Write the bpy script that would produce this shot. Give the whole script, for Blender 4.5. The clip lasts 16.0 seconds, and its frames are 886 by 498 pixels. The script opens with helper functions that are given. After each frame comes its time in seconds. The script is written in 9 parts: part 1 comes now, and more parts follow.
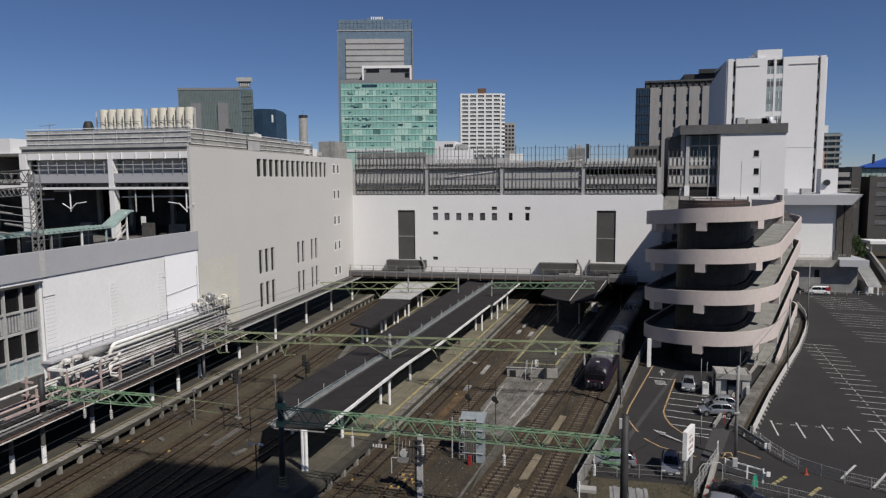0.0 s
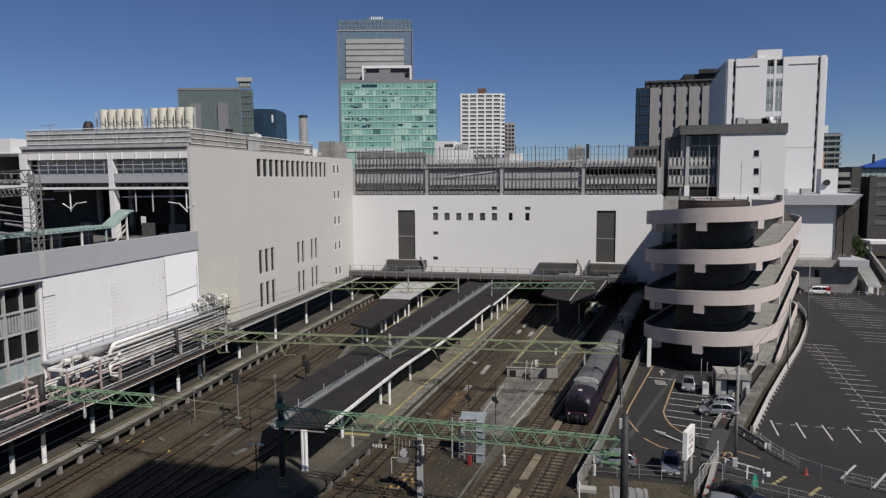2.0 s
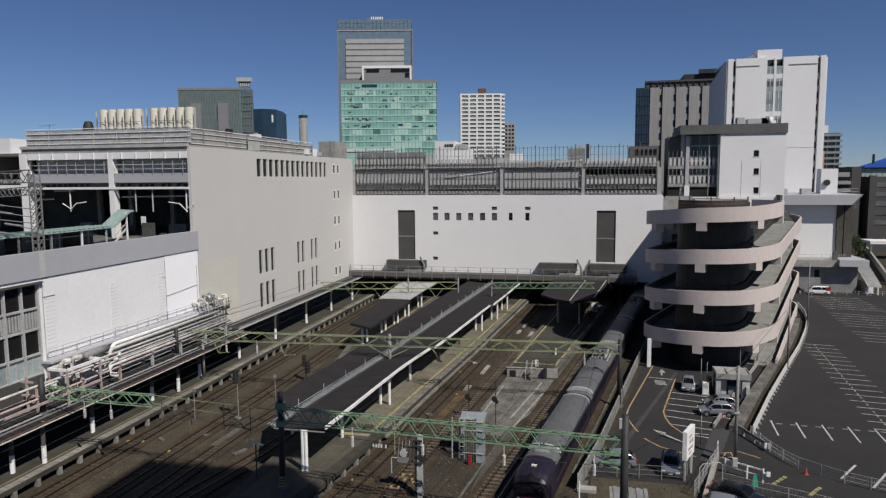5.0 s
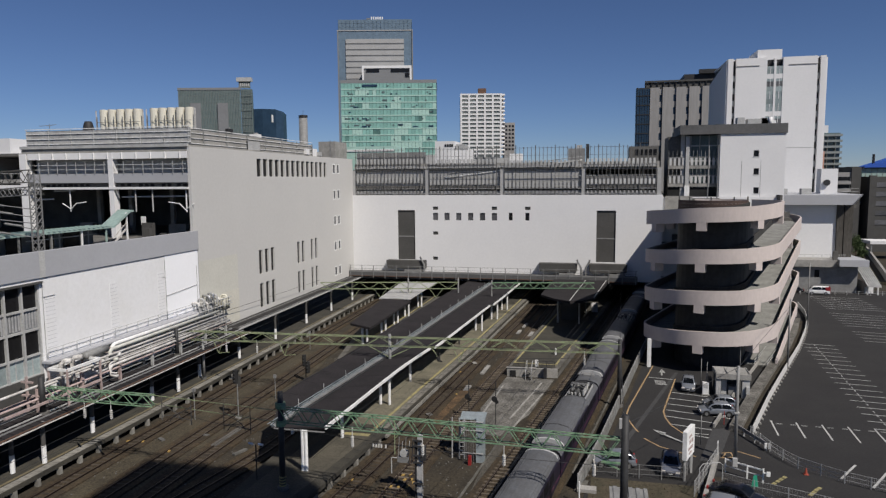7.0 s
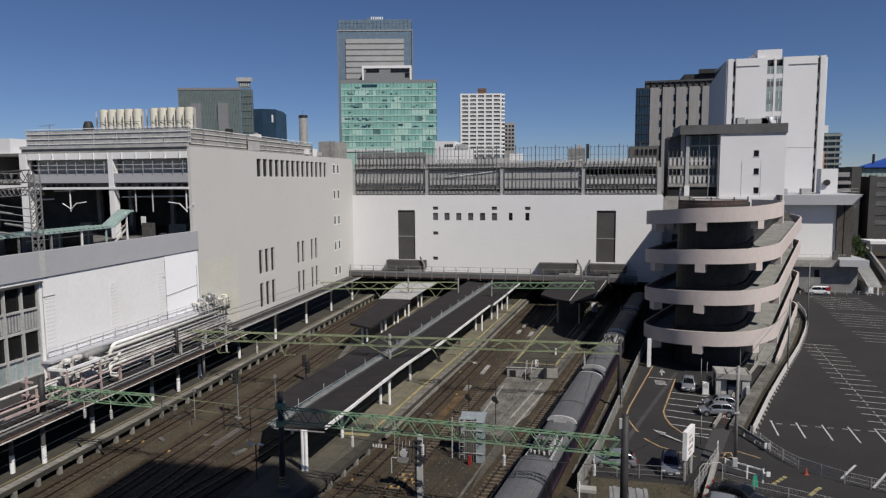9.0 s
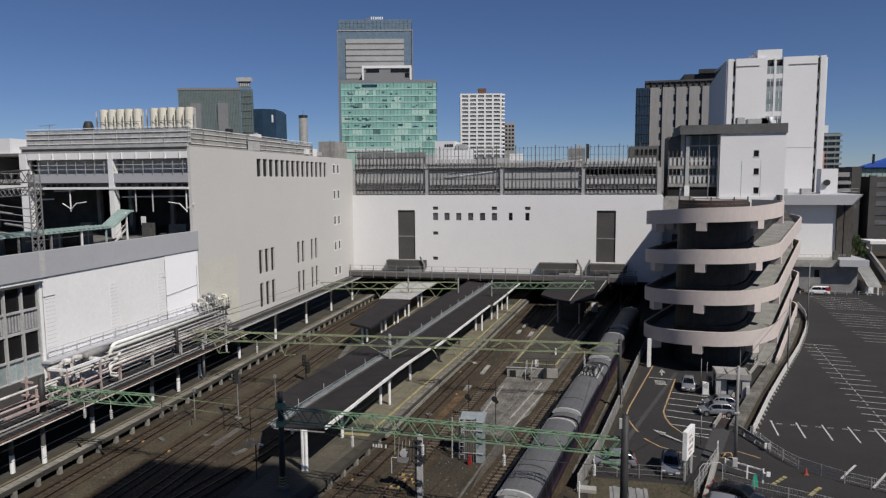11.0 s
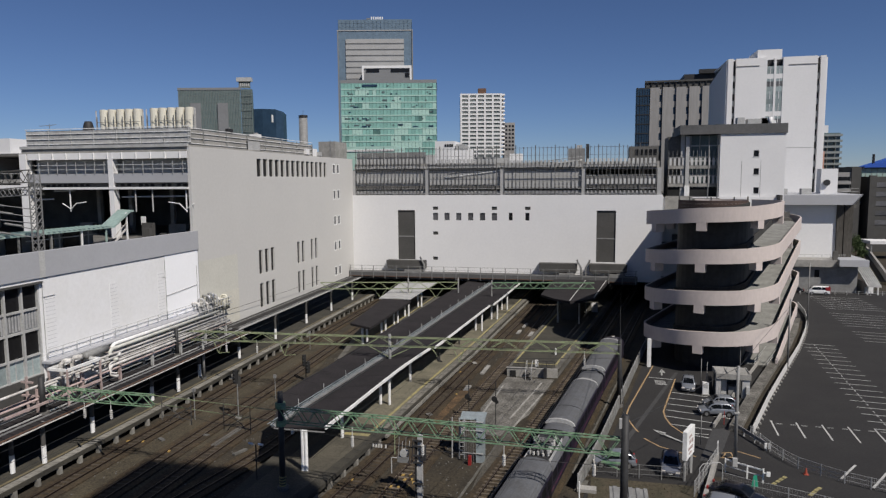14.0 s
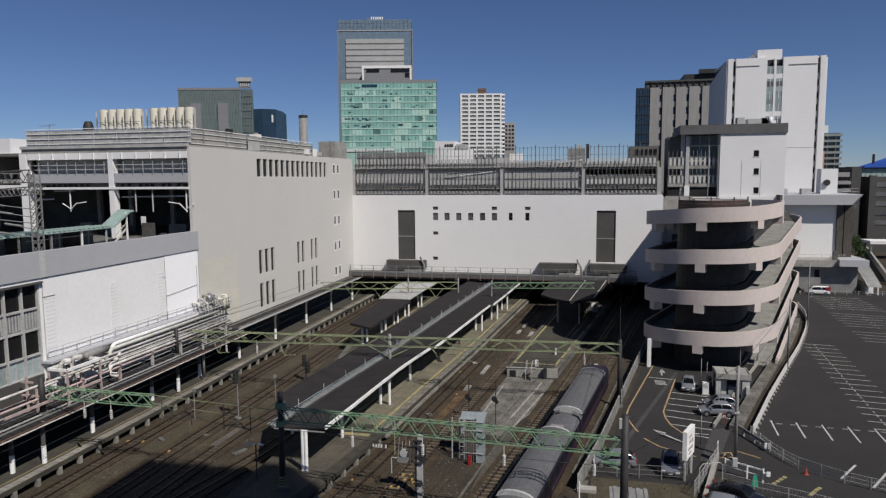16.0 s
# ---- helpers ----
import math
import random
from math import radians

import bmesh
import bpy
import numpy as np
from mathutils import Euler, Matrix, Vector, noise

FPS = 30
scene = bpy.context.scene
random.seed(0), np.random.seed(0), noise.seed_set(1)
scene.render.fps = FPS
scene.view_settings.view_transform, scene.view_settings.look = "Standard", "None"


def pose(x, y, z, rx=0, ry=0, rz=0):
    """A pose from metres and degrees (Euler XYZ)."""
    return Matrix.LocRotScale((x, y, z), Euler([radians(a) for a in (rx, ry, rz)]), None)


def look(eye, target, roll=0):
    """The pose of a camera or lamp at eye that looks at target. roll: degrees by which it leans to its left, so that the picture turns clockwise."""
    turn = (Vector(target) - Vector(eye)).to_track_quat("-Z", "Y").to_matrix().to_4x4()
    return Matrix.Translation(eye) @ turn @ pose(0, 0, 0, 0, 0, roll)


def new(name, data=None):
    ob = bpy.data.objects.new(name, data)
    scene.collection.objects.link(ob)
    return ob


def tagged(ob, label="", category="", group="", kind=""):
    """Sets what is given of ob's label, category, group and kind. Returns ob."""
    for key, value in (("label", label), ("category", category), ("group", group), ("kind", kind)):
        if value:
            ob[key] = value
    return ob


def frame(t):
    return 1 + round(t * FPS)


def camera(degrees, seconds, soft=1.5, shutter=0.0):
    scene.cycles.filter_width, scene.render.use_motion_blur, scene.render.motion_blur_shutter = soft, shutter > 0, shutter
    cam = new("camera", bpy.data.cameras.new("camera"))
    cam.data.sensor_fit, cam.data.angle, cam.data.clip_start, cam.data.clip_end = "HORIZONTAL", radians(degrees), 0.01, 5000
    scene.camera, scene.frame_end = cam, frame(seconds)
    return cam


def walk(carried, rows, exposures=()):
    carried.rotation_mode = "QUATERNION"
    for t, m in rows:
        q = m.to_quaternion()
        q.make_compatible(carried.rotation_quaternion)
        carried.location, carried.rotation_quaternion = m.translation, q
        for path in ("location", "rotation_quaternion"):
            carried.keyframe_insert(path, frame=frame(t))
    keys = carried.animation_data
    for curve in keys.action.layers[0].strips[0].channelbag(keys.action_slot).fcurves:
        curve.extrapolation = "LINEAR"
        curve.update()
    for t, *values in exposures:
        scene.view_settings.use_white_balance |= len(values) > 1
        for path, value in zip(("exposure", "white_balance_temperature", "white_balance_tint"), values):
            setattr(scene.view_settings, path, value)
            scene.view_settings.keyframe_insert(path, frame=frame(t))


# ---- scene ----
cam = camera(67.0, 16.0, soft=1.3)
EYE = (0.0, 0.0, 26.5)
STAND = look(EYE, (-21.71, 97.06, 16.14), -0.397)
walk(cam, [(0.0, STAND), (16.0, STAND)], exposures=[(0.0, 0.0), (16.0, 0.0)])

# ---- world and sun ----
SUN_FROM = Vector((0.78, -0.62, 1.14)).normalized()
world = bpy.data.worlds.new("sky")
scene.world = world
world.use_nodes = True
wn = world.node_tree.nodes
sky = wn.new("ShaderNodeTexSky")
sky.sky_type = "NISHITA"
sky.sun_disc = False
sky.sun_elevation = math.asin(SUN_FROM.z)
sky.sun_rotation = math.atan2(SUN_FROM.x, SUN_FROM.y)
sky.altitude = 2500
sky.air_density, sky.dust_density, sky.ozone_density = 1.0, 0.1, 6.0
wn["Background"].inputs["Strength"].default_value = 0.0535
cool = wn.new("ShaderNodeVectorMath")
cool.operation = "MULTIPLY"
cool.inputs[1].default_value = (0.975, 0.985, 1.13)
world.node_tree.links.new(sky.outputs["Color"], cool.inputs[0])
world.node_tree.links.new(cool.outputs["Vector"], wn["Background"].inputs["Color"])
lamp = bpy.data.lights.new("sun", "SUN")
lamp.energy, lamp.angle, lamp.color = 5.0, radians(0.5), (1.0, 0.94, 0.87)
sun = new("sun", lamp)
sun.matrix_world = look(SUN_FROM * 200, (0, 0, 0))


# ---- materials ----
def mat(name, col, rough=0.8, metal=0.0, var=0.15, scale=0.5, fine=12.0, bump=0.0, tint=None, rnd=0.0, streak=0.0, spec=0.3):
    """A surface with patches at one scale and grain at another; tint is the colour of the patches."""
    m = bpy.data.materials.new(name)
    m.use_nodes = True
    nt = m.node_tree
    n, l = nt.nodes, nt.links
    b = n["Principled BSDF"]
    b.inputs["Roughness"].default_value = rough
    b.inputs["Metallic"].default_value = metal
    b.inputs["Specular IOR Level"].default_value = spec
    tc = n.new("ShaderNodeTexCoord")
    co = tc.outputs["Object"]
    if streak:
        mp = n.new("ShaderNodeMapping")
        mp.inputs["Scale"].default_value = (1, 1, streak)
        l.new(co, mp.inputs["Vector"])
        co = mp.outputs["Vector"]
    big, small = n.new("ShaderNodeTexNoise"), n.new("ShaderNodeTexNoise")
    for t, s, d in ((big, scale, 5), (small, fine, 3)):
        t.inputs["Scale"].default_value = s
        t.inputs["Detail"].default_value = d
        t.inputs["Roughness"].default_value = 0.65
        l.new(co, t.inputs["Vector"])
    ramp = n.new("ShaderNodeMapRange")
    ramp.inputs["From Min"].default_value, ramp.inputs["From Max"].default_value = 0.35, 0.68
    l.new(big.outputs["Fac"], ramp.inputs["Value"])
    mix = n.new("ShaderNodeMix")
    mix.data_type = "RGBA"
    t2 = tint or tuple(c * (1 - 2 * var) for c in col)
    mix.inputs["A"].default_value, mix.inputs["B"].default_value = (*col, 1), (*t2, 1)
    l.new(ramp.outputs["Result"], mix.inputs["Factor"])
    g = n.new("ShaderNodeMapRange")
    g.inputs["From Min"].default_value, g.inputs["From Max"].default_value = 0.28, 0.72
    g.inputs["To Min"].default_value, g.inputs["To Max"].default_value = 1 - var * 1.4, 1 + var * 1.4
    l.new(small.outputs["Fac"], g.inputs["Value"])
    mul = n.new("ShaderNodeVectorMath")
    mul.operation = "SCALE"
    l.new(mix.outputs["Result"], mul.inputs[0])
    scl = g.outputs["Result"]
    if rnd:
        oi, rr, mm = n.new("ShaderNodeObjectInfo"), n.new("ShaderNodeMapRange"), n.new("ShaderNodeMath")
        rr.inputs["To Min"].default_value, rr.inputs["To Max"].default_value = 1 - rnd, 1 + rnd
        mm.operation = "MULTIPLY"
        l.new(oi.outputs["Random"], rr.inputs["Value"])
        l.new(rr.outputs["Result"], mm.inputs[0])
        l.new(scl, mm.inputs[1])
        scl = mm.outputs["Value"]
    l.new(scl, mul.inputs["Scale"])
    l.new(mul.outputs["Vector"], b.inputs["Base Color"])
    if bump:
        bp = n.new("ShaderNodeBump")
        bp.inputs["Strength"].default_value = bump
        bp.inputs["Distance"].default_value = 0.05
        l.new(small.outputs["Fac"], bp.inputs["Height"])
        l.new(bp.outputs["Normal"], b.inputs["Normal"])
    return m


def glass(name, col, rough=0.08, rnd=0.0, spec=0.6):
    """A dark or tinted pane that mirrors the sky."""
    return mat(name, col, rough, 0.0, 0.12, 0.3, 3.0, rnd=rnd, spec=spec)


SOIL = mat("trackside_soil", (0.046, 0.0378, 0.0255), 0.95, var=0.42, scale=0.3, fine=4.5, bump=0.9, tint=(0.0245, 0.021, 0.016))
OCHREB = mat("ochre_ballast", (0.064, 0.053, 0.034), 0.95, var=0.42, scale=0.35, fine=5.0, bump=0.8, tint=(0.037, 0.031, 0.0215))
RUSTB = mat("orange_brown_ballast", (0.112, 0.07, 0.036), 0.95, var=0.4, scale=0.6, fine=5.0, bump=0.6, tint=(0.045, 0.032, 0.02))
WORNPF = mat("worn_sandy_platform", (0.086, 0.078, 0.06), 0.92, var=0.3, scale=0.35, fine=7.0, bump=0.2, tint=(0.06, 0.055, 0.043))
RUSTY = mat("rust_stained_ballast", (0.019, 0.012, 0.008), 0.95, var=0.4, scale=0.5, fine=5.0, bump=0.6, tint=(0.016, 0.011, 0.008))
BALLAST = mat("rusty_ballast", (0.058, 0.042, 0.024), 0.95, var=0.42, scale=0.35, fine=5.0, bump=0.9, tint=(0.0285, 0.0222, 0.0158))
GRAVEL = mat("grey_ballast", (0.075, 0.069, 0.058), 0.95, var=0.4, scale=0.4, fine=6.0, bump=0.9, tint=(0.058, 0.053, 0.044))
ASPHALT = mat("asphalt", (0.0265, 0.0256, 0.025), 0.92, var=0.3, scale=0.16, fine=7.0, bump=0.2, tint=(0.0205, 0.0196, 0.0196))
ASPHALT_OLD = mat("worn_asphalt", (0.052, 0.051, 0.05), 0.92, var=0.2, scale=0.25, fine=10.0, bump=0.2, tint=(0.044, 0.044, 0.045))
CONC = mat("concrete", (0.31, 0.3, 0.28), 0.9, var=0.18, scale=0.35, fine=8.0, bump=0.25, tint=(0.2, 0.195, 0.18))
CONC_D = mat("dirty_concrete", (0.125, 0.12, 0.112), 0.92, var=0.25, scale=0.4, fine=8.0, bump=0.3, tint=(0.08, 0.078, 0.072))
PLATF = mat("platform_asphalt", (0.056, 0.052, 0.041), 0.92, var=0.25, scale=0.4, fine=8.0, bump=0.2, tint=(0.034, 0.032, 0.027))
COPING_I = mat("island_platform_coping", (0.2, 0.19, 0.165), 0.9, var=0.34, scale=0.6, fine=4.0, tint=(0.1, 0.094, 0.08), rnd=0.2)
COPING = mat("platform_coping", (0.115, 0.11, 0.097), 0.9, var=0.28, scale=0.6, fine=4.0, tint=(0.075, 0.071, 0.062), rnd=0.18)
PAVING = mat("pale_platform_paving", (0.16, 0.147, 0.108), 0.9, var=0.22, scale=0.3, fine=6.0, tint=(0.095, 0.088, 0.066))
APRON = mat("stained_apron_concrete", (0.165, 0.157, 0.142), 0.92, var=0.48, scale=0.5, fine=5.0, bump=0.3, tint=(0.062, 0.058, 0.05))
COPING_P = mat("pale_platform_coping", (0.235, 0.225, 0.2), 0.9, var=0.25, scale=0.6, fine=4.0, tint=(0.15, 0.143, 0.125), rnd=0.2)
ROADC = mat("worn_ramp_concrete", (0.235, 0.235, 0.22), 0.9, var=0.2, scale=0.5, fine=6.0, bump=0.2, tint=(0.15, 0.15, 0.14))
SHEETW = mat("weathered_sheet_wall", (0.27, 0.268, 0.258), 0.8, var=0.28, scale=0.9, fine=5.0, tint=(0.15, 0.148, 0.14), streak=0.35)
# near-black concrete tone that carries the shade inside the ramp
SHADEC = mat("sooty_concrete", (0.045, 0.044, 0.042), 0.92, var=0.25, scale=0.4, fine=8.0)
PINKC = mat("pinkish_painted_concrete", (0.50, 0.44, 0.41), 0.85, var=0.04, scale=0.3, fine=2.5, tint=(0.46, 0.405, 0.38), streak=0.5)
GREYW = mat("pale_grey_cladding", (0.495, 0.486, 0.465), 0.8, var=0.022, scale=0.08, fine=2.0, tint=(0.475, 0.467, 0.448))
WHITEW = mat("white_cladding", (0.68, 0.675, 0.67), 0.75, var=0.02, scale=0.08, fine=2.0, tint=(0.64, 0.637, 0.635))
WHITE_D = mat("weathered_white_panel", (0.72, 0.72, 0.725), 0.8, var=0.03, scale=0.3, fine=2.0, tint=(0.685, 0.683, 0.675))
WHITE_C = mat("clean_white_panel", (0.84, 0.845, 0.86), 0.7, var=0.015, scale=0.3, fine=2.0, tint=(0.82, 0.825, 0.84))
MESHP = mat("pale_mesh_panel", (0.38, 0.38, 0.375), 0.85, var=0.2, scale=0.6, fine=1.6, tint=(0.29, 0.29, 0.285))
RUNG = mat("pale_rung_steel", (0.5, 0.5, 0.51), 0.7, var=0.05, scale=1.0, fine=4.0)
CAPD = mat("dark_roof_cap_sheet", (0.105, 0.105, 0.105), 0.7, var=0.12, scale=0.3, fine=3.0)
SLEEP_D = mat("dirty_sleeper", (0.07, 0.057, 0.043), 0.95, var=0.3, scale=2.0, fine=12.0, rnd=0.35)
FRAME_T = mat("tinted_window_frame", (0.165, 0.19, 0.185), 0.6, var=0.1, scale=0.5, fine=3.0)
CREAM = mat("cream_wall_paint", (0.53, 0.52, 0.465), 0.8, var=0.05, scale=0.2, fine=3.0)
BAND = mat("grey_parapet_paint", (0.36, 0.365, 0.385), 0.8, var=0.025, scale=0.1, fine=3.0, tint=(0.33, 0.335, 0.35))
GREY = mat("grey_metal_paint", (0.22, 0.22, 0.215), 0.6, var=0.15, scale=0.7, fine=6.0, tint=(0.15, 0.15, 0.147))
GREY_M = mat("mid_grey_galvanised", (0.125, 0.125, 0.123), 0.6, var=0.15, scale=0.8, fine=6.0)
GREY_L = mat("light_grey_metal", (0.42, 0.42, 0.41), 0.55, var=0.12, scale=0.7, fine=6.0)
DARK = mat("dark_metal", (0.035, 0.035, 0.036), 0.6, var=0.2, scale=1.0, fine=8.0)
# black for truly black parts, and for voids where it stands in for shade
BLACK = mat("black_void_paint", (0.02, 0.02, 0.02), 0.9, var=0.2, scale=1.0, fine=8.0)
WHITE = mat("white_paint", (0.74, 0.74, 0.73), 0.6, var=0.08, scale=0.9, fine=6.0, tint=(0.6, 0.6, 0.58))
MARK = mat("road_marking_paint", (0.45, 0.45, 0.435), 0.85, var=0.25, scale=1.4, fine=9.0, tint=(0.3, 0.3, 0.29))
MARK_Y = mat("orange_road_marking", (0.37, 0.25, 0.13), 0.85, var=0.25, scale=1.4, fine=9.0, tint=(0.26, 0.18, 0.1))
TAN = mat("faded_tactile_strip", (0.16, 0.132, 0.075), 0.9, var=0.2, scale=1.2, fine=6.0, tint=(0.115, 0.1, 0.068))
YELLOW = mat("yellow_tactile_strip", (0.33, 0.285, 0.125), 0.85, var=0.2, scale=1.2, fine=6.0, tint=(0.19, 0.17, 0.1))
GREEN = mat("green_gantry_paint", (0.11, 0.22, 0.125), 0.6, var=0.25, scale=1.2, fine=6.0, tint=(0.2, 0.27, 0.18))
GREEN_O = mat("faded_green_gantry_paint", (0.22, 0.28, 0.14), 0.7, var=0.2, scale=1.2, fine=6.0, tint=(0.2, 0.2, 0.14))
ROOFD = mat("dark_canopy_roofing", (0.03, 0.0272, 0.0288), 0.9, var=0.2, scale=0.5, fine=7.0, tint=(0.022, 0.0205, 0.0215), spec=0.1)
ROOFG = mat("grey_canopy_roofing", (0.05, 0.047, 0.045), 0.85, var=0.2, scale=0.4, fine=5.0)
TEAL = mat("pale_green_roof_sheet", (0.3, 0.4, 0.365), 0.7, var=0.15, scale=0.6, fine=5.0)
RUST = mat("rusty_steel", (0.15, 0.075, 0.045), 0.8, var=0.3, scale=1.5, fine=12.0, tint=(0.09, 0.06, 0.045))
BOARD = mat("weathered_brown_board", (0.075, 0.05, 0.042), 0.85, var=0.25, scale=1.5, fine=9.0, tint=(0.05, 0.036, 0.032))
PLANKW = mat("sun_bleached_plank", (0.2, 0.165, 0.115), 0.9, var=0.22, scale=0.8, fine=9.0, bump=0.3, tint=(0.14, 0.115, 0.08))
RAIL = mat("rail_steel", (0.032, 0.022, 0.016), 0.6, 0.3, var=0.2, scale=0.8, fine=10.0)
RAILTOP = mat("worn_rail_head", (0.11, 0.085, 0.068), 0.42, 0.5, var=0.12, scale=0.8, fine=10.0)
SLEEPER = mat("concrete_sleeper", (0.145, 0.118, 0.088), 0.9, var=0.38, scale=2.0, fine=12.0, rnd=0.3)
PIPEW = mat("white_insulated_pipe", (0.56, 0.545, 0.52), 0.6, var=0.2, scale=0.8, fine=5.0, tint=(0.36, 0.345, 0.325))
PIPEC = mat("pale_lagged_pipe", (0.56, 0.57, 0.52), 0.6, var=0.15, scale=0.8, fine=5.0, tint=(0.42, 0.42, 0.38))
PIPEG = mat("grey_duct", (0.4, 0.4, 0.395), 0.55, var=0.15, scale=0.8, fine=5.0)
PINKS = mat("pinkish_primed_steel", (0.42, 0.33, 0.31), 0.7, var=0.15, scale=0.8, fine=5.0)
CREAMT = mat("cream_tank_shell", (0.6, 0.58, 0.5), 0.5, var=0.05, scale=0.8, fine=4.0, tint=(0.57, 0.545, 0.455))
WIN = glass("dark_window", (0.014, 0.014, 0.015), 0.2, spec=0.25)
WIN_L = glass("curtained_window", (0.22, 0.23, 0.235), 0.4, rnd=0.4, spec=0.3)
PALEGL = glass("pale_blue_green_pane", (0.27, 0.32, 0.32), 0.35, rnd=0.25, spec=0.35)
CURTAIN = mat("pale_curtain_cloth", (0.33, 0.33, 0.33), 0.9, var=0.12, scale=1.0, fine=6.0)
WIN_S = glass("grey_stair_window", (0.1, 0.1, 0.105), 0.35, rnd=0.3, spec=0.3)
PANEL = mat("dark_grey_louvre_panel", (0.072, 0.07, 0.066), 0.7, var=0.1, scale=0.4, fine=4.0)
G_TEAL = glass("teal_curtain_glass", (0.235, 0.44, 0.385), 0.3, rnd=0.12, spec=0.4)
G_TEALD = glass("teal_curtain_glass_dark", (0.12, 0.24, 0.21), 0.25, rnd=0.3, spec=0.4)
G_TEALW = mat("pale_teal_spandrel", (0.37, 0.55, 0.485), 0.5, var=0.06, scale=0.2, fine=2.0)
G_BLUE = glass("steel_blue_glass", (0.145, 0.2, 0.255), 0.3, rnd=0.06, spec=0.35)
G_SLATE = glass("slate_green_glass", (0.115, 0.155, 0.152), 0.3, rnd=0.2, spec=0.35)
G_NAVY = glass("navy_glass", (0.025, 0.05, 0.085), 0.25, rnd=0.2, spec=0.35)
STONE = mat("pale_tower_stone", (0.36, 0.36, 0.355), 0.8, var=0.06, scale=0.1, fine=1.0)
STONE_G = mat("grey_tower_stone", (0.2, 0.205, 0.21), 0.8, var=0.06, scale=0.1, fine=1.0)
DIRTY_COL = mat("dark_weathered_concrete", (0.085, 0.078, 0.068), 0.9, var=0.2, scale=0.4, fine=4.0, streak=0.3)
BALC = mat("greenish_balcony_concrete", (0.24, 0.265, 0.255), 0.8, var=0.08, scale=0.2, fine=1.5)
FLUTE = mat("fluted_grey_panel", (0.285, 0.278, 0.27), 0.85, var=0.08, scale=0.3, fine=2.0, tint=(0.25, 0.243, 0.236), streak=0.1)
TRAINP = mat("dark_purple_train_paint", (0.0125, 0.0085, 0.0185), 0.5, var=0.1, scale=0.8, fine=6.0, spec=0.5)
CREAMW = mat("faded_cream_wall", (0.56, 0.54, 0.47), 0.85, var=0.06, scale=0.3, fine=3.0)
SLATW = mat("dusty_white_slat", (0.5, 0.5, 0.49), 0.7, var=0.1, scale=0.6, fine=4.0, rnd=0.12)
TRAINR = mat("grey_train_roof", (0.1, 0.104, 0.111), 0.65, var=0.14, scale=0.8, fine=6.0, tint=(0.08, 0.08, 0.082))
TRAINS = mat("magenta_stripe_paint", (0.13, 0.035, 0.07), 0.4, var=0.1, scale=0.8, fine=6.0)
TGLASS = glass("train_glass", (0.008, 0.008, 0.01), 0.5, spec=0.12)
LAMPG = mat("headlight_lens", (0.7, 0.66, 0.6), 0.15, var=0.05, scale=2.0, fine=6.0, spec=0.6)
INSUL = mat("white_porcelain", (0.52, 0.51, 0.48), 0.3, var=0.06, scale=3.0, fine=9.0)
OCHRE = mat("ochre_plate_paint", (0.38, 0.25, 0.08), 0.7, var=0.2, scale=3.0, fine=9.0)
BLUISH = mat("bluish_grey_steel", (0.23, 0.27, 0.285), 0.55, var=0.16, scale=0.9, fine=7.0, tint=(0.17, 0.19, 0.2))
REDP = mat("red_paint", (0.3, 0.03, 0.028), 0.5, var=0.15, scale=2.0, fine=9.0)
ORANGE = mat("orange_cone_plastic", (0.36, 0.08, 0.05), 0.5, var=0.1, scale=2.0, fine=9.0)
GREENS = mat("green_sign_plastic", (0.03, 0.36, 0.22), 0.5, var=0.1, scale=2.0, fine=9.0)
CGLASS = glass("car_glass", (0.012, 0.014, 0.016), 0.1, spec=0.5)
TYRE = mat("tyre_rubber", (0.02, 0.02, 0.02), 0.85, var=0.1, scale=4.0, fine=20.0)
CHROME = mat("wheel_alloy", (0.5, 0.5, 0.5), 0.35, 0.8, var=0.05, scale=4.0, fine=20.0)
CARS = mat("silver_car_paint", (0.23, 0.245, 0.27), 0.25, 0.4, var=0.03, scale=1.0, fine=30.0, spec=0.6)
CARW = mat("white_car_paint", (0.72, 0.72, 0.72), 0.25, var=0.03, scale=1.0, fine=30.0, spec=0.6)
CARK = mat("black_car_paint", (0.012, 0.012, 0.014), 0.15, var=0.03, scale=1.0, fine=30.0, spec=0.7)
CARB = mat("blue_grey_car_paint", (0.11, 0.12, 0.15), 0.2, var=0.03, scale=1.0, fine=30.0, spec=0.6)
CARR = mat("dark_red_car_paint", (0.25, 0.02, 0.025), 0.25, var=0.03, scale=1.0, fine=30.0, spec=0.6)
LEAF = mat("foliage", (0.045, 0.068, 0.022), 0.85, var=0.35, scale=1.0, fine=8.0, tint=(0.035, 0.055, 0.02))
BARK = mat("bark", (0.09, 0.07, 0.05), 0.9, var=0.2, scale=2.0, fine=12.0)
BLUES = mat("blue_roof_sheet", (0.03, 0.10, 0.45), 0.6, var=0.1, scale=0.5, fine=4.0)
ORANGEP = mat("salmon_sign_panel", (0.55, 0.30, 0.22), 0.7, var=0.06, scale=0.5, fine=4.0)
GRASS = mat("dry_weeds", (0.07, 0.057, 0.038), 0.95, var=0.35, scale=0.8, fine=9.0, bump=0.8, tint=(0.045, 0.042, 0.026))
CITY = mat("distant_city_ground", (0.12, 0.115, 0.105), 0.95, var=0.2, scale=0.02, fine=0.2)


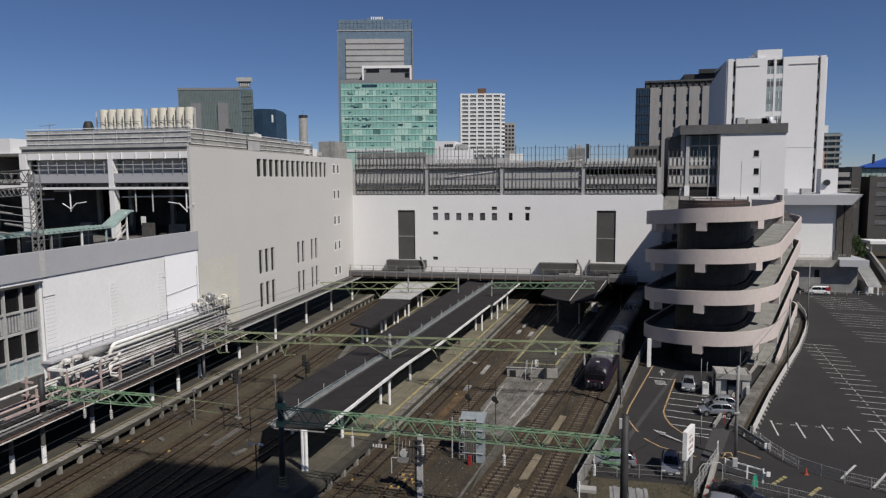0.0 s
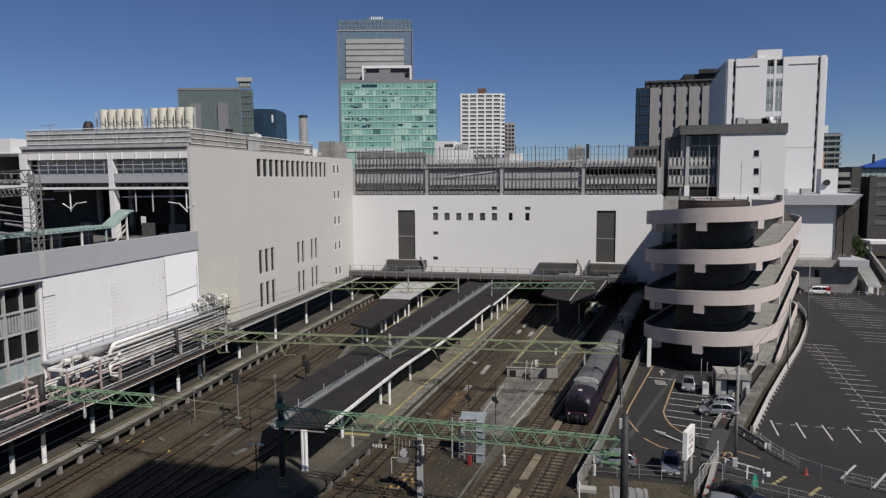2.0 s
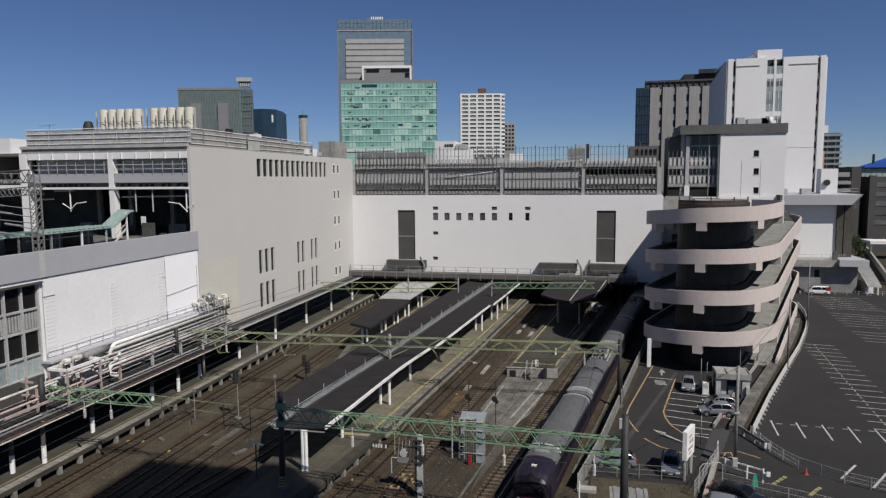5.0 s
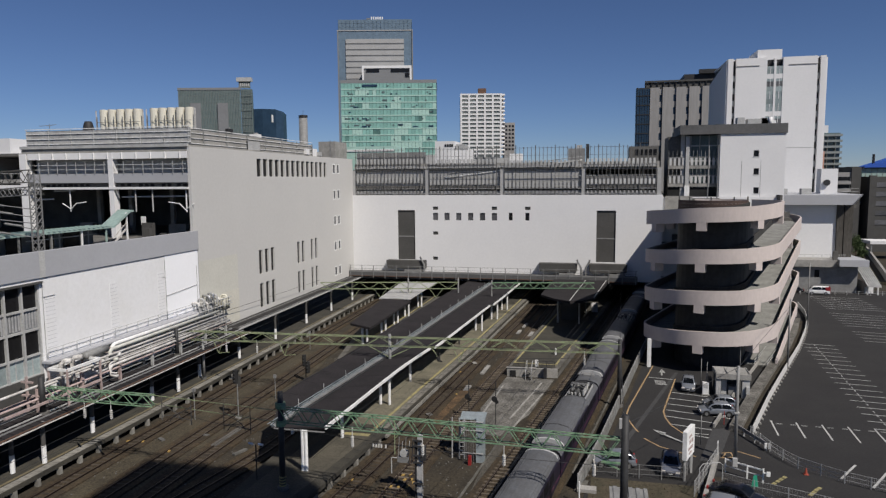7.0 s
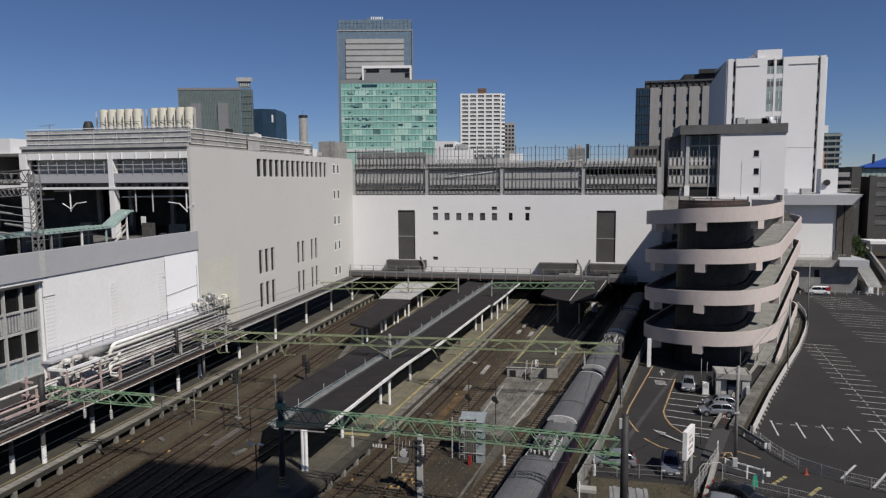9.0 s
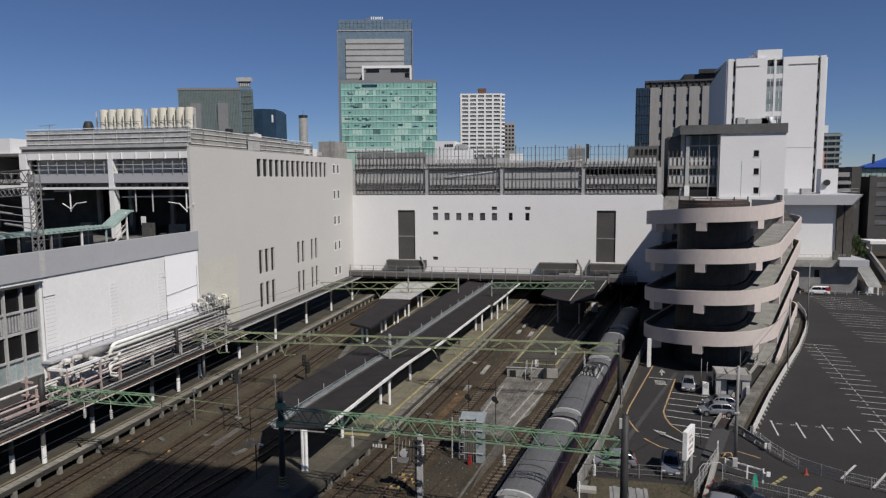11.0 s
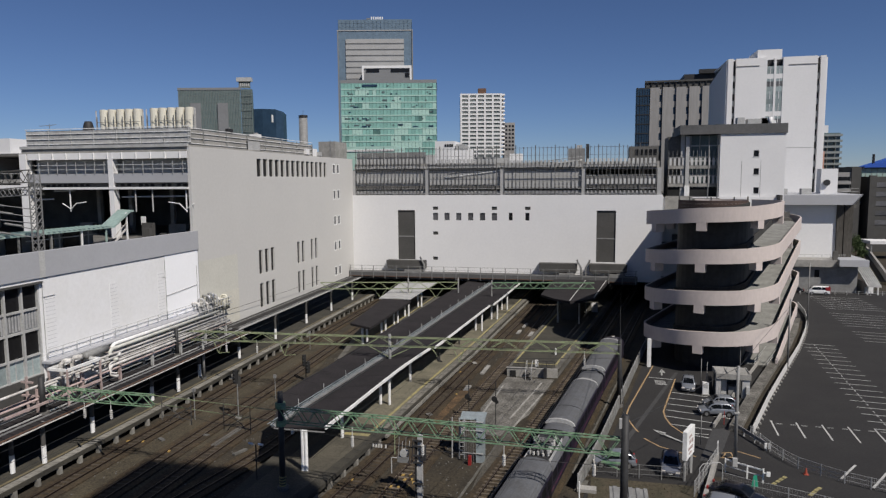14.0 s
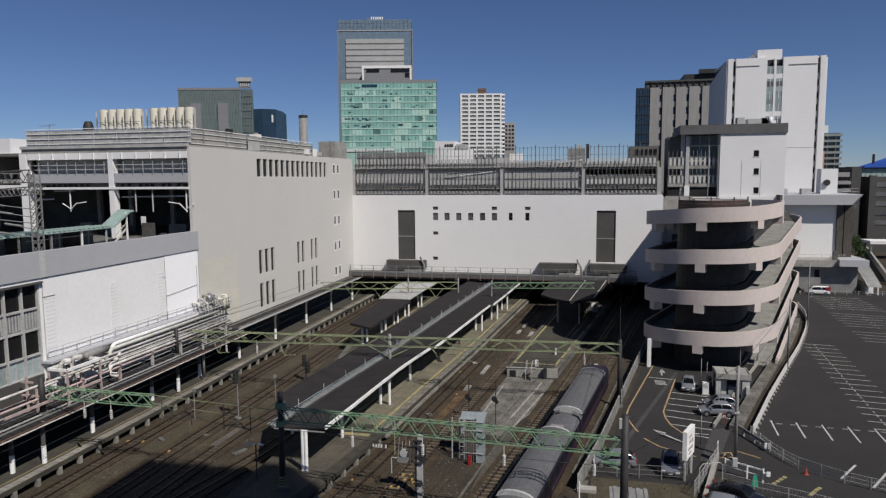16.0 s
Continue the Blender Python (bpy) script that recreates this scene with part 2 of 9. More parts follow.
# ---- building blocks ----
def box(bm, x0, x1, y0, y1, z0, z1):
    v = [bm.verts.new(p) for p in ((x0, y0, z0), (x1, y0, z0), (x1, y1, z0), (x0, y1, z0), (x0, y0, z1), (x1, y0, z1), (x1, y1, z1), (x0, y1, z1))]
    for f in ((3, 2, 1, 0), (4, 5, 6, 7), (0, 1, 5, 4), (1, 2, 6, 5), (2, 3, 7, 6), (3, 0, 4, 7)):
        bm.faces.new([v[i] for i in f])
    return v


def slab(bm, pts, z0, z1):
    """An upright prism over a plan outline (counter-clockwise); z1 may be a list, point by point."""
    zt = z1 if isinstance(z1, (list, tuple)) else [z1] * len(pts)
    zb = z0 if isinstance(z0, (list, tuple)) else [z0] * len(pts)
    a = [bm.verts.new((p[0], p[1], z)) for p, z in zip(pts, zb)]
    b = [bm.verts.new((p[0], p[1], z)) for p, z in zip(pts, zt)]
    bm.faces.new(b)
    bm.faces.new(a[::-1])
    k = len(pts)
    for i in range(k):
        j = (i + 1) % k
        bm.faces.new((a[i], a[j], b[j], b[i]))


def beam(bm, p, q, w, h=None):
    """A square bar from p to q."""
    p, q = Vector(p), Vector(q)
    d = (q - p).normalized()
    s = d.cross(Vector((0, 0, 1)))
    s = s.normalized() if s.length > 1e-4 else Vector((1, 0, 0))
    u = s.cross(d)
    s, u = s * w / 2, u * (h or w) / 2
    v = [bm.verts.new(e + a * s + b * u) for e in (p, q) for a, b in ((-1, -1), (1, -1), (1, 1), (-1, 1))]
    for f in ((0, 1, 2, 3), (7, 6, 5, 4), (0, 4, 5, 1), (1, 5, 6, 2), (2, 6, 7, 3), (3, 7, 4, 0)):
        bm.faces.new([v[i] for i in f])


def rod(bm, pts, r, n=8, r1=None):
    """A round bar along points, with closed ends."""
    pts = [Vector(p) for p in pts]
    rings = []
    for i, p in enumerate(pts):
        d = (pts[min(i + 1, len(pts) - 1)] - pts[max(i - 1, 0)]).normalized()
        s = d.cross(Vector((0, 0, 1)))
        s = s.normalized() if s.length > 1e-3 else Vector((1, 0, 0))
        u = s.cross(d)
        rr = r if r1 is None else r + (r1 - r) * i / (len(pts) - 1)
        rings.append([bm.verts.new(p + rr * (math.cos(a) * s + math.sin(a) * u)) for a in (2 * math.pi * k / n for k in range(n))])
    for a, b in zip(rings, rings[1:]):
        for k in range(n):
            bm.faces.new((a[k], a[(k + 1) % n], b[(k + 1) % n], b[k]))
    bm.faces.new(rings[0][::-1])
    bm.faces.new(rings[-1])


def mesh_of(name, bm, material):
    bmesh.ops.recalc_face_normals(bm, faces=bm.faces)
    me = bpy.data.meshes.new(name)
    bm.to_mesh(me)
    bm.free()
    me.materials.append(material)
    return me


def thing(name, loc=(0, 0, 0), label="", category="", group="", kind=""):
    ob = new(name)
    ob.location = loc
    ob.empty_display_size = 0.3
    return tagged(ob, label, category, group, kind)


def part(name, bm, material, parent=None, label="", smooth=False):
    """Links a bmesh, given in world places, as one mesh under a thing."""
    me = mesh_of(name, bm, material)
    if smooth:
        for f in me.polygons:
            f.use_smooth = True
    ob = new(name, me)
    return hang(ob, parent, label)


def hang(ob, parent, label=""):
    if parent is not None:
        ob.parent = parent
        root = parent
        while root.parent:
            root = root.parent
        if parent is root:
            ob.matrix_parent_inverse = Matrix.Translation(-root.location)
    return tagged(ob, label)


def piece(name, me, parent, m):
    """One more object on a shared mesh, under its thing, at a world pose."""
    ob = new(name, me)
    hang(ob, parent)
    ob.matrix_basis = m
    return ob


def bm_box(*a):
    bm = bmesh.new()
    box(bm, *a)
    return bm


def solid(name, bm, material, label="", category="", group="", kind="", smooth=False):
    """A thing that is one mesh."""
    return tagged(part(name, bm, material, None, "", smooth), label, category, group, kind)


def wall_cells(a0, a1, z0, z1, holes):
    """Rectangles that fill a wall round its openings."""
    zs = sorted({z0, z1, *(h[2] for h in holes), *(h[3] for h in holes)})
    for za, zb in zip(zs, zs[1:]):
        cut = sorted((h[0], h[1]) for h in holes if h[2] < zb - 1e-6 and h[3] > za + 1e-6)
        a = a0
        for h0, h1 in cut:
            if h0 > a + 1e-6:
                yield a, h0, za, zb
            a = max(a, h1)
        if a < a1 - 1e-6:
            yield a, a1, za, zb


def wall_x(bm, x0, x1, y0, y1, z0, z1, holes=()):
    for a, b, c, d in wall_cells(y0, y1, z0, z1, holes):
        box(bm, x0, x1, a, b, c, d)


def wall_y(bm, y0, y1, x0, x1, z0, z1, holes=()):
    for a, b, c, d in wall_cells(x0, x1, z0, z1, holes):
        box(bm, a, b, y0, y1, c, d)


# ---- ground ----
solid("ground", bm_box(-3000, 3000, -3000, 3000, -0.5, 0.0), SOIL, "brown trackside soil and gravel", "ground", kind="structure")


def sheet(name, pts, z, material, label, category, kind="structure", thick=0.02):
    bm = bmesh.new()
    slab(bm, pts, z - thick, z)
    return solid(name, bm, material, label, category, kind=kind)


sheet("pavement", [(-1.4, 48), (9.6, 48), (9.6, 61), (12, 61), (12, 40), (400, 40), (400, 172), (24, 172), (8.2, 100), (7.3, 97), (1.2, 62), (-0.2, 56)], 0.02, ASPHALT, "dark grey asphalt of the car parks", "asphalt")
sheet("weed_strip", [(-0.9, 44), (9.4, 44), (9.4, 58.6), (0.3, 58.6)], 0.05, GRASS, "dry weeds and bare earth beside the fence", "verge")
sheet("concrete_apron", [(-12.4, 74.6), (-10.4, 66.5), (-9.0, 66.5), (-6.6, 73.6), (-4.6, 87.4), (-11.2, 87.4)], 0.03, APRON, "stained concrete apron at the platform end", "concrete")

# ---- tracks ----
sleeper_me = mesh_of("sleeper", bm_box(-0.98, 0.98, -0.13, 0.13, 0.0, 0.12), SLEEPER)


def along(pts, step):
    """Places and headings along a plan line."""
    left = 0.0
    for a, b in zip(pts, pts[1:]):
        a, b = Vector(a), Vector(b)
        n = (b - a).length
        d = (b - a) / n
        s = left
        while s < n:
            yield a + d * s, d
            s += step
        left = s - n


def shifted(pts, off):
    """A plan line moved to its right by off."""
    out = []
    for i, p in enumerate(pts):
        d = (Vector(pts[min(i + 1, len(pts) - 1)]) - Vector(pts[max(i - 1, 0)])).normalized()
        out.append((p[0] + d.y * off, p[1] - d.x * off))
    return out


def ribbon(bm, pts, w0, w1, z0, z1):
    """A bar of constant section along a plan line, from offset w0 to w1 to its right."""
    a, b = shifted(pts, w0), shifted(pts, w1)
    rows = [[bm.verts.new((*p, z)) for p, z in ((l, z0), (r, z0), (r, z1), (l, z1))] for l, r in zip(a, b)]
    for p, q in zip(rows, rows[1:]):
        for k in range(4):
            bm.faces.new((p[k], p[(k + 1) % 4], q[(k + 1) % 4], q[k]))
    bm.faces.new(rows[0])
    bm.faces.new(rows[-1][::-1])


sleeper_old = mesh_of("sleeper", bm_box(-1.0, 1.0, -0.12, 0.12, 0.0, 0.075), SLEEP_D)


TRACKS_LAID = []


def track(pts, label, old=False):
    top = 0.05 + 0.004 * len(TRACKS_LAID)
    TRACKS_LAID.append(label)
    t = thing("railway_track", (*pts[0], 0), label, "railway track", "station tracks", "structure")
    bm = bmesh.new()
    ribbon(bm, pts, -1.5, 1.5, -0.05, top)
    part("ballast_bed", bm, BALLAST, t)
    for w0, w1 in ((-1.45, -0.8), (0.8, 1.45)):
        bm = bmesh.new()
        ribbon(bm, pts, w0, w1, 0.0, top + 0.075)
        part("ballast_shoulder", bm, BALLAST, t)
    for side in (-0.5685, 0.5685):
        bm = bmesh.new()
        ribbon(bm, pts, side - 0.06, side + 0.06, 0.05, 0.2)
        rail = part("rail", bm, RAIL, t)
        bm = bmesh.new()
        ribbon(bm, pts, side - 0.035, side + 0.035, 0.2, 0.215)
        part("rail_head", bm, RAILTOP, rail)
        bm = bmesh.new()
        ribbon(bm, pts, side - 0.17, side + 0.17, 0.0, top + 0.012)
        part("rust_band", bm, RUSTY, t, "rust-stained ballast beside the rail")
    for k, (p, d) in enumerate(along(pts, 0.74)):
        if k < 280 and p.y < 150:
            piece("sleeper", sleeper_old if old else sleeper_me, t, pose(p.x, p.y, 0.01, 0, 0, math.degrees(math.atan2(-d.x, d.y))))


def line8(y):
    return (-3.65 + 0.161 * (y - 56), y)


T8 = [line8(30), line8(215)]
track(T8, "rusty railway track with pale sleepers beside the sheet wall")
track([(-12.1, 30), (-7.8, 56.4), (-2.45, 88.4), (3.2, 125), (16.2, 215)], "railway track on brown ballast along the short platform")
track([(-18.6, 30), (-15.4, 61.1), (-13.3, 79.2), (-12.0, 91.4), (-10.4, 107.9), (-9.55, 118.4), (-6.9, 150), (-3.5, 215)], "railway track with pale sleepers on brown ballast")
track([(-22.6, 30), (-19.1, 60.4), (-17.4, 78.3), (-15.0, 104.2), (-12.0, 134), (-5.4, 215)], "railway track along the roofed island platform", True)
track([(-45.1, 20), (-45.1, 215)], "railway track along the long side platform", True)
track([(-40.2, 20), (-39.9, 57), (-39.65, 76), (-40.2, 105), (-40.9, 140), (-40.9, 215)], "railway track on brown ballast in the middle of the yard", True)
track([(-36.7, 20), (-36.25, 50), (-36.05, 61), (-35.0, 70), (-33.0, 80), (-31.9, 90), (-31.2, 107), (-30.2, 137), (-28.8, 215)], "railway track with half-buried sleepers in the middle of the yard", True)
track([(-38.0, 24), (-34.5, 41), (-32.7, 50), (-31.2, 57.5), (-30.6, 64), (-30.55, 74)], "railway track curving under the canopy of the island platform", True)
sheet("gravel_strip", [(-25.2, 30), (-23.9, 30), (-20.5, 60), (-18.6, 79), (-16.2, 104), (-16.9, 104), (-19.6, 79), (-21.6, 60)], 0.04, GRAVEL, "strip of grey gravel below the island platform edge", "gravel")
sheet("rusty_patch", [(-17.3, 69.5), (-16.4, 68.6), (-15.4, 70.5), (-14.7, 75), (-14.5, 80.5), (-15.4, 82.6), (-16.3, 80), (-16.9, 75)], 0.11, RUSTB, "rust-brown gravel between two tracks", "gravel", thick=0.11)
sheet("ballast_bed", [(-46.3, 42), (-37.6, 42), (-36.4, 62), (-37.6, 88), (-41, 106), (-46.3, 112)], 0.03, OCHREB, "ochre gravel beside the long platform", "gravel")
sheet("gravel_strip", [(-10.4, 40), (-9.9, 40), (-6.1, 64), (-8.6, 69), (-9.6, 58)], 0.035, GRAVEL, "strip of grey gravel between two tracks", "gravel")



# ---- platforms ----
random.seed(3)


def platform(name, pts, label, edges):
    t = thing(name, (*pts[0], 0), label, "platform", "station platforms", "structure")
    bm = bmesh.new()
    slab(bm, pts, 0.72, 1.1)
    part("deck", bm, PLATF, t)
    for e, side, strip in edges:
        bm = bmesh.new()
        ribbon(bm, e, side * 0.02, side * 0.93, 0.68, 1.09)
        part("coping_bed", bm, CONC_D, t)
        wa, wb = ((-0.475, 0.35) if name != "end_platform" else ((-0.3, 0.475) if side < 0 else (-0.475, -0.08)))
        slab_me = mesh_of("coping_slab", bm_box(wa, wb, 0.012, 1.97, 0.7, 1.112), COPING_P if pts[0][0] < -40 else COPING_I if name == "island_platform" else COPING)
        near_me = mesh_of("coping_slab", bm_box(wa, wb, 0.012, 1.97, 0.7, 1.112), PLATF)
        for p, d in along(shifted(e, side * 0.475), 1.985):
            if p.y < 140:
                piece("coping_slab", near_me if name == "island_platform" and p.y < 63.5 else slab_me, t, pose(p.x, p.y, random.uniform(-0.012, 0.012), 0, 0, math.degrees(math.atan2(-d.x, d.y))))
        if name != "end_platform":
            bm = bmesh.new()
            ribbon(bm, strip or e, side * 1.15, side * 1.45, 1.09, 1.116)
            part("tactile_strip", bm, TAN if pts[0][0] < -40 else YELLOW, t, "worn tactile strip")
        if name == "end_platform":
            bm = bmesh.new()
            ribbon(bm, e, side * 0.06, side * 0.3, 0.0, 0.7)
            part("edge_wall", bm, CONC_D, t)
            continue
        me = mesh_of("support", bm_box(-0.17, 0.17, -0.19, 0.19, 0.0, 0.7), COPING_P)
        for p, d in along(shifted(e, side * 0.14), 2.475):
            piece("support", me, t, pose(p.x, p.y, 0, 0, 0, math.degrees(math.atan2(-d.x, d.y))))
        # black wall behind the supports: the shade under the edge is its colour
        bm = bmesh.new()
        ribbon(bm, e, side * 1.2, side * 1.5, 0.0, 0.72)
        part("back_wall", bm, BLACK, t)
    return t


platform("side_platform", [(-46.9, 20), (-46.9, 215), (-51.5, 215), (-51.5, 20)], "long side platform with pale edge slabs on stub supports", [([(-46.9, 19.85), (-46.9, 215)], -1, None)])
R1 = [(-24.0, 32), (-22.0, 48), (-20.2, 62.5), (-18.95, 76.8), (-16.57, 100), (-13.7, 133.7), (-7.2, 215)]
L1 = [(-28.4, 32), (-28.6, 54), (-28.8, 66), (-29.0, 88), (-28.6, 107), (-27.9, 137), (-26.5, 215)]
platform("island_platform", R1 + L1[::-1], "wide island platform under dark canopies", [(R1, -1, R1[2:])])
sheet("platform_paving", [(-20.95, 64.3), (-19.95, 76.8), (-17.6, 100), (-14.75, 133.7), (-19.5, 133.7), (-22.2, 100), (-25, 76.8), (-26, 64.3)], 1.11, PAVING, "pale worn paving slabs on the island platform", "paving", thick=0.02)
sheet("platform_paving", [(-23.4, 47), (-21.3, 61.2), (-26.5, 61.2), (-27.6, 47)], 1.114, WORNPF, "worn sandy surface of the island platform end", "paving", thick=0.02)
RB = [(-33.9, 88), (-32.9, 106.7), (-32.0, 137), (-30.6, 215)]
LB = [(-35.3, 88), (-38.7, 107), (-39.2, 137), (-39.2, 215)]
platform("bay_platform", RB + LB[::-1], "narrow platform tip under a small dark canopy", [(RB, -1, [(-33.3, 103), *RB[1:]]), (LB, 1, LB[1:])])
bm = bmesh.new()
ribbon(bm, R1[2:], 0.05, 0.3, 0.5, 0.78)
solid("edge_lip", bm, COPING_P, "pale concrete lip below the island platform edge", "kerb", kind="structure")
R2 = [(-4.1, 88.6), (1.7, 125.3), (14.6, 215)]
L2 = [(-10.9, 88.2), (-9.0, 109.4), (-7.2, 125), (-2, 215)]
platform("end_platform", R2 + L2[::-1], "short platform end with yellow lines and a low retaining wall", [(R2, -1, None), (L2, 1, None)])

# ---- station building: long grey block, white cross block, open decks ----
st = thing("station_building", (-52, 80, 0), "long pale grey station block with slit windows and open decks", "building", "station blocks")
WX = -52.0
panes = []
for k in range(14):
    a = 97.8 + k * 2.085
    panes.append((a, a + 1.55 - k * 0.012, 27.15, 29.95, WIN))
for y0, y1 in ((97.5, 98.75), (99.55, 100.8), (101.6, 102.85), (111.8, 112.95), (113.75, 114.9), (117.8, 118.9), (119.8, 120.9)):
    for z0, z1 in ((11.5, 15.4), (6.1, 10.0)):
        panes.append((y0, y1, z0, z1, WIN))
for k in range(5):
    for y0 in (129.7, 131.9):
        z = 27.9 - 5.28 * k
        panes.append((y0, y0 + 1.2, z, z + 1.75, WIN_S))
bm = bmesh.new()
wall_x(bm, WX - 0.4, WX, 79.74, 141.3, 5.3, 31.05, [p[:4] for p in panes])
part("wall", bm, GREYW, st, "pale grey panel wall")
# cream tint laid on the low wall in place of light reflected there
part("cream_panel", bm_box(WX + 0.005, WX + 0.03, 86.4, 90.9, 5.7, 10.4), CREAMW, st, "cream strip imitating light reflected onto the wall")
for a, b, c, d, m in panes:
    deep = 0.07 if a > 129.5 else 0.28
    part("window", bm_box(WX - deep - 0.06, WX - deep, a, b, c, d), m, st)
for k in range(5):
    for y0 in (129.7, 131.9):
        z = 27.9 - 5.28 * k
        bm = bmesh.new()
        wall_x(bm, WX - 0.066, WX + 0.02, y0 - 0.14, y0 + 1.34, z - 0.14, z + 1.89, [(y0 + 0.05, y0 + 1.15, z + 0.05, z + 1.7)])
        part("window_frame", bm, WHITE, st, "white window frame")
bm = bmesh.new()
box(bm, -100, WX - 0.4, 90, 141, 30.6, 31.0)
part("roof", bm, CONC_D, st, "flat grey roof")
part("back_wall", bm_box(-100, -99.6, 79.8, 141, 0, 31), GREYW, st)
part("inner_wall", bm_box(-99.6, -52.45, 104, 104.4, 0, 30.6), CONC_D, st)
# warmer tint for the reflected light on the wall's near corner
part("cream_patch", bm_box(WX - 0.35, WX + 0.012, 80.65, 90.8, 5.3, 15.6), CREAM, st, "cream-tinted wall corner imitating reflected light")
# open decks on the near side
YD = 79.74
part("roof_slab", bm_box(-78.4, WX - 0.4, YD, 112, 30.4, 31.3), CONC, st)
part("fascia", bm_box(-77.4, WX - 0.42, YD - 0.1, YD, 29.55, 30.42), WHITEW, st, "white fascia panels")
part("deck_slab", bm_box(-78.2, WX - 0.4, YD, 112, 26.3, 27.6), CONC, st)
part("deck_fascia", bm_box(-78.2, WX - 0.42, YD - 0.06, YD - 0.01, 26.35, 27.55), BAND, st, "smooth grey deck edge")
part("rear_screen", bm_box(-77.4, WX - 0.5, YD + 1.5, YD + 1.7, 27.6, 30.4), GREY_L, st)
part("deck_beam", bm_box(-78.2, WX - 0.4, YD + 0.3, YD + 0.8, 25.5, 26.3), CONC_D, st)
part("ledge", bm_box(-78.2, WX - 0.4, YD - 0.25, YD + 0.05, 25.45, 25.75), WHITEW, st)
for x, w in ((-78.75, 1.1), (-64.45, 0.74), (-100, 1.0)):
    part("column", bm_box(x, x + w, YD - 0.15, YD + 0.9, 5, 30.4), WHITEW, st, "white concrete column")
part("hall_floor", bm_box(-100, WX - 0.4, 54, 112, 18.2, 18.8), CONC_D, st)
# holes along the deck beam are black blocks, their shade put into the colour
me = mesh_of("beam_end", bm_box(-0.28, 0.28, -0.02, 0.3, -0.22, 0.22), BLACK)
for x in [-74.6 + 0.95 * k for k in range(5)] + [-71 + 0.95 * k for k in range(4)] + [-62.6, -61.6, -59.8, -58.9, -58.0, -56.3, -55.4, -54, -53.1]:
    piece("beam_end", me, st, pose(x, YD + 0.27, 25.95))

# the hall beyond the open decks; inner columns and boxes are added to lighten it
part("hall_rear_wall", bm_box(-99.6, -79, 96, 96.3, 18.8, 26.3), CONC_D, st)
for x in (-73.5, -68, -61, -57):
    part("hall_column", bm_box(x, x + 0.6, 88, 88.6, 18.8, 26.3), CONC, st)
for x, w, h in ((-75, 2.2, 1.6), (-70.5, 3.5, 1.2), (-60, 2.8, 1.5), (-56, 1.6, 2.2)):
    part("hall_kiosk", bm_box(x, x + w, 86, 87, 18.8, 18.8 + h), GREY, st)
part("hall_slab", bm_box(-100, -78.2, YD, 112, 26.3, 26.9), CONC, st)
part("hall_beam", bm_box(-99.6, -78.2, YD - 0.2, YD, 25.5, 26.1), WHITEW, st)
part("hall_rail", bm_box(-99.6, -78.2, YD, YD + 0.06, 27.7, 27.78), GREY_L, st)
for k in range(8):
    part("hall_post", bm_box(-98 + 2.5 * k, -97.9 + 2.5 * k, YD, YD + 0.1, 26.9, 27.7), GREY_L, st)
# low block with the grey parapet
lb = thing("viaduct_block", (-52, 60, 0), "white panelled viaduct wall with grey parapet band", "building", "station blocks")
bm = bmesh.new()
wall_x(bm, WX - 0.5, WX, 20, 80.6, 5.2, 17.32, [(20, 53.8, 5.2, 16.8)])
part("dado", bm_box(WX - 0.5, WX - 0.05, 20, 53.8, 5.2, 7.9), PANEL, lb)
part("wall", bm_box(WX - 0.5, WX - 0.02, 20, 42, 7.9, 16.8), WHITE_D, lb)
part("wall", bm, WHITE_D, lb, "white panel wall")
part("parapet", bm_box(WX - 0.5, WX + 0.15, 20, 80.6, 17.32, 19.83), BAND, lb, "smooth grey parapet band")
part("deck", bm_box(-100, WX - 0.5, 20, YD - 0.3, 18.0, 18.6), CONC_D, lb)
part("cornice", bm_box(WX, WX + 0.35, 20, 54.0, 16.8, 16.98), PANEL, lb)
WBAY = [53.72 - 1.93 * k for k in range(7)]
for k, (y1, y0) in enumerate(zip(WBAY, WBAY[1:])):
    for z0, z1, m in ((14.52, 16.7, WIN), (12.5, 14.32, WIN_L), (10.05, 12.3, WIN), (8.0, 9.85, PALEGL)):
        part("window", bm_box(WX - 0.4, WX - 0.33, y0 + 0.1, y1 - 0.1, z0, z1), m, lb)
        if m is PALEGL:
            part("glazing_bar", bm_box(WX - 0.42, WX - 0.28, (y0 + y1) / 2 - 0.05, (y0 + y1) / 2 + 0.05, z0, z1), GREY_L, lb)
    if k < 3:
        for j in range(5):
            yy = y0 + 0.2 + 0.34 * j
            bm = bmesh.new()
            slab(bm, [(WX - 0.31, yy), (WX - 0.27, yy + 0.1), (WX - 0.31, yy + 0.24), (WX - 0.32, yy + 0.12)], 12.55 + 0.05 * ((j + k) % 3), 14.25)
            part("curtain_fold", bm, CURTAIN, lb, "pale hanging curtain")
for y in WBAY:
    part("mullion", bm_box(WX - 0.42, WX - 0.06, y - 0.1, y + 0.1, 7.6, 16.8), GREY_L, lb)
for z in (14.42, 12.4, 9.95, 7.9):
    part("transom", bm_box(WX - 0.42, WX - 0.14, 42, 53.8, z - 0.1, z + 0.1), GREY_L, lb)
# black sheet behind the panes stands in for the unlit rooms
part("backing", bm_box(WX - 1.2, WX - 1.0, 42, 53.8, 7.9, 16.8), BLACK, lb)

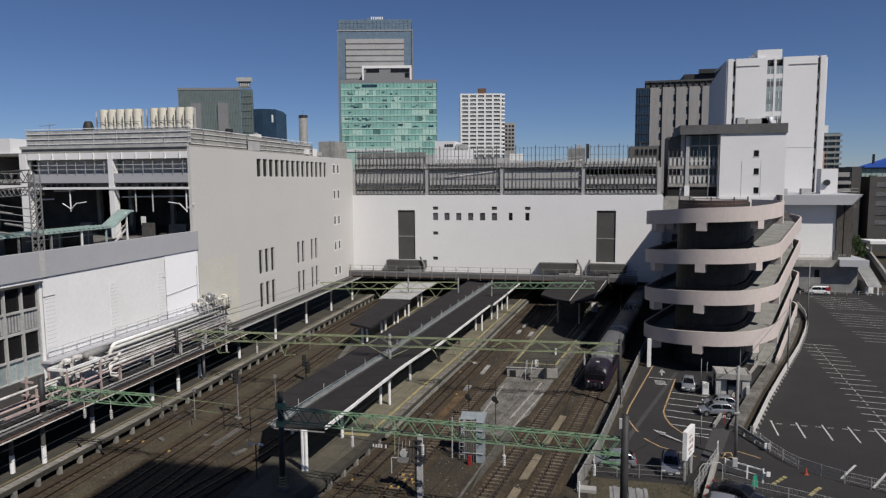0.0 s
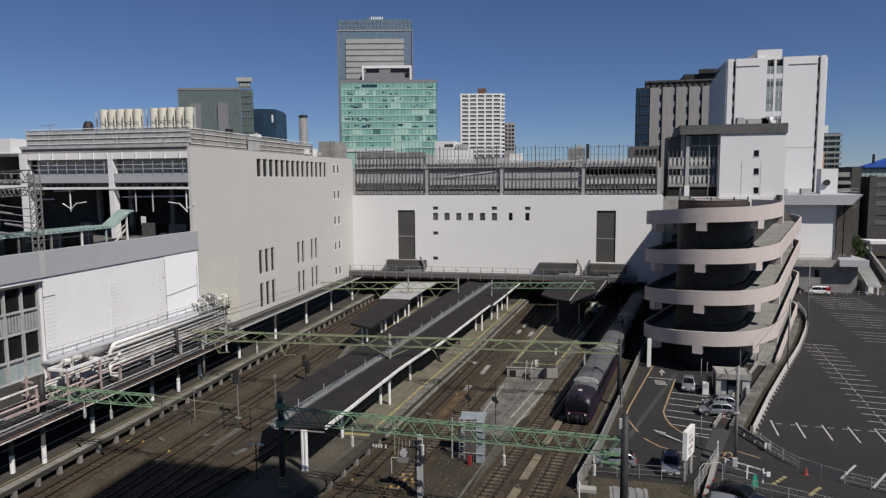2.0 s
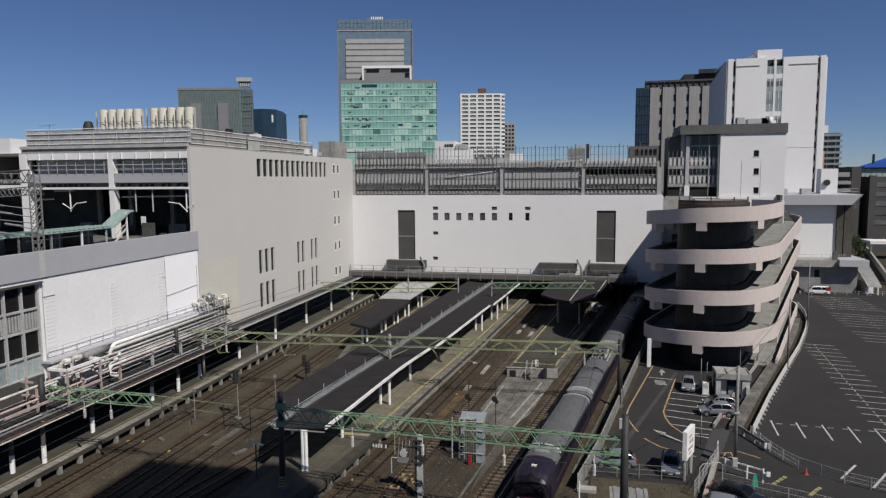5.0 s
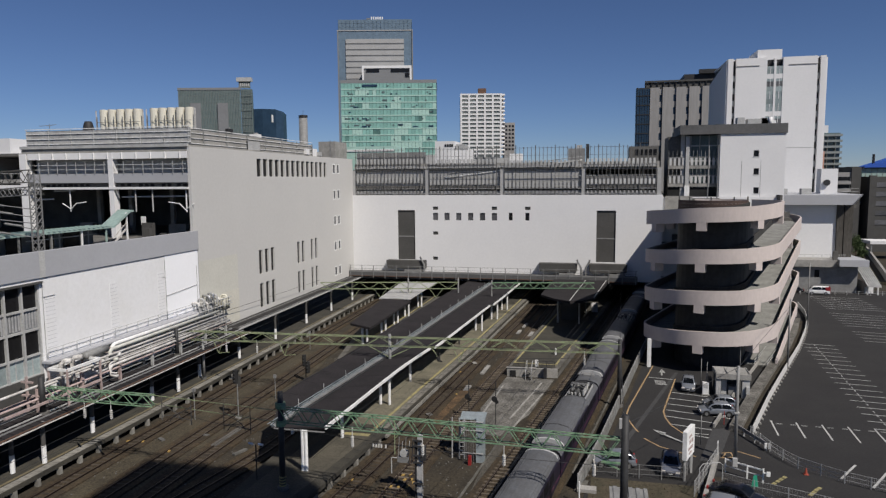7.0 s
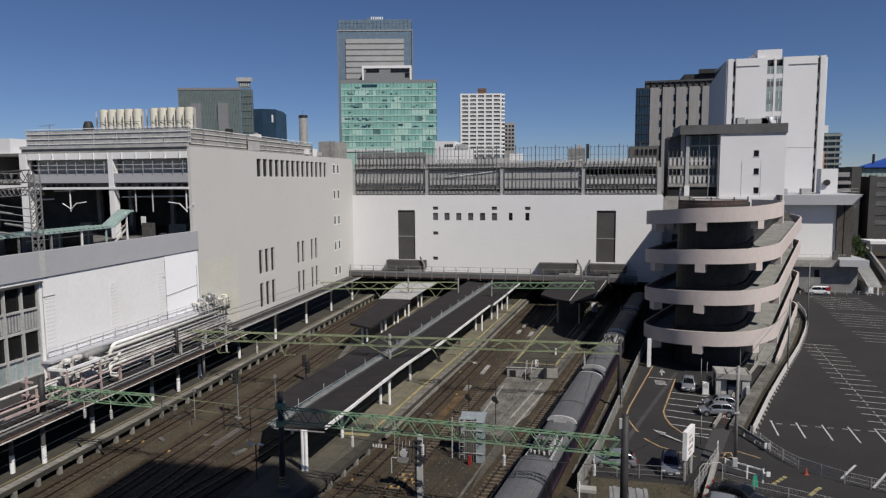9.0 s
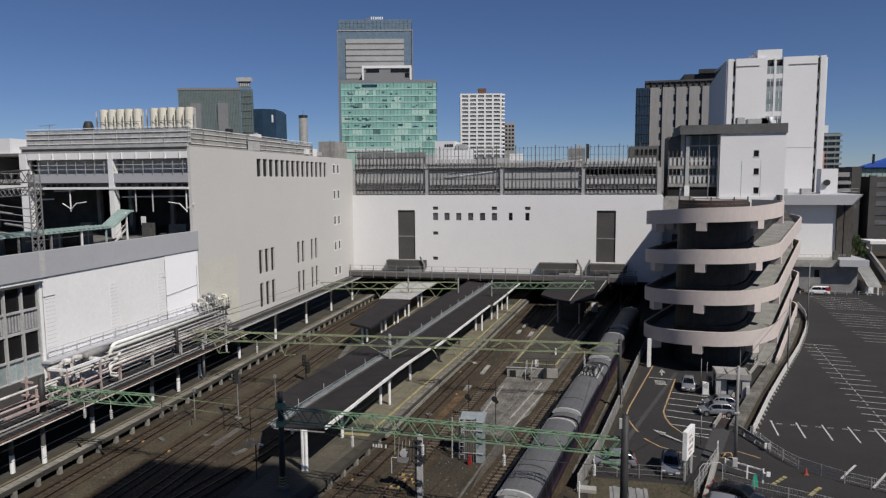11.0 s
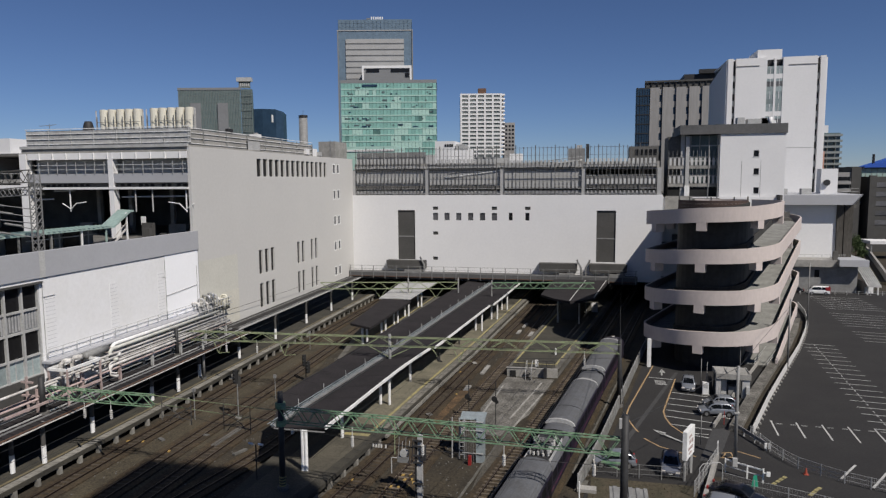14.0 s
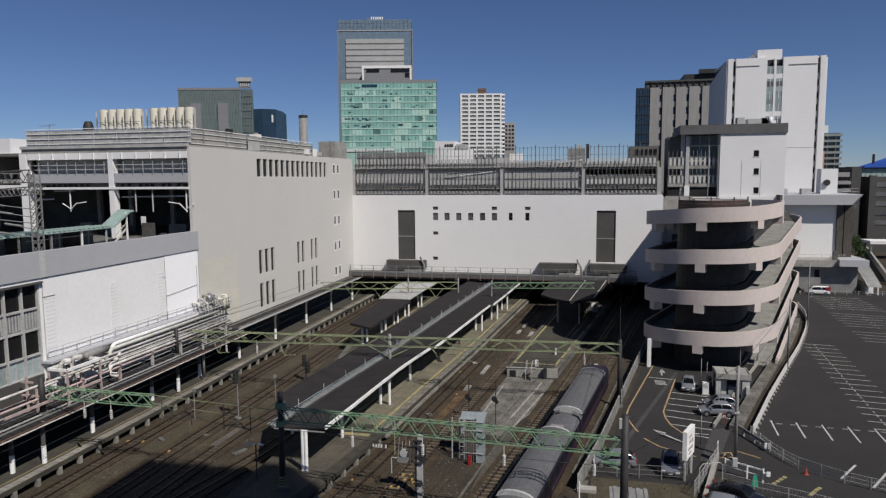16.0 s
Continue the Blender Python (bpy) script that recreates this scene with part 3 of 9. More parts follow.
# far cross block over the tracks
fb = thing("cross_block", (-19, 141, 0), "white station block bridging the tracks with small windows", "building", "station blocks")
FY = 141.0
holes = [(-41.65, -37.75, 9.0, 19.85), (0.85, 4.7, 9.2, 19.9)]
small = []
for x in (-33.73, -31.2, -28.61, -26.02, -23.45, -20.9):
    small.append((x, x + 1.15, 17.7, 19.3, WIN_S))
small += [(-17.25, -16.45, 17.75, 19.36, WIN), (-13.75, -12.9, 17.75, 19.37, WIN)]
for x, z in ((-33.73, 19.95), (-20.9, 19.95), (-13.85, 19.95), (-33.75, 14.55), (-33.8, 9.05)):
    small.append((x, x + 1.15, z, z + 0.7, PANEL))
bm = bmesh.new()
wall_y(bm, FY, FY + 0.5, -52, 13.75, 5.3, 23.1, holes + [s[:4] for s in small])
part("wall", bm, WHITEW, fb, "white panel wall")
for h in holes:
    part("louvre_panel", bm_box(h[0], h[1], FY + 0.25, FY + 0.35, h[2], h[3]), PANEL, fb, "tall dark grey louvre panel")
    part("louvre_rail", bm_box(h[0], h[1], FY + 0.2, FY + 0.25, 14.0, 14.25), GREY, fb)
for a, b, c, d, m in small:
    part("window", bm_box(a, b, FY + 0.2, FY + 0.28, c, d), m, fb)
# surfaces round the void under the block are black in place of its shade
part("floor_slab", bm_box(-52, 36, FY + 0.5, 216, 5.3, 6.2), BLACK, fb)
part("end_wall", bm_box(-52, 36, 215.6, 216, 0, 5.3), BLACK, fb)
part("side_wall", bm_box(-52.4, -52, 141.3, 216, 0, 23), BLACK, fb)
part("side_wall", bm_box(35.6, 36, 141.6, 216, 0, 23), CONC_D, fb)
part("side_wall", bm_box(13.25, 13.75, FY + 0.5, 190, 6.2, 23.1), WHITEW, fb)
part("deck", bm_box(-52, 13.75, FY + 0.5, 190, 22.6, 23.0), CONC_D, fb)
part("deck", bm_box(13.75, 36, 156, 190, 22.6, 23.0), CONC_D, fb)
bm = bmesh.new()
wall_y(bm, FY + 3.0, FY + 3.4, 13.75, 35.6, 6.2, 22.6, [(16.0, 17.4, 12.6, 15.0)])
part("recessed_wall", bm, WHITEW, fb, "shaded white wall behind the ramp")
part("window", bm_box(16.0, 17.4, FY + 3.15, FY + 3.22, 12.6, 15.0), WIN_S, fb)
# slabs hidden by the ramp, added to cast the diagonal shade on the wall
part("link_slab", bm_box(13.9, 34, 127, FY + 3.0, 18.6, 19.35), CONC_D, fb, "hidden concrete slab by the ramp, added to shade the wall")
part("link_slab", bm_box(13.9, 34, 137, FY + 3.0, 12.8, 13.4), CONC_D, fb)
part("link_parapet", bm_box(16, 34, 128.6, 128.9, 19.35, 20.4), CONC_D, fb)

# ---- spiral car ramp ----
AX = Vector((0.348, 0.9375)).normalized()
NR = Vector((AX.y, -AX.x))
C0 = Vector((16.85, 102.0))
RUN = 26.0
C1 = C0 + AX * RUN
R_OUT, R_IN = 9.1, 4.75
LIFT = 5.52


def oval(u, r):
    """Plan place on the ramp's oval; u runs 0-1 front bend, 1-2 right side, 2-3 back bend, 3-4 left side."""
    u %= 4.0
    if u < 1:
        a = math.pi * u
        return C0 + r * (-NR * math.cos(a) - AX * math.sin(a))
    if u < 2:
        return C0 + NR * r + AX * RUN * (u - 1)
    if u < 3:
        a = math.pi * (u - 2)
        return C1 + r * (NR * math.cos(a) + AX * math.sin(a))
    return C1 - NR * r - AX * RUN * (u - 3)


def ramp_top(u):
    """Height of the parapet's top along the way up."""
    k, v = divmod(u, 4.0)
    knots = ((0, 4.9), (0.5, 5.95), (0.75, 6.2), (1, 6.7), (2, 8.6 if k == 2 else 10.1), (3, 9.9 if k == 2 else 10.3), (4, 4.95 + LIFT))
    for (a, p), (b, q) in zip(knots, knots[1:]):
        if v <= b:
            return p + (q - p) * (v - a) / (b - a) + LIFT * k


def ramp_strip(bm, us, ra, rb, top, bot):
    rows = []
    for u in us:
        a, b, z = oval(u, ra), oval(u, rb), ramp_top(u)
        rows.append([bm.verts.new((*p, z + h)) for p, h in ((a, bot), (b, bot), (b, top), (a, top))])
    for p, q in zip(rows, rows[1:]):
        for k in range(4):
            bm.faces.new((p[k], p[(k + 1) % 4], q[(k + 1) % 4], q[k]))
    bm.faces.new(rows[0])
    bm.faces.new(rows[-1][::-1])


ramp = thing("spiral_ramp", (16.6, 102, 0), "pinkish concrete spiral car ramp of four turns", "parking ramp")
spans = [(k + a, k + b) for k in range(-4, 16, 4) for a, b in ((0, 1), (1, 2), (2, 3), (3, 4))]
for a, b in spans:
    if a < -3 or a >= 13:
        continue
    n = 64 if int(a) % 2 == 0 else 8
    us = [a + (b - a) * k / n for k in range(n + 1)]
    # inner parapets get a near-black tone in place of the ramp's inner shade
    for name, ra, rb, top, bot, m in (("parapet", R_OUT, R_OUT - 0.25, 0, -1.93, PINKC), ("inner_parapet", R_IN + 0.2, R_IN, -0.1, -1.6, SHADEC), ("roadway", R_OUT - 0.25, R_IN + 0.2, -1.0, -1.4, ROADC)):
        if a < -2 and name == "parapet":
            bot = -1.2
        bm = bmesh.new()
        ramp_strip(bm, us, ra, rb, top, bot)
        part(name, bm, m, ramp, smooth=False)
# round head of the topmost turn
ZT = ramp_top(12.9999)


def head(th, r):
    return C0 + NR * r * math.cos(th) + AX * (r - 2.6) * math.sin(th)


bm = bmesh.new()
rows = []
for k in range(25):
    th = radians(4.8 * k)
    rows.append([bm.verts.new((*p, z)) for p, z in ((head(th, R_OUT), ZT - 1.93), (head(th, R_OUT - 0.25), ZT - 1.93), (head(th, R_OUT - 0.25), ZT), (head(th, R_OUT), ZT))])
for p, q in zip(rows, rows[1:]):
    for k in range(4):
        bm.faces.new((p[k], p[(k + 1) % 4], q[(k + 1) % 4], q[k]))
bm.faces.new(rows[0])
bm.faces.new(rows[-1][::-1])
part("parapet", bm, PINKC, ramp)
bm = bmesh.new()
slab(bm, [C0 + NR * R_IN] + [head(radians(4.8 * k), R_OUT - 0.26) for k in range(25)], ZT - 1.4, ZT - 1.0)
part("roadway", bm, ROADC, ramp)
# core wall is near-black: the shade inside the ramp is put into its colour
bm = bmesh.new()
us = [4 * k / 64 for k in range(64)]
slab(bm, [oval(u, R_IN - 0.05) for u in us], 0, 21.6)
part("core_wall", bm, DARK, ramp, "core wall coloured near-black for the shade inside the ramp")
for k in range(4):
    for u in (0.24, 0.512, 0.785, 0.995, 1.5, 3.2, 3.6):
        uu = u + 4 * k
        if uu > 13.2:
            continue
        p, q = oval(uu, R_OUT - 0.02), oval(uu, R_OUT - 1.3)
        d = (p - q).normalized()
        s = Vector((-d.y, d.x)) * (0.62 if u < 0.6 else 0.5)
        z = ramp_top(uu) - 1.9
        bm = bmesh.new()
        pts = [q - s, p - s, p + s, q + s]
        slab(bm, pts, z - 1.15, z + 0.4)
        part("radial_beam", bm, PINKC, ramp)
for x, y, z in ((8.1, 96.3, 4.0),):
    part("column", bm_box(x - 0.26, x + 0.26, y - 0.26, y + 0.26, 0, z), WHITE, ramp, "white painted column")

# ---- train ----
HEAD = Vector((0.161, 1.0)).normalized()


def car_section(hw, zb, zt):
    return [(-hw, zb), (-hw, zt - 0.85), (-hw * 0.985, zt - 0.62), (-hw * 0.9, zt - 0.36), (-hw * 0.72, zt - 0.17), (-hw * 0.4, zt - 0.05), (0, zt),
            (hw * 0.4, zt - 0.05), (hw * 0.72, zt - 0.17), (hw * 0.9, zt - 0.36), (hw * 0.985, zt - 0.62), (hw, zt - 0.85), (hw, zb)]


def loft(bm, secs):
    rows = [[bm.verts.new((x, y, z)) for x, z in sec] for y, sec in secs]
    for p, q in zip(rows, rows[1:]):
        for k in range(len(p) - 1):
            bm.faces.new((p[k], p[k + 1], q[k + 1], q[k]))
        bm.faces.new((p[-1], p[0], q[0], q[-1]))
    bm.faces.new(rows[0])
    bm.faces.new(rows[-1][::-1])


train = thing("passenger_train", (0, 0, 0), "dark purple six-car passenger train with grey roofs", "train")
PITCH = 20.5
LOW, HIGH = 3.42, 3.74


def roof_cover(body, y0, y1, zt, name="roof", m=TRAINR):
    bm = bmesh.new()
    sec = car_section(1.455, 2.0, zt + 0.015)[2:-2]
    loft(bm, [(y0, sec), (y1, sec)])
    return part(name, bm, m, body, smooth=False)


def train_car(k, raised, front=False, rear=False, pan=None):
    a, b = k * PITCH + 0.25, (k + 1) * PITCH - 0.25
    bm = bmesh.new()
    r0, r1 = raised
    secs = []
    if front:
        nose = [(0.0, 1.2, 0.55, 2.3), (0.14, 1.32, 0.45, 2.72), (0.4, 1.38, 0.4, 3.0), (0.9, 1.42, 0.4, 3.2), (1.9, 1.44, 0.45, 3.35), (3.2, 1.45, 0.5, LOW - 0.03)]
        secs += [(a - 0.25 + d, car_section(w, zb, zt)) for d, w, zb, zt in nose]
    else:
        secs += [(a, car_section(1.45, 0.95, LOW - 0.02))]
    if rear:
        nose = [(3.2, 1.45, 0.5, LOW - 0.03), (1.9, 1.44, 0.45, 3.35), (0.9, 1.42, 0.4, 3.2), (0.4, 1.38, 0.4, 3.0), (0.14, 1.32, 0.45, 2.72), (0.0, 1.2, 0.55, 2.3)]
        secs += [(b + 0.25 - d, car_section(w, zb, zt)) for d, w, zb, zt in nose]
    else:
        secs += [(b, car_section(1.45, 0.95, LOW - 0.02))]
    loft(bm, secs)
    body = part("train_car", bm, TRAINP, train, "dark purple coach body")
    lo, hi = (a + 3.2 if front else a), (b - 3.2 if rear else b)
    roof_cover(body, lo, r0, LOW, "low_roof")
    roof_cover(body, r1, hi, LOW, "low_roof")
    roof_cover(body, r0, r1, HIGH)
    for y in (r0, r1):
        roof_cover(body, y - 0.12, y + 0.12, HIGH + 0.03, "roof_rib", TRAINR if pan and y == r1 else GREY_L)
    for y in ([r0 + (r1 - r0) * 0.3] if not (front or rear) else [r0 + 2.6 if front else r1 - 2.6]):
        roof_cover(body, y - 0.06, y + 0.06, HIGH + 0.02, "roof_joint", DARK)
    for x in (-1, 1):
        bm = bmesh.new()
        rod(bm, [(x * 1.2, r0 + 0.3, HIGH - 0.27), (x * 1.2, r1 - 0.3, HIGH - 0.27)], 0.04, 6)
        part("roof_gutter", bm, TRAINR, body)
    y = lo + 1.2
    while y < hi - 2.2:
        for x in (-1, 1):
            xs = sorted((x * 1.452, x * 1.462))
            part("window", bm_box(xs[0], xs[1], y, y + 1.5, 1.95, 2.75), TGLASS, body)
        y += 1.95
    for x in (-1, 1):
        xs = sorted((x * 1.45, x * 1.46))
        part("stripe", bm_box(xs[0], xs[1], lo, hi, 1.36, 1.43), TRAINS, body)
    for y in (a + 3.0, b - 3.0):
        for x in (-1, 1):
            xs = sorted((x * 0.85, x * 1.15))
            part("bogie_frame", bm_box(xs[0], xs[1], y - 1.5, y + 1.5, 0.45, 0.9), DARK, body)
        for dy in (-1.05, 1.05):
            bm = bmesh.new()
            rod(bm, [(-0.62, y + dy, 0.645), (0.62, y + dy, 0.645)], 0.43, 12)
            part("wheelset", bm, DARK, body)
    part("underframe", bm_box(-1.2, 1.2, a + 5, b - 5, 0.5, 0.95), DARK, body)
    if not rear:
        part("gangway", bm_box(-0.75, 0.75, b, b + 0.5, 1.1, 3.0), DARK, body)
    if pan:
        for x in (-0.55, 0.55):
            for dy in (-0.7, 0.7):
                bm = bmesh.new()
                rod(bm, [(x, pan + dy, LOW - 0.1), (x, pan + dy, LOW + 0.25)], 0.09, 6)
                part("insulator", bm, INSUL, body)
        part("pantograph", bm_box(-0.5, 0.5, pan - 0.12, pan + 0.12, LOW + 0.2, LOW + 0.42), DARK, body, "folded steel pantograph")
        for x in (-0.55, 0.55):
            bm = bmesh.new()
            beam(bm, (x, pan - 0.9, LOW + 0.27), (x, pan + 0.9, LOW + 0.27), 0.09)
            part("base_bar", bm, GREY, body)
            bm = bmesh.new()
            beam(bm, (x, pan - 0.8, LOW + 0.3), (x * 0.9, pan + 0.7, LOW + 0.55), 0.07)
            part("lower_arm", bm, GREY, body)
            bm = bmesh.new()
            beam(bm, (x * 0.9, pan + 0.7, LOW + 0.55), (x * 0.8, pan - 0.2, LOW + 0.84), 0.06)
            part("upper_arm", bm, GREY, body)
        for dy in (-0.25, 0.15):
            part("contact_strip", bm_box(-0.85, 0.85, pan + dy - 0.04, pan + dy + 0.04, LOW + 0.82, LOW + 0.9), GREY, body)
        for y in (pan - 0.9, pan + 0.9):
            part("cross_bar", bm_box(-0.6, 0.6, y - 0.045, y + 0.045, LOW + 0.225, LOW + 0.315), GREY, body)
        part("equipment_tray", bm_box(-1.02, 1.02, r1 + 0.3, hi - 0.15, LOW - 0.2, LOW + 0.035), DARK, body, "dark equipment tray")
        for i in range(4):
            part("roof_box", bm_box(-0.88 + 0.47 * i, -0.5 + 0.47 * i, pan + 1.35, pan + 2.0, LOW - 0.15, LOW + 0.2), DARK, body)
        for i in range(6):
            for j in range(4):
                x, y = -0.82 + 0.36 * j + 0.1 * (i % 2), pan - 1.5 + 0.55 * i
                bm = bmesh.new()
                rod(bm, [(x, y, LOW), (x, y, LOW + 0.44)], 0.075, 8)
                for z in (0.1, 0.2, 0.3):
                    rod(bm, [(x, y, LOW + z), (x, y, LOW + z + 0.04)], 0.12, 8)
                part("insulator", bm, DARK if (i + j) % 3 else GREY, body)
        for i in range(5):
            x, y = 0.72, pan - 1.5 + 0.75 * i
            bm = bmesh.new()
            rod(bm, [(x, y, LOW), (x, y, LOW + 0.62)], 0.08, 8)
            for z in (0.1, 0.24, 0.38, 0.52):
                rod(bm, [(x, y, LOW + z), (x, y, LOW + z + 0.06)], 0.125, 8)
            part("pale_insulator", bm, INSUL if i % 2 else GREY_L, body, "pale ribbed insulator")
            bm = bmesh.new()
            rod(bm, [(x, y, LOW + 0.6), (0.1 - 0.12 * i, y + 0.5, LOW + 0.36)], 0.03, 6)
            part("busbar", bm, DARK, body)
        for i, (x, y, h) in enumerate(((-0.8, -1.6, 0.4), (-0.45, -1.7, 0.34), (-0.1, -1.65, 0.42), (0.35, -1.7, 0.3), (-0.9, 0.5, 0.5), (-0.3, 1.1, 0.52), (0.25, 1.2, 0.5))):
            bm = bmesh.new()
            rod(bm, [(x, pan + y, LOW - 0.15), (x, pan + y, LOW + h)], 0.06, 8)
            for j in range(3):
                rod(bm, [(x, pan + y, LOW + h * (0.3 + 0.25 * j)), (x, pan + y, LOW + h * (0.3 + 0.25 * j) + 0.05)], 0.11, 8)
            part("pale_insulator", bm, INSUL if i % 2 else GREY_L, body, "pale ribbed insulator")
        for x, y, w, d, h in ((-0.95, -0.6, 0.3, 0.8, 0.3), (-0.2, -0.5, 0.35, 0.5, 0.36), (0.1, 0.3, 0.3, 0.6, 0.28), (-0.7, 0.9, 0.3, 0.4, 0.3)):
            part("roof_box", bm_box(x, x + w, pan + y, pan + y + d, LOW - 0.05, LOW + h), GREY, body)
        for x in (-1.06, 1.0):
            part("side_rail", bm_box(x, x + 0.06, pan - 2.5, pan + 2.6, LOW - 0.2, LOW + 0.12), GREY_L, body)
    else:
        y = r1 + 0.5 if r1 + 1.5 < hi else r0 - 1.2
        part("roof_unit", bm_box(-0.6, 0.6, y, y + 0.7, LOW - 0.1, LOW + 0.12), GREY, body)
    if front or rear:
        s = 1 if front else -1
        e = 0.0 if front else (k + 1) * PITCH
        bm = bmesh.new()
        secs = [(e + s * d, [(x * w, z) for x, z in ((-1, zt - 0.9), (-0.93, zt - 0.5), (-0.6, zt - 0.16), (0, zt - 0.02), (0.6, zt - 0.16), (0.93, zt - 0.5), (1, zt - 0.9))])
                for d, w, zt in ((-0.03, 1.17, 2.3), (0.1, 1.31, 2.74), (0.36, 1.38, 3.03), (0.66, 1.4, 3.13), (1.05, 1.425, 3.225))]
        rows = [[bm.verts.new((x, y, z)) for x, z in sec] for y, sec in secs]
        for p, q in zip(rows, rows[1:]):
            for i in range(len(p) - 1):
                bm.faces.new((p[i], p[i + 1], q[i + 1], q[i]))
        ob = part("windscreen", bm, TGLASS, body, "wide black windscreen")
        mod = ob.modifiers.new("thick", "SOLIDIFY")
        mod.thickness = 0.04
        for x in (-0.85, 0.85):
            bm = bmesh.new()
            rod(bm, [(x, e - s * 0.05, 1.16), (x, e + s * 0.2, 1.16)], 0.11, 10)
            part("headlight", bm, LAMPG, body, "clear headlight")
        ys = sorted((e - s * 0.02, e + s * 0.2))
        part("stripe", bm_box(-1.2, 1.2, ys[0], ys[1], 1.28, 1.34), TRAINS, body)
        ys = sorted((e + s * 1.5, e + s * 1.75))
        part("roof_lamp", bm_box(-0.2, 0.2, ys[0], ys[1], 3.24, 3.38), LAMPG, body, "pair of small lamps over the windscreen")
        for x in (-1.0, -0.5, 0.5, 1.0):
            ys = sorted((e - s * 0.12, e + s * 0.2))
            part("hose", bm_box(x - 0.06, x + 0.06, ys[0], ys[1], 0.35, 0.95), DARK, body)
        ys = sorted((e - s * 0.03, e + s * 0.1))
        part("lower_glass", bm_box(-1.12, 1.12, ys[0], ys[1], 1.42, 2.1), TGLASS, body)
        ys = sorted((e + s * 0.1, e + s * 0.8))
        part("skirt", bm_box(-1.05, 1.05, ys[0], ys[1], 0.25, 0.8), DARK, body)
        ys = sorted((e - s * 0.35, e + s * 0.2))
        part("coupler", bm_box(-0.16, 0.16, ys[0], ys[1], 0.72, 1.0), DARK, body)


train_car(0, (5.2, 19.4), front=True)
train_car(1, (22.0, 34.2), pan=37.0)
train_car(2, (44.2, 60.0))
train_car(3, (63.0, 74.6), pan=77.5)
train_car(4, (84.2, 97.7))
train_car(5, (103.6, 118.2), rear=True)

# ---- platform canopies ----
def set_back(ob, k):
    """Moves a building k times further from the eye and scales it alike, to keep its outline in the camera's view."""
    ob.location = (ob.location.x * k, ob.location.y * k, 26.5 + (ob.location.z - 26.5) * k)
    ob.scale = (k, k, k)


def ruled(bm, a, b, za, zb, thick):
    """A roof sheet between two plan lines of equal length."""
    rows = []
    for (p, q) in zip(a, b):
        rows.append([bm.verts.new((*p, za)), bm.verts.new((*q, zb)), bm.verts.new((*q, zb - thick)), bm.verts.new((*p, za - thick))])
    for p, q in zip(rows, rows[1:]):
        for k in range(4):
            bm.faces.new((p[k], p[(k + 1) % 4], q[(k + 1) % 4], q[k]))
    bm.faces.new(rows[0])
    bm.faces.new(rows[-1][::-1])


def column_mesh(r, z0, z1, m):
    bm = bmesh.new()
    rod(bm, [(0, 0, z0), (0, 0, z1)], r, 10)
    return mesh_of("post", bm, m)


sc = thing("side_canopy", (-49, 80, 1.1), "long lean-to platform canopy with dark roofing and pale edge", "canopy", "platform canopies")
bm = bmesh.new()
ruled(bm, [(-51.98, 20), (-51.98, 86)], [(-47.5, 20), (-47.5, 86)], 5.35, 4.92, 0.18)
part("roof", bm, ROOFD, sc, "dark ribbed roofing")
bm = bmesh.new()
ruled(bm, [(-51.98, 86), (-51.98, 138)], [(-49.4, 86), (-49.4, 138)], 5.4, 5.3, 0.18)
part("roof", bm, ROOFG, sc, "grey weathered roofing")
for x, r, m in ((-51.75, 0.1, PANEL), (-51.35, 0.07, GREY), (-50.9, 0.12, PANEL), (-50.3, 0.06, DARK), (-49.8, 0.05, GREY)):
    bm = bmesh.new()
    z = 5.395 - 0.039 * (x + 51.98) + r
    rod(bm, [(x, 86.5, z), (x, 137, z)], r, 8)
    part("roof_pipe", bm, m, sc, "grey pipe laid along the roof")
me = bmesh.new()
beam(me, (-51.9, 0, 5.39), (-47.5, 0, 4.96), 0.06, 0.06)
me = mesh_of("roof_rib", me, ROOFD)
for k in range(64):
    piece("roof_rib", me, sc, pose(0, 22 + k * 1.0, 0))
for x, z, w, m in ((-50.6, 5.24, 0.12, GREY), (-49.3, 5.12, 0.05, GREY_L), (-48.7, 5.06, 0.05, GREY), (-51.4, 5.32, 0.12, GREY_L)):
    part("cable_duct", bm_box(x - w, x + w, 20, 86, z, z + 0.12), m, sc)
part("fascia", bm_box(-47.52, -47.4, 20, 86, 4.86, 4.94), PIPEW, sc, "cream edge trim")
part("rusty_pipe", bm_box(-47.72, -47.62, 20, 86, 4.95, 5.05), RUST, sc)
part("fascia", bm_box(-49.42, -49.3, 86, 138, 5.1, 5.36), GREY_L, sc, "grey edge trim")
up, lo = column_mesh(0.2, 2.75, 4.75, PANEL), column_mesh(0.21, 1.1, 2.75, WHITE)
for y in (38, 46.8, 49.2, 56.5, 66.6, 70.2, 76.3, 85.6, 97.5, 109.5, 121.2, 133):
    cx = {49.2: -48.25, 70.2: -48.75, 66.6: -49.75, 76.3: -49.75, 85.6: -49.3}.get(y, -49.3 if y < 86 else -49.6)
    c = piece("column", up, sc, pose(cx, y, 0))
    piece("white_base", lo, c, pose(0, 0, 0))
    part("bracket", bm_box(-51.8, cx + 0.24, y - 0.09, y + 0.09, 4.75, 5.0), GREY, sc)

ic = thing("island_canopy", (-26, 60, 1.1), "long dark butterfly canopy with white eaves over the island platform", "canopy", "platform canopies")


def lerp_line(pts, y):
    for a, b in zip(pts, pts[1:]):
        if y <= b[1]:
            break
    f = (y - a[1]) / (b[1] - a[1])
    return (a[0] + (b[0] - a[0]) * f, y)


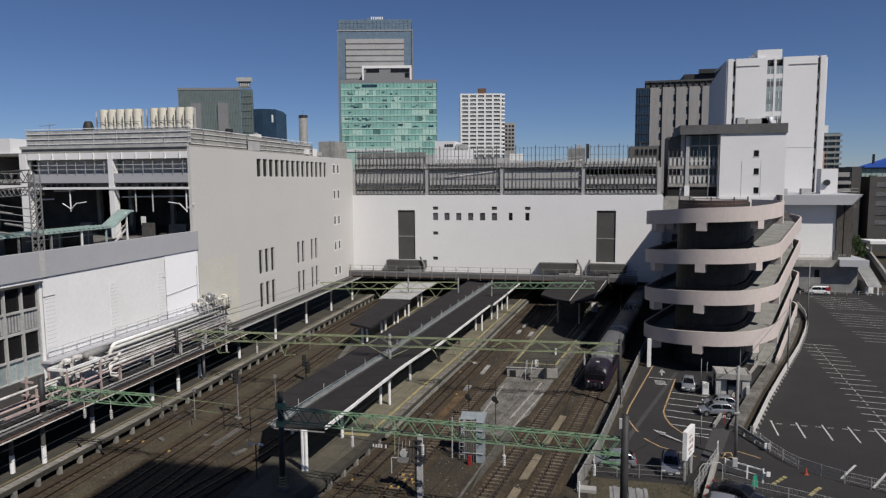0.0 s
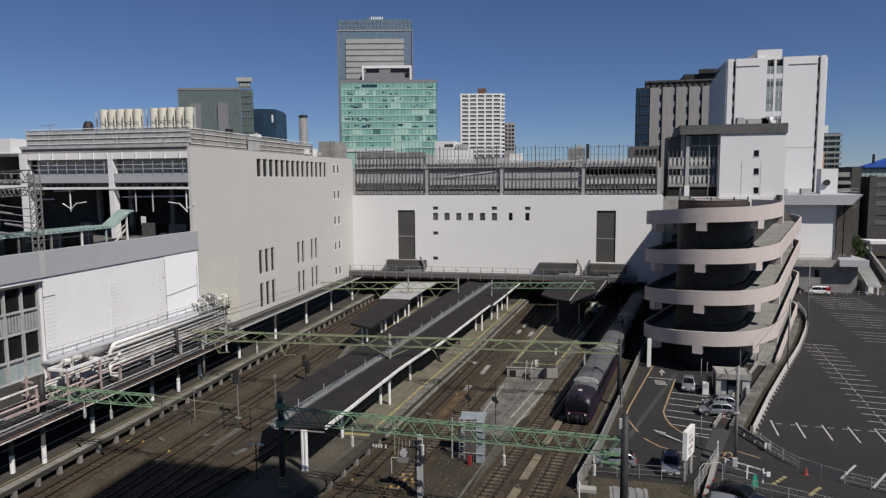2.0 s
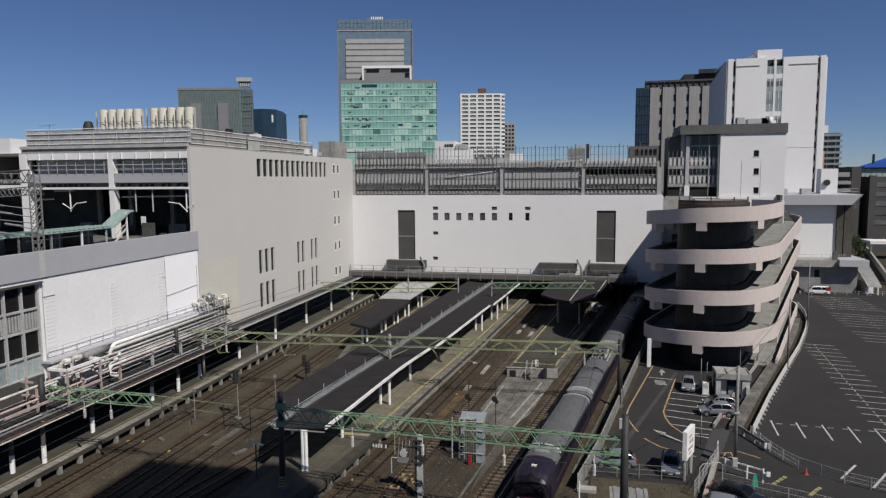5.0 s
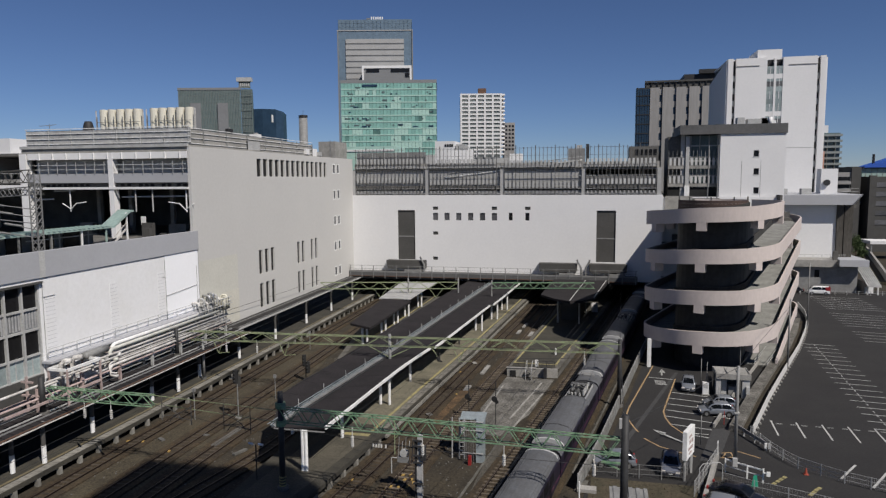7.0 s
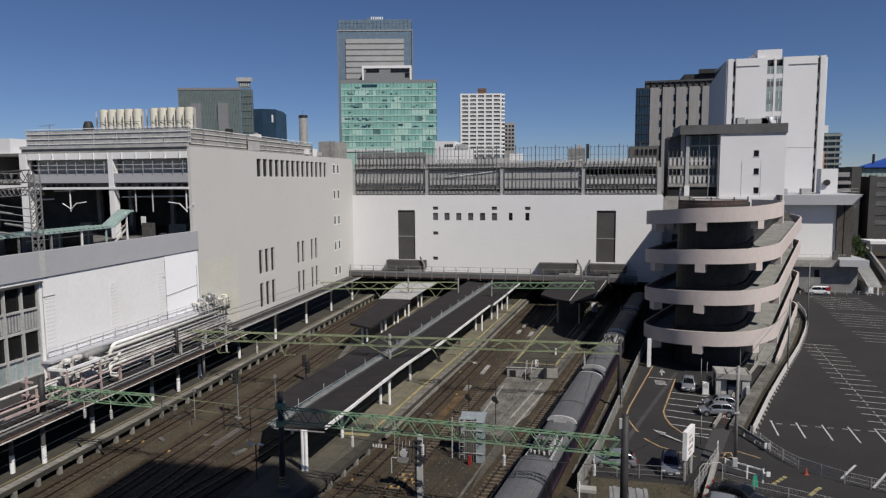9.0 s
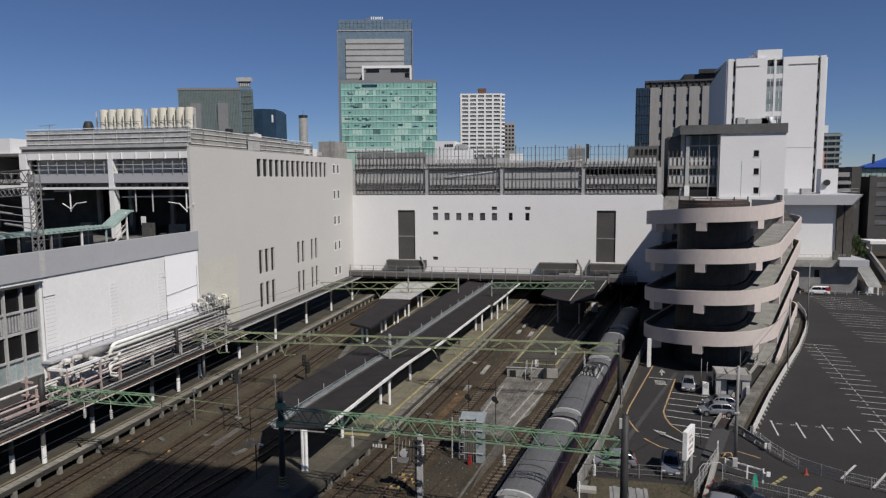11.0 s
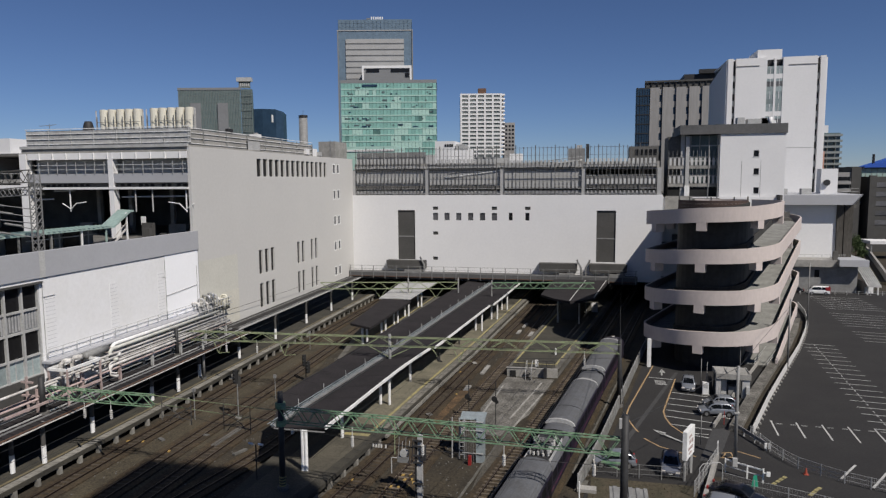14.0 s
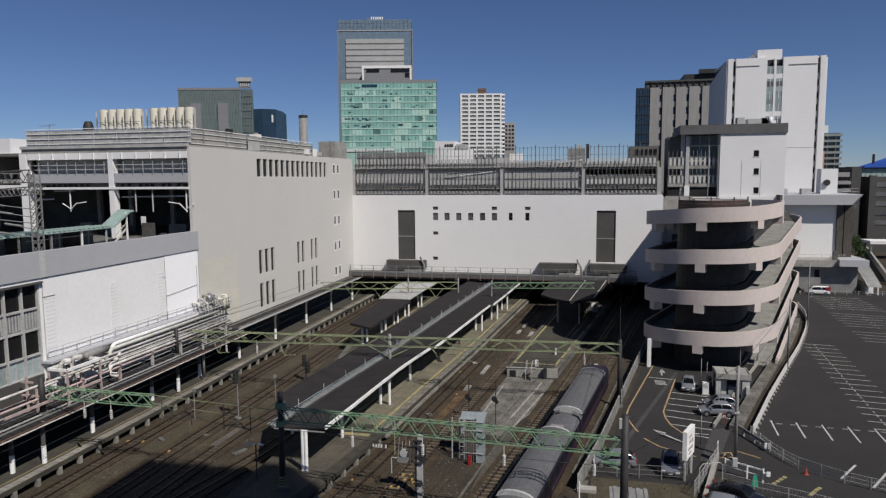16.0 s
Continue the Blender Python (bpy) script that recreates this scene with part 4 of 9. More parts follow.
EV_R = [(-22.5, 54), (-21.4, 71.2), (-20.2, 81.6), (-19.5, 82.3), (-17.0, 111.8), (-16.4, 112.9), (-15.6, 122.8), (-14.5, 138)]
EV_L = [(-30.75, 54), (-30.3, 61.2), (-29.2, 77.6), (-26.6, 123.2), (-25.3, 138)]
GUT = [(-27.4, 54), (-27.0, 58.3), (-24.8, 79.7), (-20.9, 132), (-20.4, 138)]
ys = [53, 60, 66, 72, 78, 81.6, 82.3, 90, 96, 102, 111.8, 112.9, 120, 126, 132, 138]
bm = bmesh.new()
ruled(bm, [lerp_line(EV_L, max(y, 60)) for y in ys], [lerp_line(GUT, y) for y in ys], 5.0, 4.62, 0.14)
part("left_roof", bm, ROOFD, ic, "dark flat roofing")
bm = bmesh.new()
ruled(bm, [lerp_line(GUT, y) for y in ys], [lerp_line(EV_R, y) for y in ys], 4.62, 5.0, 0.14)
part("right_roof", bm, ROOFD, ic, "dark flat roofing")
bm = bmesh.new()
ribbon(bm, [lerp_line(GUT, y) for y in ys], -0.2, 0.2, 4.6, 4.78)
part("gutter_walk", bm, GREY, ic, "grey metal gutter walk")
rung_me = mesh_of("walk_bar", bm_box(-0.3, 0.14, -0.05, 0.05, 4.78, 4.83), BLUISH)
for p, d in along([lerp_line(GUT, y) for y in ys], 0.8):
    piece("walk_bar", rung_me, ic, pose(p.x, p.y, 0, 0, 0, math.degrees(math.atan2(-d.x, d.y))))
bm = bmesh.new()
ribbon(bm, [lerp_line(GUT, y) for y in ys], 0.5, 0.7, 4.66, 4.76)
part("cable_tray", bm, DARK, ic)
for o in (-0.62, -0.3):
    bm = bmesh.new()
    ribbon(bm, [lerp_line(GUT, y) for y in ys], o, o + 0.07, 4.8, 4.87)
    part("walk_rail", bm, BLUISH, ic, "bluish grey walk rail")
seam = bmesh.new()
for k in range(20):
    y = 57.2 + 4.0 * k
    a, b, c = lerp_line(EV_L, y), lerp_line(GUT, y), lerp_line(EV_R, y)
    if y > 60.5:
        beam(seam, (a[0] + 0.1, y, 5.003), (b[0] - 0.25, y, 4.628), 0.035, 0.02)
    beam(seam, (b[0] + 0.25, y, 4.64), (c[0] - 0.15, y, 5.003), 0.035, 0.02)
part("roof_seams", seam, ROOFD, ic, "thin raised roofing seams")
for y0, y1 in ((53, 81.7), (82.2, 111.9), (112.8, 138)):
    bm = bmesh.new()
    ribbon(bm, [lerp_line(EV_R, y) for y in [y0] + [v for v in ys if y0 + 1 < v < y1 - 1] + [y1]], -0.02, 0.14, 4.78, 5.08)
    part("eaves_board", bm, WHITE, ic, "white eaves board")
bm = bmesh.new()
ribbon(bm, [lerp_line(EV_L, y) for y in ys[1:]], -0.14, 0.02, 4.8, 5.03)
part("eaves_board", bm, ROOFD, ic)
part("end_beam", bm_box(-27.4, -22.6, 52.9, 53.02, 4.5, 4.58), GREY, ic)
stub = column_mesh(0.035, 4.8, 5.6, GREY_L)
for k, y in enumerate(range(58, 136, 5)):
    g = lerp_line(GUT, y)
    piece("stanchion", stub, ic, pose(g[0] - 0.3, y, 0))
wc = column_mesh(0.17, 1.1, 4.75, WHITE)
dc = column_mesh(0.12, 1.1, 4.75, DARK)
for k, y in enumerate((52.4, 60.3, 70.6, 79.6, 89.5, 99.5, 109.5, 119, 128)):
    r, l = lerp_line(EV_R, max(y, 54)), lerp_line(EV_L, max(y, 54))
    if k == 0:
        for dx, dy in ((-0.22, 0.0), (0.08, 0.0)):
            piece("column", wc, ic, pose(-24.25 + dx, 52.5 + dy, 0))
        continue
    for x in ((r[0] - 1.75, l[0] + 1.2) if k == 1 or 75 < y < 105 else (r[0] - 0.7, r[0] - 1.75, l[0] + 1.2)):
        piece("column", dc if 75 < y < 105 and x > -22 else wc, ic, pose(x, y, 0))
    part("cross_beam", bm_box(l[0] + 0.3, r[0] - 0.2, y - 0.1, y + 0.1, 4.3, 4.5), GREY_L, ic)

wc_short = column_mesh(0.17, 1.1, 4.4, WHITE)
bc = thing("bay_canopy", (-35, 105, 1.1), "small dark platform canopy ending in a white sheet roof", "canopy", "platform canopies")
bm = bmesh.new()
ruled(bm, [(-35.8, 94.9), (-37.4, 116.2)], [(-32.1, 93.4), (-32.0, 116.2)], 4.75, 4.55, 0.34)
part("dark_roof", bm, ROOFD, bc)
bm = bmesh.new()
ruled(bm, [(-38.2, 116.2), (-39.6, 136.5)], [(-35.2, 116.2), (-36, 136.5)], 4.75, 4.86, 0.12)
part("white_roof", bm, PIPEG, bc, "white sheet roofing")
bm = bmesh.new()
ruled(bm, [(-35.2, 116.2), (-36, 136.5)], [(-32.2, 116.2), (-31.9, 136.5)], 4.86, 4.8, 0.12)
part("white_roof", bm, PIPEG, bc, "white sheet roofing")
for y in (95, 104.3, 111.5, 118.6, 128.2):
    for dx in (0, 0.9):
        piece("column", wc_short, bc, pose(-33.9 + dx * 0.8, y, 0))

ec = thing("end_canopy", (-3, 126, 1.1), "dark grey canopy with a pointed end", "canopy", "platform canopies")
bm = bmesh.new()
slab(bm, [(-8.7, 118.0), (-6.2, 114.2), (-3.4, 112.0), (-1.3, 113.2), (0.56, 115.9), (2.95, 133), (3.1, 136.5), (-7.4, 136.5)], 5.72, 6.12)
# roof takes the near-black roofing tone for the shadow it lies in
part("roof", bm, ROOFD, ec)
for x in (-3.5, 0.5):
    bm = bmesh.new()
    beam(bm, (x, 112.4 + (x + 3.5) * 0.95, 6.15), (x + 2.4, 136.3, 6.15), 0.12)
    part("roof_rib", bm, GREY_L, ec)
wc_end = column_mesh(0.15, 1.1, 5.72, GREY_L)
for x, y in ((-5.7, 118.3), (-2.0, 118.1), (-5.3, 127.5), (-0.9, 127.5)):
    piece("column", wc_end, ec, pose(x, y, 0))
# housing is dark grey because the canopy's shade is put into its colour
part("stair_house", bm_box(-5.2, -2.4, 121, 127, 1.1, 5.4), PANEL, ec, "grey stair housing under the canopy")
solid("screen_wall", bm_box(0.1, 1.25, 129.0, 129.2, 1.1, 2.9), WHITEW, "short white screen wall on the platform", "wall")

# platform end details
pe = thing("retaining_wall", (-8, 87.9, 0), "pale concrete retaining wall at the platform end", "wall")
bm = bmesh.new()
slab(bm, [(-10.9, 87.75), (-4.2, 88.2), (-4.2, 88.55), (-10.9, 88.1)], 0, 1.2)
part("wall", bm, CONC, pe)
bm = bmesh.new()
slab(bm, [(-11.0, 87.66), (-7.0, 87.93), (-7.0, 88.3), (-11.0, 88.0)], 1.2, 1.28)
part("cap", bm, CONC, pe)
# thin black plate before the closed wall, in place of a shaded opening
part("opening", bm_box(-10.5, -9.7, 87.7, 87.74, 0.05, 0.9), BLACK, pe)
part("pier", bm_box(-6.0, -5.6, 87.4, 88.0, 0, 1.5), DARK, pe)
st2 = thing("steel_stair", (-7.9, 87.0, 0), "small steel stair up to the platform end", "stair")
for x in (-8.3, -7.55):
    bm = bmesh.new()
    beam(bm, (x, 86.5, 0.05), (x, 87.7, 1.1), 0.06, 0.2)
    part("stringer", bm, DARK, st2)
    bm = bmesh.new()
    rod(bm, [(x, 86.4, 0), (x, 86.4, 1.0), (x, 87.7, 2.1), (x, 88.8, 2.1), (x, 88.8, 1.1)], 0.035, 6)
    part("handrail", bm, GREY_L, st2)
me = mesh_of("tread", bm_box(-8.3, -7.55, -0.13, 0.13, -0.03, 0.0), DARK)
for k in range(5):
    piece("tread", me, st2, pose(0, 86.6 + 0.23 * k, 0.2 + 0.2 * k))
pf = thing("platform_fence", (-7, 88.6, 1.1), "low grey railing along the platform end", "railing")
for x in (-10.6, -9.4, -8.7, -6.9, -5.7, -4.6):
    part("post", bm_box(x - 0.03, x + 0.03, 88.7, 88.76, 1.1, 2.1), DARK, pf)
for z in (1.6, 2.08):
    part("rail", bm_box(-10.6, -8.5, 88.71, 88.75, z - 0.025, z + 0.025), DARK, pf)
    part("rail", bm_box(-7.2, -4.6, 88.71, 88.75, z - 0.025, z + 0.025), DARK, pf)
for x, y, w, h in ((-7.3, 89.2, 0.45, 0.9), (-5.0, 96, 0.25, 0.9)):
    solid("platform_cabinet", bm_box(x, x + w, y, y + 0.35, 1.1, 1.1 + h), WHITE, "small white cabinet on the platform end", "cabinet")
sheet("platform_line", [(-10.4, 91.0), (-10.1, 91.0), (-8.0, 109.4), (-5.8, 128), (-6.1, 128), (-8.3, 109.4)], 1.118, YELLOW, "worn yellow line painted along the platform", "line marking", thick=0.006)
sheet("platform_line", [(-4.7, 90.9), (-4.4, 90.9), (1.9, 129), (1.6, 129)], 1.118, YELLOW, "worn yellow line painted along the platform", "line marking", thick=0.006)
sheet("platform_line", [(-10.4, 90.75), (-4.4, 90.45), (-4.4, 90.78), (-10.4, 91.08)], 1.118, YELLOW, "worn yellow line painted across the platform end", "line marking", thick=0.006)
sheet("platform_line", [(-24.2, 61.1), (-21.45, 61.1), (-21.35, 61.75), (-24.1, 61.75)], 1.118, YELLOW, "yellow line painted across the island platform", "line marking", thick=0.006)

# ---- walkway along the white block ----
FW = 0.42
ww = thing("walkway", (-20, 139, 5), "grey steel footway with railings along the white wall", "walkway")
part("deck", bm_box(-52, 9, 137.8, 141, 5.85 + FW, 6.05 + FW), CONC_D, ww)
part("edge_beam", bm_box(-52, 9, 137.7, 137.85, 5.2 + FW, 6.1 + FW), CAPD, ww, "grey edge beam")
part("lower_beam", bm_box(-52, 9, 137.95, 138.2, 4.7 + FW, 5.3 + FW), DARK, ww)
part("top_rail", bm_box(-52, 9, 137.74, 137.8, 7.5 + FW, 7.56 + FW), GREY, ww)
part("middle_rail", bm_box(-52, 9, 137.75, 137.79, 6.8 + FW, 6.85 + FW), GREY, ww)
part("rust_line", bm_box(-52, 9, 137.66, 137.7, 5.2 + FW, 5.3 + FW), RUST, ww, "rusty lower flange")
part("kick_plate", bm_box(-52, 9, 137.76, 137.78, 6.1 + FW, 6.4 + FW), GREY, ww)
me = mesh_of("post", bm_box(-0.07, 0.07, 137.62, 137.74, 4.8 + FW, 7.56 + FW), GREY)
for k in range(24):
    piece("post", me, ww, pose(-51.6 + 2.62 * k, 0, 0))
for a, b in ((-43.9, -35.2), (-10.7, -2.9), (-0.5, 7.1)):
    bm = bmesh.new()
    v = box(bm, a, b, 139.2, 140.98, 7.3, 9.0)
    for i in (0, 1):
        v[i].co.x += 0.35 * (1 if i == 0 else -1)
    t = thing("wall_hood", (a, 140, 7.3), "grey metal duct hood on the white wall", "duct", "wall hoods")
    part("hood", bm, PANEL, t)
    part("base_unit", bm_box(a + 4.1, b - 0.8, 139, 140.8, 6.05, 7.0), GREY, t)
    part("support", bm_box(b - 2.0, b - 0.5, 139.3, 140.9, 6.05, 7.3), GREY, t)
for a, s in ((-2.1, 1), (-1.2, -1), (-35.3, 1)):
    bm = bmesh.new()
    rod(bm, [(a - s * 0.0, 139, 6.1), (a, 139, 8.2), (a - s * 0.75, 139, 9.6), (a - s * 0.8, 138.9, 9.9)], 0.2, 8)
    solid("flue_pipe", bm, GREY, "bent grey flue pipe standing on the footway", "pipe", "flue pipes")

# ---- parking decks above the white block ----
pk = thing("parking_deck", (-19, 141, 23.1), "grey open parking storey and roof fence behind rows of slats", "parking deck")
for z in (23.1, 28.35):
    part("slab", bm_box(-52, 13.6, FY + 0.6, 170, z, z + 0.35), CONC, pk)
part("back_wall", bm_box(-52, 13.6, 156, 156.3, 23.45, 28.35), CONC_D, pk)
part("side_wall", bm_box(-52, -51.6, FY + 1.0, 168, 23.1, 28.35), CONC, pk)
for k in range(9):
    part("inner_column", bm_box(-47.6 + 7.2 * k, -46.9 + 7.2 * k, 149, 149.7, 23.45, 28.35), CONC, pk)
cols = (-51.7, -35.05, -18.75, -1.9, 13.0)
for x in cols:
    part("column", bm_box(x - 0.38, x + 0.38, FY + 0.34, FY + 0.98, 23.1, 28.5), STONE, pk)
slat_l = mesh_of("slat", bm_box(-0.21, 0.21, 0, 0.06, -0.56, 0.56), SLATW)
slat_g = mesh_of("slat", bm_box(-0.21, 0.21, 0, 0.06, -0.56, 0.56), GREY_L)
bar_me = mesh_of("fence_bar", bm_box(-0.045, 0.045, 0, 0.06, 23.12, 33.1), GREY_M)
tall_me = mesh_of("fence_post", bm_box(-0.08, 0.08, 0, 0.12, 23.12, 33.45), GREY_M)
low_me = mesh_of("low_bar", bm_box(-0.16, 0.16, 0, 0.05, -0.24, 0.24), GREY_L)
scallop = mesh_of("scallop", bm_box(-0.2, 0.2, 0, 0.05, -0.16, 0.16), GREY_L)
SCREENS = (((23.45, 24.1), (24.75, 28.3)), ((23.45, 24.0), (24.6, 28.3)), ((23.45, 24.0), (24.6, 28.3)), ((23.45, 23.9), (24.95, 26.9)))
BP = 0.815
for b, (x0, x1) in enumerate(zip(cols, cols[1:])):
    n = int((x1 - x0 - 0.9) / BP)
    # solid grey panels added close behind the slats to lighten the dark storey
    for z0, z1 in SCREENS[b]:
        part("inner_screen", bm_box(x0 + 0.42, x1 - 0.42, FY + 0.9, FY + 0.95, z0, z1), STONE if b < 3 else GREY, pk, "grey panel behind the slats, added to lighten the interior")
    rows = {0: ((26.35, slat_g), (30.4, slat_g)), 1: ((25.85, slat_g), (30.15, slat_g)), 2: ((25.05, slat_g), (29.75, slat_g)), 3: ((25.87, slat_l), (29.95, slat_l))}[b]
    for z, me in rows:
        for k in range(n):
            piece("slat", me, pk, pose(x0 + 0.86 + BP * k, FY + 0.3, z))
    for k in range(n + 1):
        piece("fence_bar", tall_me if k % 5 == 3 else bar_me, pk, pose(x0 + 0.46 + BP * k, FY + 0.2, 0))
        if k < n:
            piece("low_bar", low_me, pk, pose(x0 + 0.86 + BP * k, FY + 0.36, 23.75))
    for k in range(int((x1 - x0) / 0.5)):
        piece("scallop", scallop, pk, pose(x0 + 0.25 + 0.5 * k, FY + 0.3, 29.05, 0, 35, 0))
    for z, h, m in ((24.62, 0.5 if b != 2 else 0.2, CONC_D), (27.05, 0.12, GREY_L), (24.4, 0.12, GREY_L), (23.35, 0.16, GREY_L), (28.55, 0.22, PANEL), (29.3, 0.1, GREY_L), (26.0, 0.1, GREY)):
        part("cross_rail", bm_box(x0 + 0.42, x1 - 0.42, FY + 0.46, FY + 0.56, z, z + h), m, pk)
part("top_rail", bm_box(-51.7, 13, FY + 0.26, FY + 0.3, 32.85, 32.9), PANEL, pk)
part("middle_rail", bm_box(-51.7, 13, FY + 0.26, FY + 0.3, 31.3, 31.34), PANEL, pk)
part("roof_kerb", bm_box(-51.7, 13, FY + 0.9, FY + 1.1, 28.7, 29.9), CONC, pk, "low grey kerb behind the roof fence")
part("roof_screen", bm_box(-51.3, -35.5, FY + 1.2, FY + 1.25, 29.9, 32.4), GREY, pk, "grey mesh screen on the roof deck")
for k in range(6):
    part("screen_post", bm_box(-50.4 + 2.7 * k, -50.2 + 2.7 * k, FY + 1.12, FY + 1.19, 29.9, 32.5), GREY_L, pk)
# sloping car ramps seen behind the slats
bm = bmesh.new()
beam(bm, (-31.4, FY + 0.75, 26.8), (-2.3, FY + 0.75, 30.3), 0.1, 0.2)
part("ramp_rail", bm, WHITE, pk, "white sloping rail of the inner ramp")
bm = bmesh.new()
beam(bm, (-30.4, FY + 0.78, 27.75), (-2.3, FY + 0.78, 31.0), 0.06, 0.12)
part("ramp_rail", bm, GREY_L, pk)
bm = bmesh.new()
slab(bm, [(-18.2, 142.3), (-2.2, 142.3), (-2.2, 145.9), (-18.2, 145.9)], [28.0, 29.9, 29.9, 28.0], [28.5, 30.4, 30.4, 28.5])
part("inner_ramp", bm, CONC, pk, "sloping inner ramp")
part("parked_shape", bm_box(-51, -46, 145, 147, 26.0, 27.6), GREY_L, pk)
for x, y, w, h, m in ((-5.4, 150, 3.6, 4.3, GREY), (-1.6, 150, 0.7, 5.2, DARK), (-3.6, 150.2, 1.2, 5.0, GREY_L), (-47, 160, 9, 3.7, GREY_L), (-35, 164, 6, 4.9, WHITEW), (-20, 165, 3, 3.9, WHITEW), (-24, 168, 4, 3.0, GREY_L)):
    solid("roof_plant", bm_box(x, x + w, y, y + 1.8, 28.7, 28.7 + h), m, "plain plant box on the parking roof", "plant box", "roof plant")

# ---- stair tower and glazed wing ----
sw = thing("stair_tower", (28, 132, 0), "white stair tower with a dark cap and small square windows", "tower")
TY = 132.0
ww3 = [(28.4, 29.3, 30.25, 31.35), (28.5, 29.4, 27.0, 28.1), (28.6, 29.5, 23.55, 24.65)]
bm = bmesh.new()
wall_y(bm, TY, TY + 0.4, 22.7, 33.75, 0, 34.4, ww3)
box(bm, 22.7, 23.1, TY + 0.4, 142, 0, 34.4)
box(bm, 33.35, 33.75, TY + 0.4, 142, 0, 34.4)
part("wall", bm, WHITEW, sw)
for a, b, c, d in ww3:
    w = part("window", bm_box(a, b, TY + 0.2, TY + 0.26, c, d), WIN, sw)
    part("sill", bm_box(a - 0.1, b + 0.1, TY - 0.06, TY + 0.18, c - 0.1, c - 0.003), GREY_L, w)
part("cap", bm_box(15.6, 33.9, TY - 0.25, 143, 34.4, 36.1), CAPD, sw, "dark grey roof cap")
for x in (26.4, 29.65):
    part("joint", bm_box(x, x + 0.06, TY - 0.012, TY, 22, 29.5), GREY, sw)
for x, w, h, m in ((26.2, 1.3, 1.5, GREY_L), (28, 3.8, 1.2, GREY_L), (30.4, 0.9, 1.3, DARK), (31.3, 1.6, 0.9, WHITEW)):
    part("roof_unit", bm_box(x, x + w, 136, 138, 36.1, 36.1 + h), m, sw)
bm = bmesh.new()
rod(bm, [(31.9, 136, 36.1), (31.9, 136, 37.6)], 0.35, 10)
part("vent", bm, WHITEW, sw, smooth=True)
gw = thing("glazed_wing", (19, 134, 23), "dark glazed stair wing with grey framing", "building")
part("glass_wall", bm_box(16.3, 22.6, 134, 134.1, 24.0, 34.3), G_SLATE, gw)
for x in (16.2, 17.8, 19.4, 21.0, 22.5):
    part("mullion", bm_box(x - 0.08, x + 0.08, 133.9, 134.0, 24, 34.3), GREY_L, gw)
for z in (26.8, 29.6, 32.4):
    part("transom", bm_box(16.2, 22.6, 133.88, 134.0, z - 0.12, z + 0.12), GREY_L, gw)
part("column", bm_box(16.0, 16.7, 133.4, 134, 22, 34.4), GREY_L, gw)
part("body", bm_box(13.8, 22.6, 134.2, 141, 22.5, 34.2), CONC_D, gw)
me = mesh_of("slat", bm_box(-0.2, 0.2, 0, 0.06, -0.68, 0.68), SLATW)
for z in (29.45, 26.1):
    for k in range(12):
        piece("slat", me, gw, pose(14.2 + 0.76 * k, 133.2, z))
    part("slat_rail", bm_box(13.8, 22.6, 133.2, 133.4, z - 1.3, z - 0.72), CONC, gw, "grey mesh band")
    part("cross_rail", bm_box(13.8, 22.6, 133.22, 133.3, z + 0.74, z + 0.9), GREY, gw)
for k in range(13):
    part("thin_post", bm_box(13.85 + 0.72 * k, 13.92 + 0.72 * k, 133.26, 133.34, 24.6, 31.5), GREY, gw)
# black box fills the gap, its shade given by the colour
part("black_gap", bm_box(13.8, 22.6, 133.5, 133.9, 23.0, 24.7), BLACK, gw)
part("pillar", bm_box(16.75, 17.65, 132.9, 133.4, 22.4, 25.0), WHITE, gw)
part("pillar", bm_box(16.85, 17.5, 132.95, 133.4, 25.0, 34.2), GREY_L, gw)
part("parapet", bm_box(13.2, 18.0, 131.2, 131.5, 20.4, 23.1), CONC, gw)
part("parapet", bm_box(18.0, 22.7, 131.2, 131.5, 20.4, 22.7), CONC_D, gw)
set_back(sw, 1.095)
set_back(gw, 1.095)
# brown board fence and kerb on the ramp's top
bf = thing("board_fence", (18, 112, 21.8), "weathered brown board fence on the ramp top", "fence")
for k in range(28):
    a = oval(12.12 + 0.03 * k, 4.75), oval(12.12 + 0.03 * (k + 1), 4.75)
    for j in range(4):
        bm = bmesh.new()
        z = 21.75 + 0.46 * j
        beam(bm, (*a[0], z), (*a[1], z), 0.06 + 0.02 * ((k + j) % 2), 0.44)
        part("board", bm, BOARD, bf)
for k in (0, 7, 14, 21, 28):
    p = oval(12.12 + 0.03 * k, 4.66)
    part("post", bm_box(p.x - 0.07, p.x + 0.07, p.y - 0.07, p.y + 0.07, 21.3, 23.85), DARK, bf)
p = oval(12.98, 4.8)
solid("kerb_post", bm_box(p.x - 0.22, p.x + 0.22, p.y - 0.22, p.y + 0.22, 20.6, 23.6), WHITE, "short white post at the end of the board fence", "post")
for x, y in ((17.6, 112), (19.0, 112)):
    bm = bmesh.new()
    rod(bm, [(x, y, 21.0), (x, y, 31.5)], 0.09, 8)
    solid("lamp_post", bm, GREY, "slim grey post standing on the ramp top", "post", "ramp posts")

# ---- buildings behind the station ----
def block(parent, x0, x1, y0, y1, z0, z1, m, name="wall"):
    return part(name, bm_box(x0, x1, y0, y1, z0, z1), m, parent)


def skewed(parent, x0, x1, y0, y1, z0, z1, m, skew, name="wall"):
    """A block whose flanks run back along skew metres of sideways shift."""
    bm = bmesh.new()
    slab(bm, [(x0, y0), (x1, y0), (x1 + skew, y1), (x0 + skew, y1)], z0, z1)
    return part(name, bm, m, parent)


